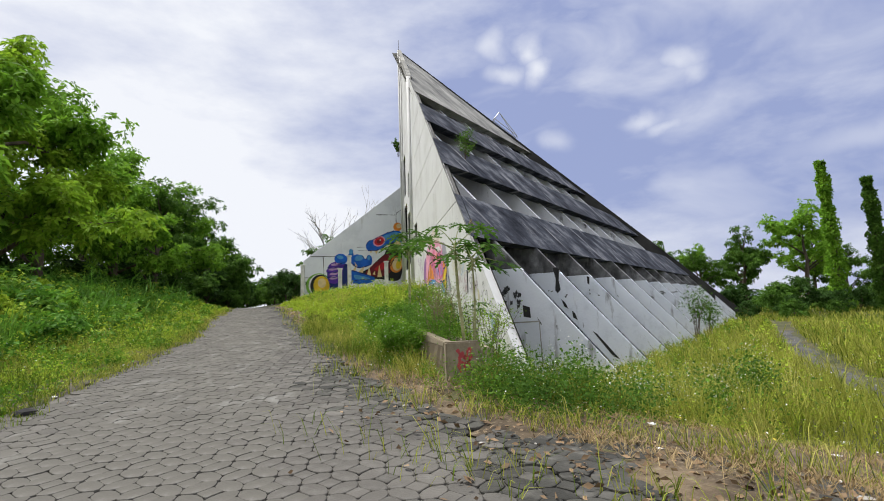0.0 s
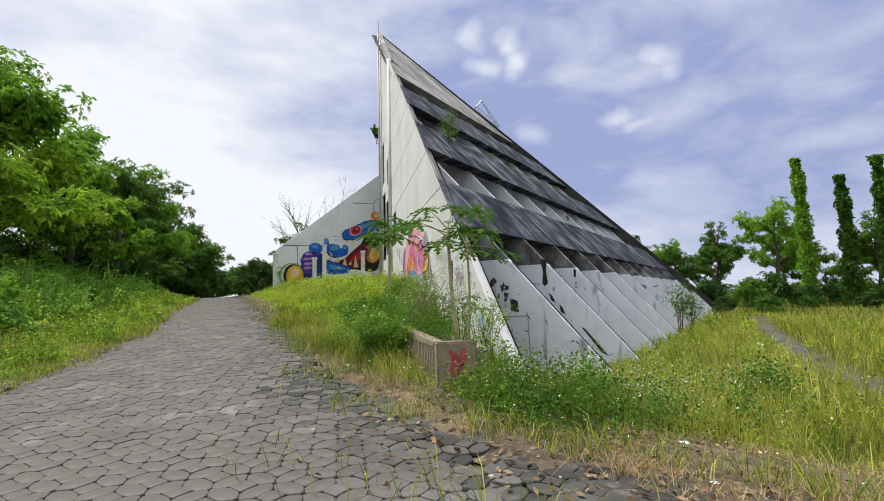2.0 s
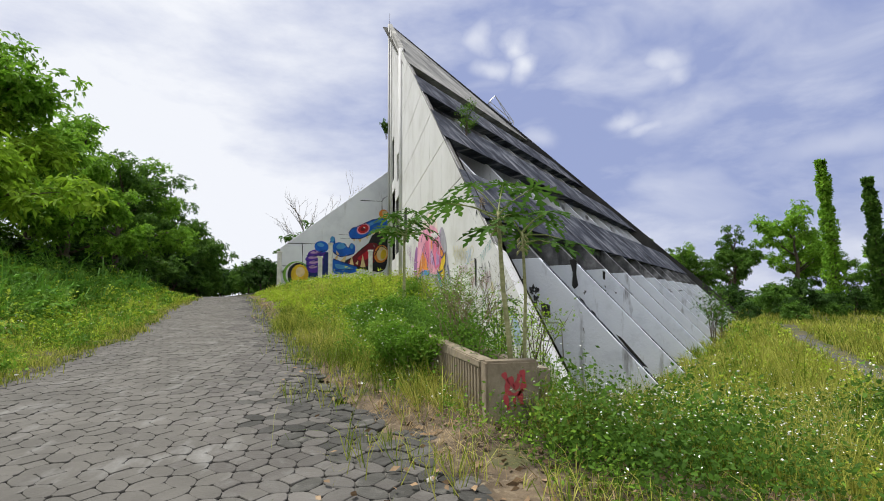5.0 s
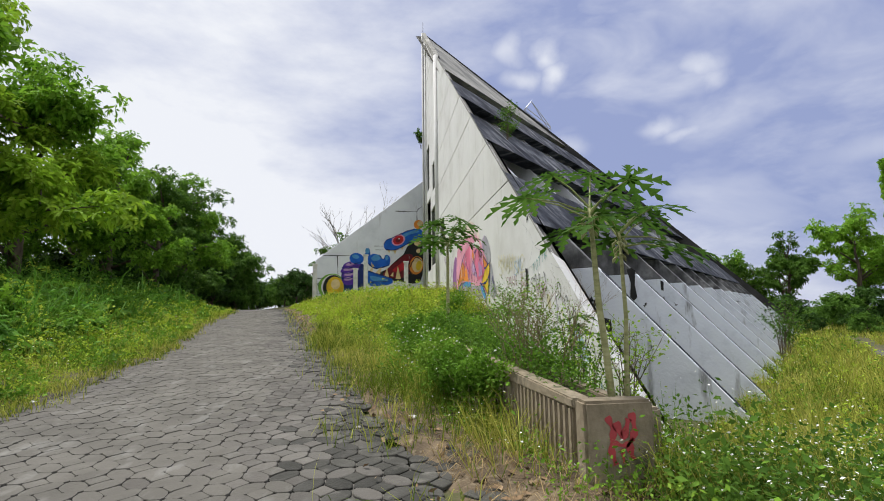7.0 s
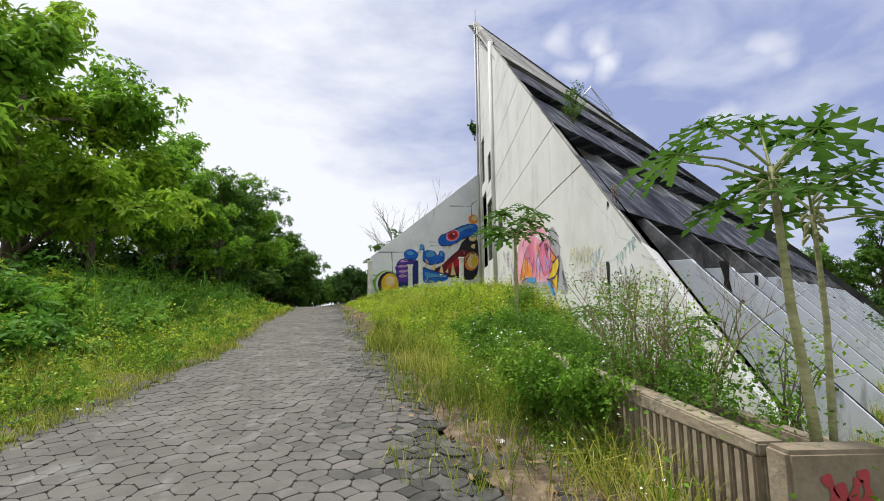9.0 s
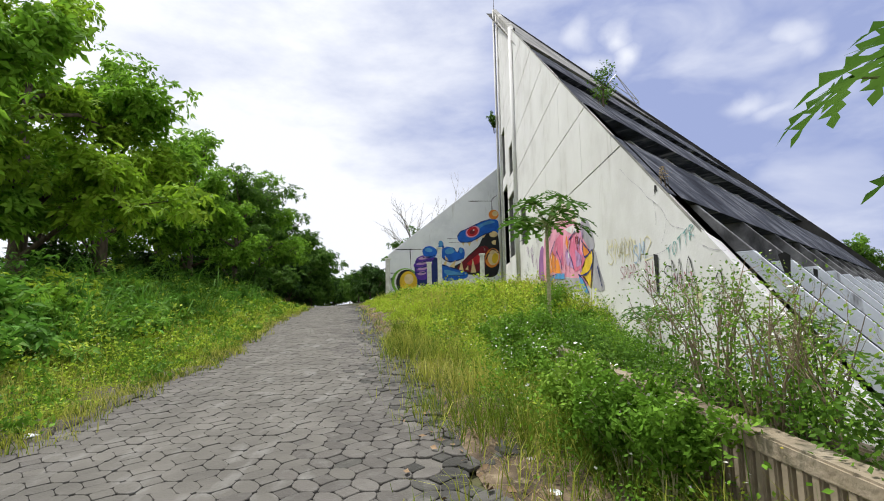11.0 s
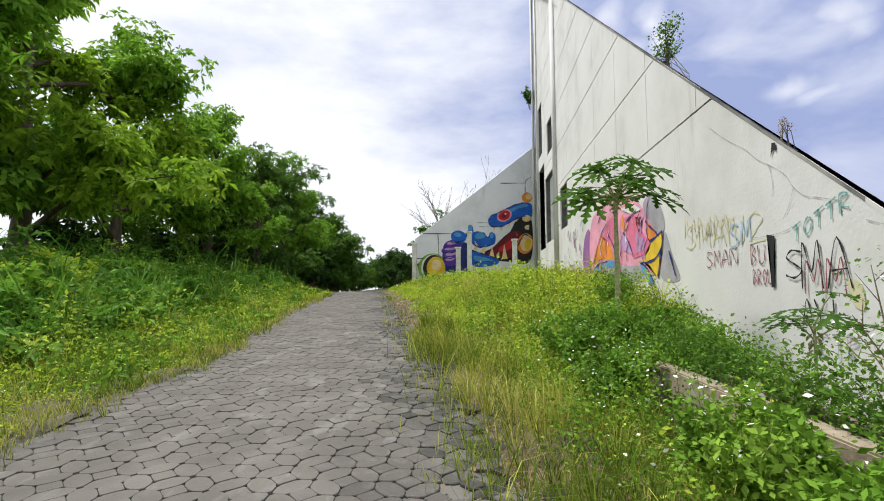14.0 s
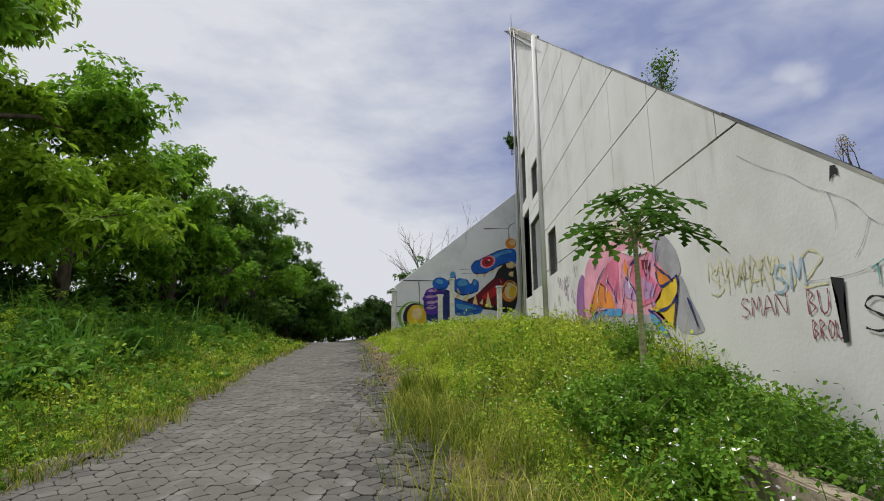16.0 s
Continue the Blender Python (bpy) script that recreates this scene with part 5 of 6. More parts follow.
    # bare tree and its leafy neighbour behind the wing
    bare = (bare_branches(131, 12.5, 0.2), None)
    plant_tree(bare, -0.2, 63, 0.5, 1.0, "almost leafless pale tree behind the wing", "trees behind the wing")
    # trunks clothed in creepers
    for x, y, s, sd in ((47.8, 47.8, 14.3, 1), (50.2, 45.6, 12.2, 2), (51.8, 43.4, 13.6, 3), (57.2, 47.0, 9.0, 4)):
        g = np.random.default_rng(sd)
        z = h1(x, y)
        e = anchor("creeper_trunk", (x, y, z), "tall palm trunk wholly covered in hanging green creeper", "tree", "creeper-covered trunks")
        part("trunk", tube([(x, y, z - 0.3), (x + 0.1, y, z + s * 0.5), (x - 0.5, y + 0.2, z + s)], [0.3, 0.26, 0.14], 8), M_BARK, e, "", True)
        n = 5200
        t = g.uniform(0, 1, n) ** 0.9
        a0 = g.uniform(0, 2 * np.pi, n)
        rad = (0.95 - 0.5 * t) * g.uniform(0.3, 1.0, n) * (1 + 0.2 * np.sin(t * 23 + sd) + 0.2 * np.sin(t * 61 + 2 * a0))
        a = a0
        me = leaf_scatter("creeper", x - 0.5 * t ** 2 + np.cos(a) * rad, y + np.sin(a) * rad, z + t * (s + 0.3), 0.34, M_LEAF if sd == 1 else M_LEAF_C, g, None, flat=0.9)
        part("creeper", me, None, e)


def build_planter_weeds():
    r = np.random.default_rng(61)
    y = r.uniform(PY0 + 0.1, PY1 - 0.1, 150)
    x = PX0 - 0.055 * (y - PY0) + r.uniform(0.14, 0.38, 150)
    base = PZ - 0.08 + 0.03 * (y - PY0)
    for mt, m, sz in ((M_WEED, y < 99, 0.032), (M_LEAF_C, y > 15.6, 0.045)):
        n, per = int(m.sum()), 34
        d = r.normal(0, 1, (n, per, 3)) * np.array([0.09, 0.1, 0.12])
        tall = r.uniform(0.1, 0.38, n)
        pz_ = base[m][:, None] + np.abs(d[:, :, 2]) + tall[:, None] * r.uniform(0, 1, (n, per))
        leaf_scatter("planter_weeds", (x[m][:, None] + d[:, :, 0]).ravel(), (y[m][:, None] + d[:, :, 1]).ravel(), pz_.ravel(), sz, mt, r, "low green weeds filling the concrete planter")


def build_footpath():
    """A trodden muddy path over the field, a finger's width above the ground."""
    v, f = [], []
    for i in range(90):
        t = i / 89 * 0.8
        y, cx = 9 + 30 * t, 9.0 + 24 * t ** 1.15
        w = 0.5 + 0.18 * math.sin(i * 0.37) + 0.1 * math.sin(i * 1.1)
        for k in range(5):
            x = cx + w * (k - 2) / 2
            v.append((x, y, h1(x, y) + (0.03 if 0 < k < 4 else -0.04)))
    for i in range(89):
        for k in range(4):
            a = i * 5 + k
            f.append((a, a + 1, a + 6, a + 5))
    tagged(new("footpath", mesh_from("footpath", v, f, M_PATH)), "trodden muddy grey footpath through the grass", "path", kind="structure")


M_PATH = mat_noise("muddy_grey_path", [(0.3, (0.035, 0.034, 0.032)), (0.5, (0.075, 0.072, 0.068)), (0.72, (0.15, 0.145, 0.135))], scale=1.2, rough=0.8, bump=0.5, bump_scale=25)
build_footpath()
build_grass()
build_weeds()
build_planter_weeds()
build_trees()


# ---- paint on the walls ----
def flat_mat(name, c, var=0.3):
    a = tuple(v * (1 - var) for v in c)
    b = tuple(min(v * (1 + var * 0.6), 0.9) for v in c)
    return mat_noise(name, [(0.3, a), (0.55, c), (0.8, b)], scale=1.6, rough=0.7, bump=0.1, bump_scale=18, second=(3.5, 0.66, 0.85, (0.55, 0.54, 0.52), (1, 1, 0.5)))


PAINT = {
    "pink": flat_mat("pink_spray_paint", (0.72, 0.17, 0.3)), "rose": flat_mat("rose_spray_paint", (0.75, 0.33, 0.45)), "orange": flat_mat("orange_spray_paint", (0.78, 0.26, 0.04)),
    "yellow": flat_mat("yellow_spray_paint", (0.75, 0.5, 0.03)), "violet": flat_mat("violet_spray_paint", (0.3, 0.12, 0.33)), "sky": flat_mat("light_blue_spray_paint", (0.08, 0.3, 0.6)),
    "blue": flat_mat("blue_spray_paint", (0.012, 0.12, 0.55)), "navy": flat_mat("navy_spray_paint", (0.015, 0.03, 0.16)), "purple": flat_mat("purple_spray_paint", (0.1, 0.035, 0.35)),
    "maroon": flat_mat("maroon_spray_paint", (0.16, 0.012, 0.02)), "red": flat_mat("red_spray_paint", (0.5, 0.02, 0.03)), "black": flat_mat("black_spray_paint", (0.02, 0.02, 0.022)),
    "cream": flat_mat("cream_spray_paint", (0.78, 0.6, 0.3)), "green": flat_mat("green_spray_paint", (0.2, 0.42, 0.06)), "teal": flat_mat("teal_spray_paint", (0.2, 0.4, 0.38)),
    "grey": flat_mat("grey_spray_paint", (0.36, 0.35, 0.39)), "white": flat_mat("white_spray_paint", (0.75, 0.74, 0.72)), "pale": flat_mat("faded_yellow_spray_paint", (0.66, 0.62, 0.4)),
    "lilac": flat_mat("lilac_spray_paint", (0.5, 0.3, 0.55)), "wine": flat_mat("faded_dark_red_spray_paint", (0.27, 0.07, 0.1)), "faint": flat_mat("faded_blue_spray_paint", (0.36, 0.48, 0.6)),
    "rust": flat_mat("worn_red_spray_paint", (0.42, 0.06, 0.07), 0.5), "peach": flat_mat("faded_peach_paint", (0.7, 0.6, 0.54)),
}


def on_side(u, v, layer):
    return Vector((WX - 0.003 - 0.003 * layer, u, v))


def on_wing(u, v, layer):
    return Vector((u, BY - 0.004 - 0.003 * layer, v))


def on_block(u, v, layer):
    return Vector((u, PY0 - 0.143 - 0.003 * layer, v))


def rounded(pts, n=5):
    """A smooth closed outline through pts (Catmull-Rom)."""
    out, m = [], len(pts)
    for i in range(m):
        p0, p1, p2, p3 = (Vector(pts[(i + k) % m]) for k in (-1, 0, 1, 2))
        for k in range(n):
            t = k / n
            out.append(0.5 * ((2 * p1) + (p2 - p0) * t + (2 * p0 - 5 * p1 + 4 * p2 - p3) * t * t + (3 * p1 - p0 - 3 * p2 + p3) * t ** 3))
    return out


def decal(name, where, pts, colour, parent, layer=0, soft=True):
    pts = rounded(pts) if soft else [Vector(p) for p in pts]
    bm = bmesh.new()
    bm.faces.new([bm.verts.new(where(p[0], p[1], layer)) for p in pts])
    bmesh.ops.triangulate(bm, faces=bm.faces)
    return part(name, bm, PAINT[colour], parent)


def oval(cx, cz, rx, rz, turn=0.0, n=10):
    return [(cx + rx * math.cos(a) * math.cos(turn) - rz * math.sin(a) * math.sin(turn), cz + rx * math.cos(a) * math.sin(turn) + rz * math.sin(a) * math.cos(turn)) for a in (2 * math.pi * k / n for k in range(n))]


def stroke(name, where, pts, width, colour, parent, layer=0, fine=5):
    """A brush or spray line of even width through pts."""
    m, line = len(pts), []
    for i in range(m - 1):
        p0, p1, p2, p3 = Vector(pts[max(i - 1, 0)]), Vector(pts[i]), Vector(pts[i + 1]), Vector(pts[min(i + 2, m - 1)])
        for k in range(fine):
            t = k / fine
            line.append(0.5 * ((2 * p1) + (p2 - p0) * t + (2 * p0 - 5 * p1 + 4 * p2 - p3) * t * t + (3 * p1 - p0 - 3 * p2 + p3) * t ** 3))
    line.append(Vector(pts[-1]))
    bm = bmesh.new()
    ring = []
    for i, p in enumerate(line):
        d = line[min(i + 1, len(line) - 1)] - line[max(i - 1, 0)]
        q = Vector((-d.y, d.x)).normalized() * width / 2 * (0.8 + 0.35 * math.sin(i * 1.3))
        ring.append((bm.verts.new(where(*(p + q), layer)), bm.verts.new(where(*(p - q), layer))))
    for a, b in zip(ring, ring[1:]):
        bm.faces.new((a[0], b[0], b[1], a[1]))
    return part(name, bm, PAINT[colour], parent)


GLYPHS = {}
GLYPHS["S"] = [[(0.9, 0.9), (0.4, 1.0), (0.1, 0.75), (0.5, 0.5), (0.9, 0.25), (0.5, 0.0), (0.0, 0.1)]]
GLYPHS["M"] = [[(0.0, 0.0), (0.12, 1.0), (0.5, 0.35), (0.85, 1.0), (1.0, 0.0)]]
GLYPHS["A"] = [[(0.0, 0.0), (0.5, 1.0), (1.0, 0.0)], [(0.15, 0.35), (0.85, 0.38)]]
GLYPHS["N"] = [[(0.0, 0.0), (0.05, 1.0), (0.9, 0.05), (1.0, 1.0)]]
GLYPHS["B"] = [[(0.1, 0.0), (0.1, 1.0), (0.7, 0.85), (0.3, 0.55), (0.85, 0.3), (0.1, 0.0)]]
GLYPHS["U"] = [[(0.0, 1.0), (0.1, 0.2), (0.5, 0.0), (0.9, 0.25), (1.0, 1.0)]]
GLYPHS["R"] = [[(0.1, 0.0), (0.1, 1.0), (0.8, 0.8), (0.15, 0.5), (0.9, 0.0)]]
GLYPHS["O"] = [[(0.5, 1.0), (0.1, 0.6), (0.3, 0.05), (0.8, 0.2), (0.9, 0.75), (0.5, 1.0)]]
GLYPHS["T"] = [[(0.0, 0.95), (1.0, 1.0)], [(0.5, 1.0), (0.45, 0.0)]]
GLYPHS["2"] = [[(0.1, 0.8), (0.5, 1.0), (0.9, 0.75), (0.5, 0.4), (0.1, 0.0), (1.0, 0.05)]]
GLYPHS["K"] = [[(0.1, 0.0), (0.1, 1.0)], [(0.9, 1.0), (0.15, 0.5), (0.9, 0.0)]]
GLYPHS["Y"] = [[(0.0, 1.0), (0.5, 0.5), (1.0, 1.0)], [(0.5, 0.5), (0.4, 0.0)]]
GLYPHS["I"] = [[(0.5, 1.0), (0.5, 0.0)]]
GLYPHS["C"] = [[(0.9, 0.9), (0.3, 0.95), (0.05, 0.5), (0.3, 0.05), (0.9, 0.1)]]


def build_wing_mural():
    w = [o for o in wing.children if o.name.startswith("wing_wall")][0]
    d = lambda pts, c, layer, soft=True: decal("mural_patch", on_wing, pts, c, w, layer, soft)  # noqa: E731
    d(oval(-0.45, 3.66, 1.07, 1.04, 0), "green", 0)
    d(oval(-0.41, 3.66, 0.88, 0.96, 0), "white", 1)
    d(oval(-0.35, 3.63, 0.80, 0.96, 0), "black", 2)
    d(oval(-0.22, 3.63, 0.67, 0.83, 0), "yellow", 3)
    d(oval(-0.18, 3.86, 0.35, 0.40, 0), "cream", 4)
    d([(0.36, 5.26), (1.23, 5.52), (2.23, 5.23), (2.21, 3.5), (0.48, 3.45)], "navy", 1)
    d(oval(0.89, 4.18, 0.56, 0.40, 0.15), "purple", 2)
    d(oval(0.81, 4.28, 0.34, 0.14, 0.15), "lilac", 6)
    d(oval(0.96, 4.55, 0.66, 0.38, 0.15), "purple", 3)
    d(oval(0.88, 4.65, 0.40, 0.13, 0.15), "lilac", 7)
    d(oval(0.93, 4.96, 0.75, 0.34, 0.15), "purple", 4)
    d(oval(0.85, 5.05, 0.45, 0.12, 0.15), "lilac", 6)
    d(oval(1.07, 5.36, 0.70, 0.32, 0.15), "purple", 5)
    d(oval(0.99, 5.45, 0.42, 0.11, 0.15), "lilac", 7)
    d(oval(1.44, 5.89, 0.56, 0.46, -0.2), "blue", 7)
    d(oval(1.37, 6.05, 0.29, 0.16, -0.2), "sky", 8)
    d([(1.97, 5.98), (2.18, 6.45), (2.34, 6.74), (2.5, 6.55), (2.44, 6.17), (2.78, 6.28), (3.24, 6.16), (3.57, 5.82), (3.71, 6.16), (3.91, 6.18), (4.1, 5.95), (4.03, 5.37), (3.49, 5.19), (2.9, 5.12), (2.43, 5.43)], "blue", 5)
    d(oval(2.29, 6.53, 0.17, 0.23, 0), "sky", 8)
    d(oval(3, 5.96, 0.40, 0.25, 0.3), "sky", 8)
    d(oval(3.84, 5.95, 0.13, 0.20, 0), "sky", 8)
    d([(2.36, 4.9), (3.09, 4.66), (4.21, 4.31), (4.11, 3.83), (2.48, 3.74)], "blue", 4)
    d([(2.55, 4.5), (3.22, 4.4), (3.94, 4.15), (3.48, 4.02), (2.68, 4.16)], "sky", 5)
    d([(3.22, 4.69), (3.89, 5.08), (4.43, 5.61), (5.1, 6.14), (5.66, 7.07), (6.66, 7.26), (6.57, 4.12), (4.8, 4.07), (3.74, 4.26)], "black", 2)
    d([(3.82, 5.02), (4.5, 5.61), (5.24, 6.24), (5.8, 6.26), (6.02, 5.72), (5.76, 4.79), (5.07, 4.34), (4.14, 4.35), (3.55, 4.58)], "maroon", 4)
    d([(4.29, 4.94), (4.82, 5.4), (5.36, 5.73), (5.35, 5.2), (4.81, 4.8)], "red", 5)
    d([(3.59, 7.03), (3.82, 7.4), (4.33, 7.61), (4.87, 7.87), (5.41, 8.13), (6.09, 8.33), (6.72, 8.19), (6.7, 7.26), (6.26, 7.36), (5.59, 7.14), (4.99, 6.81), (4.45, 6.6), (3.78, 6.61)], "blue", 6)
    d([(4.33, 7.5), (5.14, 7.87), (6.08, 8.22), (6.48, 8.08), (5.67, 7.86), (5.13, 7.55)], "sky", 7)
    d(oval(4.76, 7.41, 0.56, 0.43, 0.5), "rose", 8)
    d(oval(4.76, 7.41, 0.44, 0.34, 0.5), "red", 9)
    d(oval(4.73, 7.38, 0.21, 0.17, 0.5), "maroon", 10)
    d(oval(4.84, 7.52, 0.07, 0.05, 0), "white", 11)
    d([(2.4, 4.83), (2.69, 4.83), (2.79, 5.43)], "cream", 11, False)
    d([(2.89, 4.69), (3.3, 4.58), (3.42, 5.27)], "cream", 11, False)
    d([(3.64, 4.44), (4.01, 4.39), (3.85, 5.19)], "cream", 11, False)
    d([(4.54, 4.25), (4.96, 4.25), (4.72, 5.31)], "cream", 11, False)
    d([(2.64, 5.23), (2.86, 5.23), (2.6, 5.61)], "cream", 11, False)
    d([(4.12, 4.52), (4.36, 4.44), (4.36, 4.81)], "cream", 11, False)
    d([(3.89, 6.61), (4.13, 6.61), (4.02, 6.31)], "cream", 11, False)
    d([(4.32, 6.61), (4.66, 6.68), (4.5, 6.25)], "cream", 11, False)
    d([(5.46, 7.08), (5.82, 7.2), (5.59, 6.91)], "cream", 11, False)
    d([(4.93, 6.81), (5.23, 6.92), (5.09, 6.57)], "cream", 11, False)
    d(oval(6.35, 7.17, 0.32, 0.24, 0), "cream", 9)
    d(oval(6.46, 6.52, 0.27, 0.18, 0), "cream", 9)
    d(oval(6.22, 5.35, 0.56, 0.75, -0.2), "orange", 8)
    d(oval(6.3, 5.39, 0.42, 0.61, -0.2), "cream", 9)
    d(oval(6.41, 5.32, 0.23, 0.40, -0.2), "yellow", 10)
    d(oval(6.63, 6.39, 0.13, 0.40, 0), "black", 10)
    d(oval(6.41, 8.69, 0.38, 0.38, 0), "orange", 6)
    d(oval(6.52, 8.76, 0.22, 0.21, 0), "cream", 7)
    stroke("wing_line", on_wing, [(3.59, 7.03), (3.82, 7.4), (4.33, 7.61), (4.87, 7.87), (5.41, 8.13), (6.09, 8.33)], 0.07, "navy", w, 12)
    stroke("wing_line", on_wing, [(3.78, 6.61), (4.45, 6.6), (4.99, 6.81), (5.59, 7.14), (6.26, 7.36)], 0.09, "navy", w, 12)
    stroke("wing_line", on_wing, [(1.97, 5.98), (2.43, 5.43), (2.9, 5.12), (3.49, 5.19), (4.03, 5.37)], 0.09, "navy", w, 12)
    stroke("wing_line", on_wing, [(3.24, 6.16), (3.57, 5.82), (3.71, 6.16)], 0.07, "navy", w, 12)
    stroke("wing_line", on_wing, [(2.36, 4.9), (3.09, 4.66), (4.21, 4.31)], 0.09, "navy", w, 12)
    stroke("wing_line", on_wing, [(0.29, 5.18), (0.83, 5.12), (1.56, 5.32)], 0.07, "navy", w, 12)
    stroke("wing_line", on_wing, [(0.29, 4.77), (0.83, 4.72), (1.56, 4.92)], 0.07, "navy", w, 12)
    stroke("wing_line", on_wing, [(0.29, 4.37), (0.82, 4.32), (1.56, 4.52)], 0.07, "navy", w, 12)
    stroke("wing_line", on_wing, [(0.9, 5.52), (1.23, 5.45), (1.83, 5.64)], 0.07, "navy", w, 12)
    stroke("wing_line", on_wing, [(4.5, 5.61), (5.24, 6.24), (5.8, 6.26)], 0.08, "black", w, 12)
    stroke("wing_line", on_wing, [(5.76, 4.79), (5.35, 5.2), (6.02, 5.72)], 0.08, "black", w, 12)
    stroke("wing_line", on_wing, [(5.69, 5.19), (6.16, 5.99), (6.68, 5.72)], 0.08, "black", w, 12)
    stroke("wing_line", on_wing, [(2.55, 3.96), (3.21, 4.09), (4.07, 4.02)], 0.06, "navy", w, 12)
    # wall lines, pipes and ledges, drawn as flat painted strokes
    stroke("wing_line", on_wing, [(-1.18, 6.15), (2.04, 6.11)], 0.06, "black", w, 1)
    stroke("wing_line", on_wing, [(-0.07, 6.14), (-0, 4.52)], 0.06, "black", w, 1)
    stroke("wing_line", on_wing, [(-1.59, 4.34), (-0.98, 4.33)], 0.05, "black", w, 1)
    stroke("wing_line", on_wing, [(2.79, 6.91), (3.68, 6.9)], 0.05, "grey", w, 1)
    stroke("wing_line", on_wing, [(2.92, 6.61), (3.68, 6.6)], 0.05, "grey", w, 1)
    stroke("wing_line", on_wing, [(4.51, 9.79), (6.32, 9.76)], 0.06, "black", w, 1)
    stroke("wing_line", on_wing, [(6.3, 8.96), (6.32, 9.86), (6.73, 10.19)], 0.1, "grey", w, 2)


def build_side_graffiti():
    p = side_wall
    d = lambda pts, c, layer, soft=True: decal("graffiti_patch", on_side, pts, c, p, layer, soft)  # noqa: E731
    shift = 0.0

    def s(pts, wd, c, layer=8):
        return stroke("graffiti_stroke", on_side, [(a + shift, b) for a, b in pts], wd, c, p, layer)

    d([(33.55, 3.76), (32.82, 4.05), (32.31, 3.44), (32.01, 2.68), (32.96, 2.37), (33.88, 2.88)], "violet", 0, True)
    d([(32.49, 4.12), (31.14, 4.49), (29.05, 4.46), (27.78, 4.16), (26.95, 3.66), (26.17, 3.11), (26.49, 2.21), (29.12, 2.6), (32.48, 2.46)], "rose", 1, True)
    d([(31.68, 4.51), (30.31, 4.94), (28.97, 4.94), (27.57, 4.29), (27.96, 3.84)], "peach", 0, True)
    d([(32.43, 2.74), (31.76, 3.29), (31.03, 3.63), (30.04, 3.21), (29.65, 2.71), (31.16, 2.89)], "orange", 3, False)
    d([(30.93, 3.52), (30.19, 3.96), (29.26, 4.12), (29.31, 2.91), (29.78, 3.14)], "pink", 3, False)
    d([(28.9, 3.64), (28.76, 3.91), (28.58, 3.64), (28.66, 3.42)], "orange", 4, False)
    d([(28.6, 3.79), (27.84, 3.82), (27.19, 3.24), (26.74, 2.94), (27.1, 2.73), (27.91, 2.66), (28.45, 3.38)], "pink", 4, False)
    d([(28.99, 3.4), (28.38, 3.26), (28.01, 2.78), (28.83, 2.96)], "lilac", 5, False)
    d([(27.73, 3.31), (27.18, 3.09), (27.09, 2.83), (27.74, 2.78)], "lilac", 5, False)
    d([(28.97, 4.1), (27.84, 4.06), (27.28, 3.8), (28.0, 3.8)], "white", 5, False)
    d([(27.15, 3.9), (26.57, 4.04), (26.03, 3.64), (25.86, 3.18), (26.23, 3.11), (26.81, 3.49)], "grey", 2, True)
    d([(26.98, 3.48), (26.53, 3.28), (26.21, 3.06), (26.74, 2.96), (26.96, 3.21)], "orange", 6, False)
    d([(26.68, 2.94), (25.95, 3.12), (26.06, 2.76), (26.49, 2.55), (27.3, 2.58), (26.83, 2.77)], "yellow", 6, False)
    d([(27.3, 2.58), (26.18, 2.68), (26.17, 2.43), (26.35, 2.14), (26.82, 2.44)], "yellow", 5, False)
    d([(25.9, 3.08), (25.54, 2.6), (25.22, 2.07), (26.18, 2.16)], "grey", 1, True)
    d([(31.68, 2.54), (30.14, 2.61), (27.49, 2.47), (27.14, 2.09), (31.75, 2.19)], "grey", 3, False)
    d([(32.72, 2.4), (31.65, 2.75), (30.39, 2.79), (29.2, 2.71), (29.23, 2.53), (30.72, 2.61), (32.05, 2.47)], "sky", 6, False)
    d([(27.48, 2.52), (26.99, 2.38), (26.52, 2.02), (26.89, 2.02), (27.34, 2.33)], "sky", 6, False)
    d([(27.67, 3.69), (27.23, 3.62), (27.23, 3.4), (27.63, 3.46)], "maroon", 7, False)
    for pts in (
            [(26.98, 3.49), (26.74, 3.33), (26.34, 3.14), (26.18, 3.03)],
            [(26.94, 3.31), (26.73, 2.99), (25.98, 3.12)],
            [(25.98, 3.12), (26.06, 2.76), (26.56, 2.54), (27.31, 2.52)],
            [(28.75, 3.44), (28.24, 3.1), (27.94, 2.72)],
            [(32.65, 2.4), (31.65, 2.71), (30.4, 2.76)],
            [(27.48, 2.57), (26.99, 2.38), (26.52, 2.03)],
            [(26.06, 2.76), (26.32, 2.18)],
            [(32.13, 2.78), (31.17, 3.58), (30.38, 3.9)],
            [(30.26, 3.56), (29.77, 3.23), (29.51, 2.9)],
            [(25.65, 2.67), (25.37, 2.15)],
            [(28.4, 3.68), (27.64, 3.84)],
            [(31.42, 4.05), (30.64, 4.45)],
            ):
        s(pts, 0.06, "navy")
    r = random.Random(8)
    for _ in range(30):                # drips and accents over the big piece
        y, z = r.uniform(26.8, 31.6), r.uniform(2.3, 3.6)
        a = r.uniform(1.0, 2.1)
        s([(y, z), (y + 0.2 * math.cos(a), z + 0.25), (y + 0.3 * math.cos(a + 1), z + 0.5)], r.uniform(0.03, 0.07), r.choice(["rose", "pink", "white", "violet", "lilac", "maroon"]), 9)
    # faded tags beside it
    r = random.Random(3)
    for k in range(16):
        y, z = r.uniform(33.4, 38.2), r.uniform(2.3, 4.4)
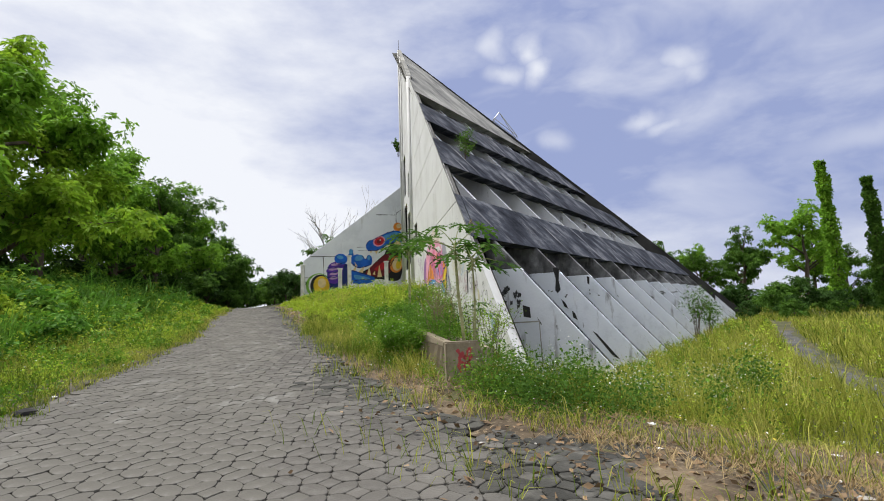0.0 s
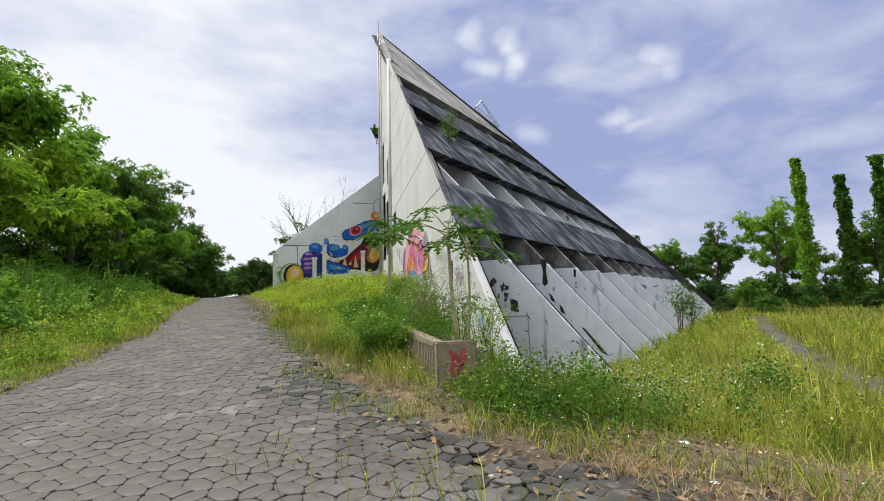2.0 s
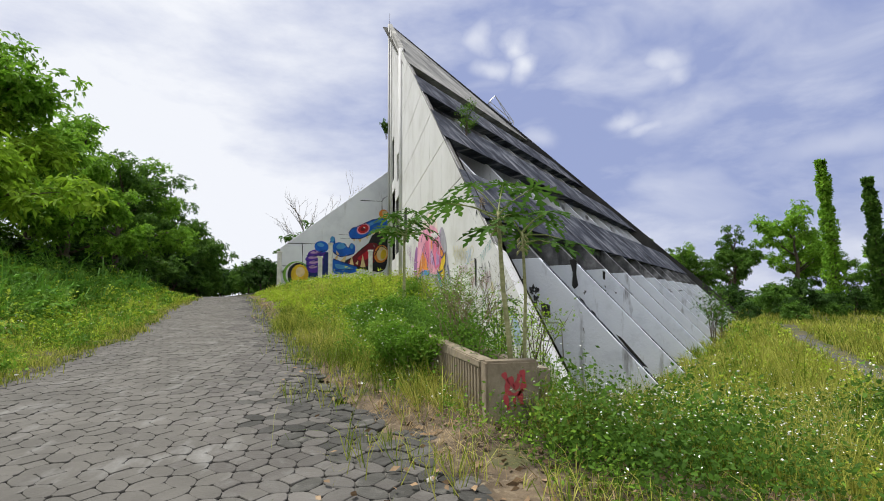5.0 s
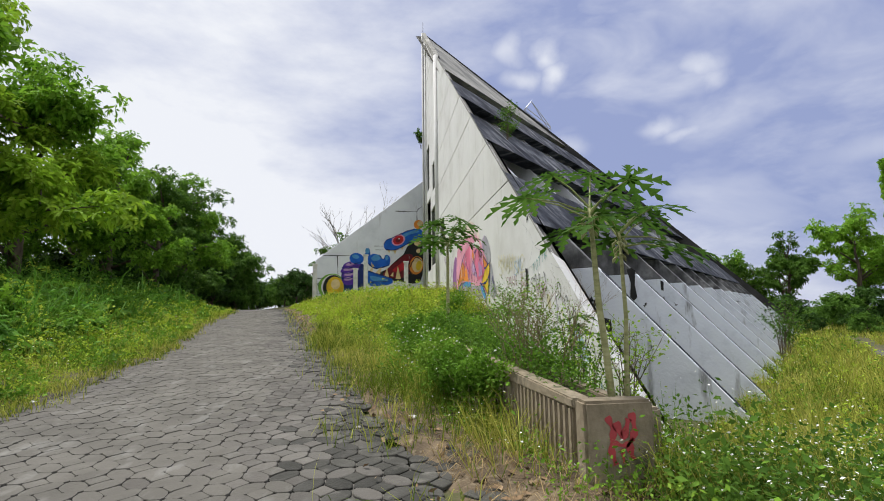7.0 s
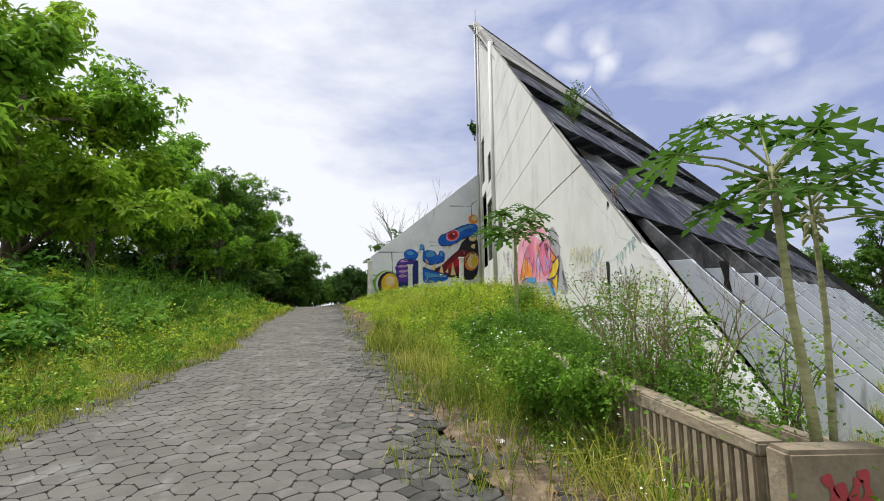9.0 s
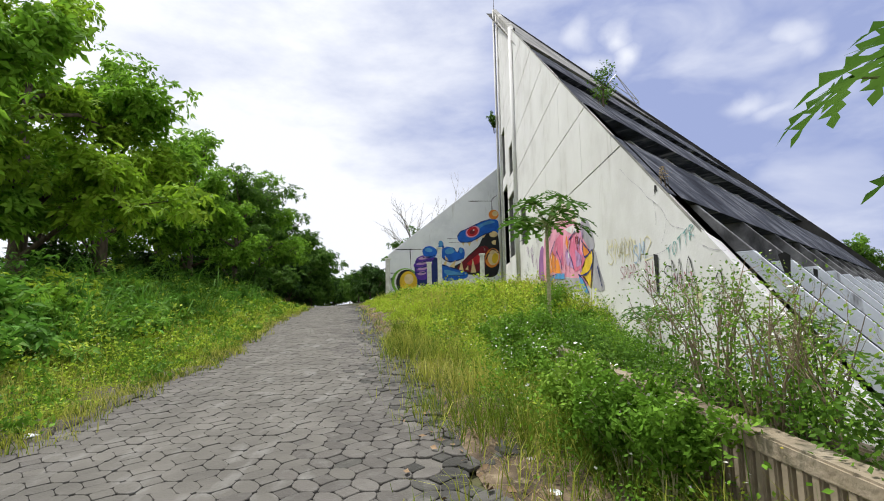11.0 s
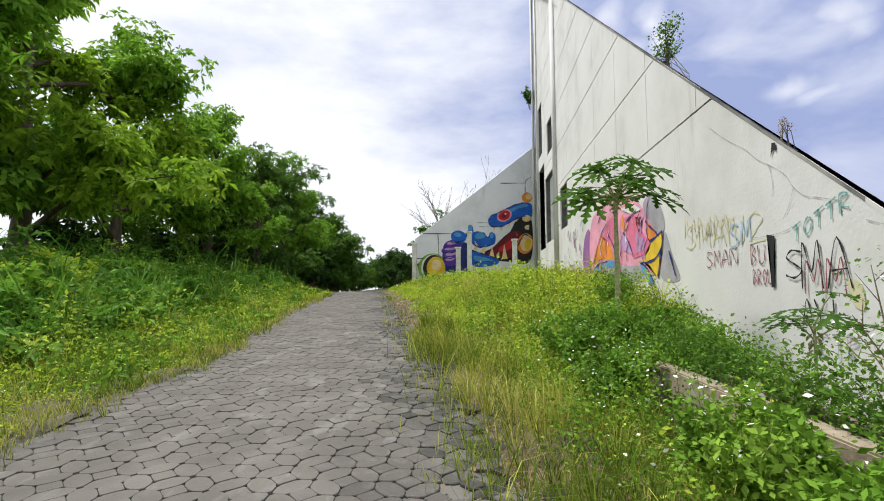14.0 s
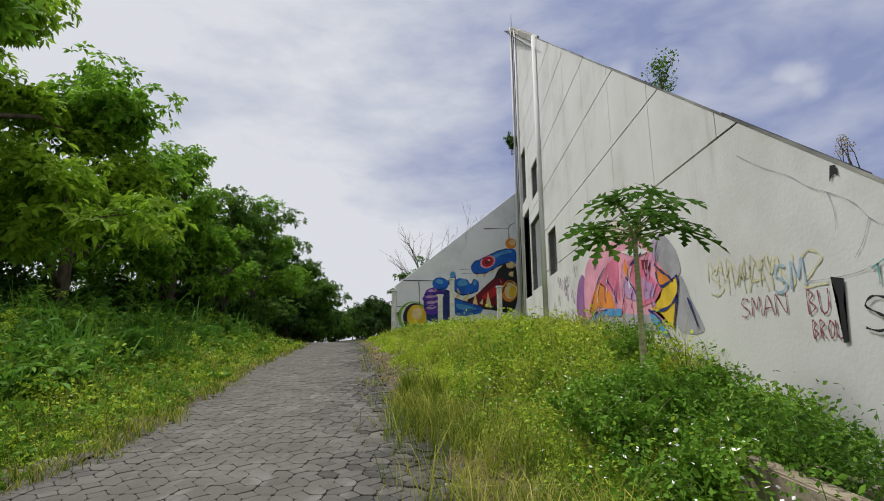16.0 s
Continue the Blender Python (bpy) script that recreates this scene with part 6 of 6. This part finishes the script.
        s([(y, z), (y - 0.2, z + 0.25), (y - 0.35, z - 0.2), (y - 0.6, z + 0.15)], 0.05, r.choice(["grey", "violet", "grey"]), 2)
    # lettering along the lower wall, sprayed by hand
    def write(word, y0, y1, z, tall, colour, wd, layer, climb=0.0):
        """Letters from y0 to y1 (falling) on the line z, rising by climb."""
        step = (y0 - y1) / len(word)
        for k, ch in enumerate(word):
            for line in GLYPHS.get(ch, ()):
                s([(y0 - (k + 0.82 * a) * step, z + climb * (k + a) / len(word) + b * tall) for a, b in line], wd, colour, layer)

    write("SMAN2", 24.85, 22.25, 2.62, 0.42, "pale", 0.035, 1, -0.1)
    write("MAM", 24.6, 23.0, 2.72, 0.36, "pale", 0.025, 2, -0.1)
    write("MNM", 24.9, 23.2, 2.85, 0.35, "pale", 0.03, 2, -0.15)
    write("SM", 23.25, 22.62, 2.5, 0.34, "faint", 0.04, 3, 0.05)
    write("SMAN", 24.06, 23.02, 2.24, 0.26, "wine", 0.022, 3)
    write("BU", 22.71, 22.33, 2.21, 0.27, "wine", 0.022, 3)
    write("BROU", 22.68, 22.2, 1.93, 0.2, "wine", 0.02, 3)
    d([(22.29, 2.6), (22.11, 2.56), (22.16, 2.3), (22.17, 1.9), (22.24, 1.88), (22.23, 2.35)], "black", 4, False)
    write("TOTTR", 21.75, 20.75, 2.42, 0.2, "teal", 0.026, 3, 0.3)
    write("S", 21.92, 21.5, 2.0, 0.34, "black", 0.028, 5)
    write("MA", 21.62, 20.75, 1.86, 0.56, "black", 0.026, 5)
    write("MM", 21.56, 20.85, 1.8, 0.4, "wine", 0.022, 6)
    write("AYI", 21.65, 21.0, 1.42, 0.32, "black", 0.024, 4)
    write("CTR", 21.4, 20.75, 1.1, 0.26, "grey", 0.024, 4)
    for k in range(5):                  # dark marks by the sloping edge
        y = 20.3 - 0.34 * k
        z = hyp(y) - 0.55
        s([(y, z), (y - 0.12, z + 0.12), (y - 0.2, z - 0.1), (y - 0.05, z - 0.2)], 0.025, "black", 4)
    for k in range(9):                  # faded drips down the wall's lowest end
        y = 20.4 - 0.3 * k
        s([(y, hyp(y) - 0.75), (y - 0.05, hyp(y) - 1.0 - 0.1 * (k % 3)), (y - 0.03, hyp(y) - 1.35)], 0.04, ("grey", "pale", "faint", "peach")[k % 4], 2)
    d([(20.9, 1.95), (20.72, 1.9), (20.7, 1.65), (20.85, 1.7)], "pale", 2)
    d([(19.6, 1.3), (19.2, 1.15), (19.0, 0.8), (19.4, 0.7)], "faint", 1)
    # black letters on the slanting edge of the wall
    edge = [o for o in side_wall.children if o.name.startswith("edge_strip")][0]
    on_edge = lambda u, v, layer: Vector((WX + 0.02 + v, u, hyp(u) - 0.02 - 0.71 * v + 0.012 + 0.002 * layer))  # noqa: E731
    for y0, ch in ((19.0, "A"), (18.75, "A"), (18.5, "2")):
        for line in GLYPHS[ch]:
            stroke("graffiti_stroke", on_edge, [(y0 - 0.16 * b, 0.02 + 0.2 * a) for a, b in line], 0.022, "black", edge, 1)
    # cracks
    for pts in ([(23.73, 4.58), (23.2, 4.2), (22.73, 3.92), (22.4, 3.66), (22.16, 3.53), (21.84, 3.32), (21.68, 3.12), (21.48, 2.97), (21.27, 2.91), (20.9, 2.8)], [(21.68, 3.12), (21.78, 2.92), (21.86, 2.82), (21.93, 2.75)], [(22.16, 3.53), (22.1, 3.3), (22.12, 3.1)], [(20.6, 2.55), (20.3, 2.45), (20.0, 2.4)], [(22.7, 2.6), (22.3, 2.58), (21.9, 2.6), (21.75, 2.64)]):
        s(pts, 0.009, "grey", 2)
    d([(22.06, 3.8), (21.98, 3.78), (21.97, 3.66), (22.03, 3.7), (22.1, 3.62)], "black", 3, False)
    # red mark on the planter's end block
    block = [o for o in planter.children if o.name.startswith("end_block")][0]
    for pts, wd in (([(4.98, 0.88), (5.02, 0.78), (5.0, 0.66), (5.03, 0.55)], 0.05), ([(5.04, 0.84), (5.09, 0.74), (5.14, 0.86)], 0.06), ([(5.16, 0.9), (5.18, 0.78), (5.14, 0.68), (5.16, 0.58)], 0.055), ([(5.02, 0.7), (5.1, 0.68), (5.17, 0.72)], 0.04), ([(5.08, 0.66), (5.09, 0.56)], 0.03)):
        stroke("spray_mark", on_block, pts, wd, "rust", block, 1)


build_wing_mural()
build_side_graffiti()


# ---- papaya trees ----
def papaya_leaf(seed, r=0.46):
    """A deeply cut palmate leaf about the origin, its stalk's end at the centre."""
    rr = random.Random(seed)
    v, f = [(0, 0, 0)], []
    prof = [(0.16, 0.1), (0.34, 0.055), (0.46, 0.2), (0.54, 0.05), (0.68, 0.2), (0.76, 0.04), (0.88, 0.1), (1.0, 0.0)]
    for a in (-150, -105, -62, -20, 20, 62, 105, 150):
        a = radians(a + rr.uniform(-5, 5))
        length = r * (1.05 - 0.4 * abs(a) / 2.7) * rr.uniform(0.9, 1.08)
        cx, cy = math.cos(a), math.sin(a)
        ids = []
        for s, hw in prof:
            x, y = cx * length * s, cy * length * s
            z = 0.1 * s * length - 0.32 * s * s * length
            q = hw * length
            k = len(v)
            fwd = 0.1 * length if hw > 0.15 else 0.0
            v += [(x - cy * q + cx * fwd, y + cx * q + cy * fwd, z + 0.12 * q), (x, y, z), (x + cy * q + cx * fwd, y - cx * q + cy * fwd, z + 0.12 * q)]
            ids.append(k)
        f += [(0, ids[0] + 1, ids[0]), (0, ids[0] + 2, ids[0] + 1)]
        for p, q in zip(ids, ids[1:]):
            f += [(p, p + 1, q + 1, q), (p + 1, p + 2, q + 2, q + 1)]
    return mesh_from("leaf", v, f, M_PAPAYA)


PAPAYA_LEAVES = [papaya_leaf(k) for k in range(4)]
M_STALK = mat_noise("green_leaf_stalk", [(0.3, (0.16, 0.2, 0.06)), (0.7, (0.28, 0.3, 0.12))], scale=8, rough=0.6, bump=0)


def papaya(base, top, stem_r, leaves, seed, size, stalk, label, ends=()):
    r = random.Random(seed)
    e = anchor("papaya_tree", base, label, "tree", "papaya trees")
    b, t = Vector(base), Vector(top)
    mid = b.lerp(t, 0.5) + Vector((r.uniform(-0.03, 0.03), 0, 0))
    part("stem", tube([b - Vector((0, 0, 0.15)), b.lerp(mid, 0.5), mid, mid.lerp(t, 0.6), t], [stem_r * 1.3, stem_r * 1.1, stem_r, stem_r * 0.85, stem_r * 0.7], 10), M_STEM, e, "", True)
    for k in range(leaves):
        a = 2.4 * k + r.uniform(-0.3, 0.3)
        up = radians(r.uniform(0, 38) if k % 4 else 62)
        ln = stalk * r.uniform(0.75, 1.15)
        o = t - Vector((0, 0, 0.14 * k / leaves))
        end = o + Vector((math.cos(a) * math.cos(up), math.sin(a) * math.cos(up), math.sin(up))) * ln
        if k < len(ends):
            end = Vector(ends[k])
            a = math.atan2(end.y - o.y, end.x - o.x)
        m = o.lerp(end, 0.5) + Vector((0, 0, 0.03))
        leaf = new("leaf", PAPAYA_LEAVES[k % 4])
        leaf.parent = e
        leaf.matrix_parent_inverse = world_of(e).inverted()
        s = size * r.uniform(0.8, 1.15)
        leaf.matrix_basis = Matrix.Translation(end) @ Euler((0, 0, a)).to_matrix().to_4x4() @ Euler((r.uniform(-0.25, 0.25), radians(r.uniform(0, 26)), 0)).to_matrix().to_4x4() @ Matrix.Diagonal((s, s, s, 1))
        part("leaf_stalk", tube([o, m, end], [0.011 * size + 0.002, 0.009 * size, 0.006 * size], 5), M_STALK, leaf)
    # green fruit buds and flowers at the top
    bm = bmesh.new()
    for k in range(10):
        a, h = 2.4 * k, 0.05 + 0.16 * k / 10
        c = t + Vector((math.cos(a) * stem_r * 1.3, math.sin(a) * stem_r * 1.3, -h))
        join(bm, tube([c, c + Vector((math.cos(a) * 0.03, math.sin(a) * 0.03, -0.03)), c + Vector((math.cos(a) * 0.04, math.sin(a) * 0.04, -0.06))], [0.006, 0.014, 0.003], 5))
    tagged(part("flower_bud", bm, M_STEM, e, "pale green flower buds"), kind="stuff")
    return e


papaya((5.15, 14.98, PZ - 0.08), (5.04, 15.0, 2.44), 0.024, 9, 1, 0.76, 0.5, "young papaya tree with spreading lobed leaves in the planter", [(4.8, 15.15, 2.74), (5.2, 15.3, 2.8), (5.5, 15.2, 2.74), (4.5, 14.95, 2.5), (5.12, 14.8, 2.5), (4.95, 14.75, 2.25), (4.7, 15.4, 2.6), (5.35, 15.45, 2.5), (4.98, 15.3, 2.3)])
papaya((5.31, 15.1, PZ - 0.08), (5.33, 15.1, 2.26), 0.017, 8, 2, 0.7, 0.45, "slender young papaya tree beside its twin in the planter", [(5.64, 15.2, 2.47), (5.5, 14.85, 2.42), (5.82, 15.05, 2.16), (5.3, 15.45, 2.48), (5.15, 14.9, 2.36), (5.72, 15.4, 2.42), (5.45, 15.5, 2.25), (5.55, 14.8, 2.1)])
papaya((5.03, 23.5, h1(5.03, 23.5)), (5.06, 23.5, 3.4), 0.042, 14, 5, 1.2, 0.62, "papaya tree with a flat leafy crown before the painted wall")
papaya((5.5, 19.6, h1(5.5, 19.6)), (5.5, 19.6, 1.55), 0.015, 7, 7, 0.6, 0.3, "small papaya seedling among weeds at the wall's foot")
papaya((5.9, 17.6, h1(5.9, 17.6)), (5.9, 17.6, 1.35), 0.014, 6, 8, 0.55, 0.28, "small papaya seedling among weeds at the wall's foot")


# ---- shrubs ----
M_TWIG = mat_noise("brown_dry_twig", [(0.3, (0.14, 0.1, 0.06)), (0.7, (0.3, 0.24, 0.15))], scale=9, rough=0.9, bump=0.2)
def shrub(x, y, tall, spread, stems, seed, leaf_mat, leaf, per, twig_mat, label, name="shrub", z=None, flowers=0):
    r, g = random.Random(seed), np.random.default_rng(seed)
    z0 = h1(x, y) if z is None else z
    e = anchor(name, (x, y, z0), label, "shrub", "shrubs by the wall")
    bm, ends = bmesh.new(), []
    for k in range(stems):
        a, b = r.uniform(0, 6.28), r.uniform(0.1, 1) * spread
        p0 = Vector((x + r.uniform(-0.08, 0.08), y + r.uniform(-0.08, 0.08), z0 - 0.05))
        p2 = p0 + Vector((math.cos(a) * b, math.sin(a) * b, tall * r.uniform(0.65, 1.05)))
        p1 = p0.lerp(p2, 0.55) + Vector((-math.cos(a) * b * 0.2, -math.sin(a) * b * 0.2, 0.05 * tall))
        rad = 0.004 + 0.006 * tall / 1.5
        join(bm, tube([p0, p1, p2], [rad, rad * 0.7, rad * 0.25], 4))
        for q in (0.3, 0.55, 0.8):
            s = p1.lerp(p2, q)
            t = s + Vector((r.uniform(-1, 1), r.uniform(-1, 1), r.uniform(0, 1))) * tall * 0.17
            join(bm, tube([s, t], [rad * 0.45, rad * 0.15], 3))
            ends.append(t)
        ends += [p2, p1.lerp(p2, 0.5), p1]
    tagged(part("branching", bm, twig_mat, e), kind="stuff")
    c = np.array([tuple(v) for v in ends])
    p = (c[:, None] + g.normal(0, 0.045 * tall, (len(c), per, 3))).reshape(-1, 3)
    tagged(part("foliage", leaf_scatter("foliage", p[:, 0], p[:, 1], p[:, 2], leaf, leaf_mat, g, None), None, e), kind="stuff")
    if flowers:
        q = p[g.choice(len(p), min(flowers, len(p)), False)]
        tagged(part("blossom", leaf_scatter("blossom", q[:, 0], q[:, 1], q[:, 2] + 0.02, 0.03, M_BLOOM, g, None, flat=0.3), None, e, "small white flowers"), kind="stuff")
    return e


for x, y, tall, sd in ((5.0, 15.75, 1.35, 141), (5.05, 16.15, 1.1, 142)):
    sapling = anchor("bare_sapling", (x, y, PZ - 0.1), "leafless brown sapling with forking twigs in the planter", "shrub", "shrubs by the wall")
    twig = new("trunk", bare_branches(sd, tall, 0.011, M_TWIG))
    twig.parent = sapling
for i, (x, y, tall, sp, n) in enumerate([(4.98, 16.5, 1.0, 0.45, 14), (5.0, 17.1, 1.15, 0.45, 14), (5.1, 17.5, 1.05, 0.5, 9), (5.2, 18.3, 1.1, 0.5, 9), (4.95, 16.7, 0.85, 0.4, 8), (5.6, 18.9, 1.15, 0.5, 8)]):
    shrub(x, y, tall, sp, n, 200 + i, M_WEED, 0.028, 10, M_TWIG, "thin dry twiggy shrub with tiny leaves and pale seed heads", "dry_shrub", PZ - 0.1 if x < 5.31 else None, 60)
for i, (x, y, tall, sp) in enumerate([(4.2, 20.3, 0.7, 0.55), (4.9, 21.4, 1.1, 0.6), (5.5, 21.2, 1.2, 0.55), (4.6, 22.8, 1.1, 0.6), (5.7, 23.0, 1.1, 0.5), (4.42, 16.7, 0.72, 0.4), (4.35, 17.2, 0.75, 0.42), (4.3, 17.8, 0.75, 0.42), (4.3, 18.4, 0.7, 0.4), (4.0, 21.2, 0.8, 0.5), (5.4, 25.2, 1.0, 0.6), (3.9, 22.0, 0.8, 0.5)]):
    shrub(x, y, tall, sp, 16, 220 + i, M_WEED, 0.05, 34, M_STEM, "bushy green weed shrub with small white flowers on the bank", "weed_shrub", None, 40)
for i, (x, y, tall) in enumerate([(5.9, 16.3, 1.45), (5.75, 17.2, 1.5), (6.2, 18.0, 1.5), (6.2, 21.8, 1.25), (6.25, 22.9, 1.2), (6.0, 20.5, 1.1), (5.6, 22.2, 1.3)]):
    shrub(x, y, tall, 0.55, 10, 240 + i, M_LEAF_B, 0.04, 9, M_BARK, "feathery yellow-green shrub beside the sloping wall edge", "feathery_shrub", None, 12)
for i, (d_, y, tall) in enumerate([(3.2, 15.5, 1.1), (4.2, 17.5, 1.3), (3.4, 20, 1.2), (4.6, 21.5, 1.5), (3.6, 23.5, 1.2), (4.8, 26, 1.5), (3.8, 28.5, 1.3), (5.0, 31, 1.5), (4.2, 13.8, 1.2), (5.4, 19.2, 1.6)]):
    shrub(float(road_left(y)) - d_, y, tall, 0.8, 22, 300 + i, (M_WEED, M_LEAF, M_LIME)[i % 3], (0.15, 0.1)[i % 2], 26, M_STEM, "bushy broad-leaved weed among the reeds", "weed_shrub", None, 20)
for i, (x, y, tall) in enumerate([(5.0, 20.9, 1.2), (5.45, 21.6, 1.3), (4.8, 22.2, 1.1), (5.6, 22.9, 1.25)]):
    shrub(x, y, tall, 0.5, 18, 330 + i, M_WEED, 0.055, 40, M_STEM, "dense dark green weed shrub on the bank", "weed_shrub", None, 25)
shrub(19.5, 29.6, 2.5, 0.9, 12, 260, M_LEAF_C, 0.11, 9, M_BARK, "grey-green shrub growing against the white ribs")
shrub(22.0, 32.0, 1.7, 0.9, 12, 261, M_LEAF_C, 0.11, 10, M_BARK, "grey-green shrub growing against the white ribs")
# sprouts on the building itself
for i, (x, y, z, tall, sp, n, mat, sz, per) in enumerate([(WX + 0.12, 21.95, hyp(21.95) - 0.12, 0.45, 0.12, 8, M_DRY, 0.03, 2), (WX - 0.25, 48.6, 14.5, 1.3, 0.7, 10, M_LEAF_C, 0.14, 18), (8.3, 29.5, 8.1, 1.75, 0.55, 9, M_LEAF_C, 0.1, 6), (8.6, 30.1, 8.3, 1.1, 0.5, 8, M_LEAF_C, 0.09, 6), (9.9, 45.9, 19.0, 0.5, 0.25, 5, M_DRY, 0.06, 3)]):
    shrub(x, y, tall, sp, n, 270 + i, mat, sz, per, M_BARK, "wild sprout rooted in a crack of the concrete", "wall_sprout", z)

# ---- steel frame on the roof's rear edge ----
frame_ob = anchor("roof_frame", (15.8, 48.0, 16.2), "small pyramid of grey steel tubes on the roof's rear edge", "frame")
FA = [Vector((x, y, ZTOP - KX * (x - WX) - 0.1)) for x, y in ((14.95, 47.8), (16.95, 47.8), (16.95, 48.3), (14.95, 48.3))]
tip = Vector((15.5, 48.05, FA[0].z + 0.95))
base2 = [p + Vector((0, 0, 0.3)) for p in FA]
for a, b in [(base2[i], tip) for i in range(4)] + [(base2[i], base2[(i + 1) % 4]) for i in range(4)] + [(FA[i], base2[i]) for i in range(4)]:
    part("bar", tube([a, b], [0.035, 0.035], 5), M_STEEL, frame_ob)

# ---- litter and stones ----
M_PLASTIC = mat_noise("white_plastic_litter", [(0.3, (0.6, 0.6, 0.6)), (0.7, (0.8, 0.8, 0.8))], scale=9, rough=0.4, bump=0.2)
M_STONE = mat_noise("pale_stone", [(0.3, (0.3, 0.28, 0.25)), (0.7, (0.5, 0.48, 0.44))], scale=9, rough=0.9, bump=0.4)


def scrap(x, y, s, seed, mat, name, label, category, flat=0.45):
    r = random.Random(seed)
    bm = bmesh.new()
    bmesh.ops.create_icosphere(bm, subdivisions=1, radius=s)
    for v in bm.verts:
        v.co = Vector((v.co.x * r.uniform(0.7, 1.5), v.co.y * r.uniform(0.6, 1.2), v.co.z * flat * r.uniform(0.7, 1.3)))
    ob = new(name, bm_mesh(name, bm, mat))
    ob.matrix_basis = pose(x, y, h1(x, y) + s * flat * 0.5, 0, 0, r.uniform(0, 360))
    tagged(ob, label, category, "litter by the road")


rr = random.Random(77)
for k in range(26):
    y = rr.uniform(9.5, 24)
    scrap(float(road_right(y)) + rr.uniform(-0.2, 1.6), y, rr.uniform(0.02, 0.05), k, M_STONE, "stone", "small pale stone on the littered roadside", "stone")
for k, (x, y) in enumerate([(3.75, 17.0), (6.3, 11.9), (8.6, 12.4), (7.3, 11.2), (9.6, 13.2), (4.3, 14.2), (3.2, 19.2), (-0.75, 15.6), (-1.1, 18.4), (6.9, 13.0)]):
    scrap(x, y, rr.uniform(0.05, 0.09), 100 + k, M_PLASTIC, "plastic_scrap", "crumpled scrap of white plastic on the roadside", "litter", 0.3)
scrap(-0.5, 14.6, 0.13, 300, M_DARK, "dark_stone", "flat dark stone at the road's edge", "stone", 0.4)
scrap(3.9, 17.3, 0.06, 301, PAINT["sky"], "blue_scrap", "crumpled blue plastic scrap in the grass", "litter", 0.4)


build_pavers()
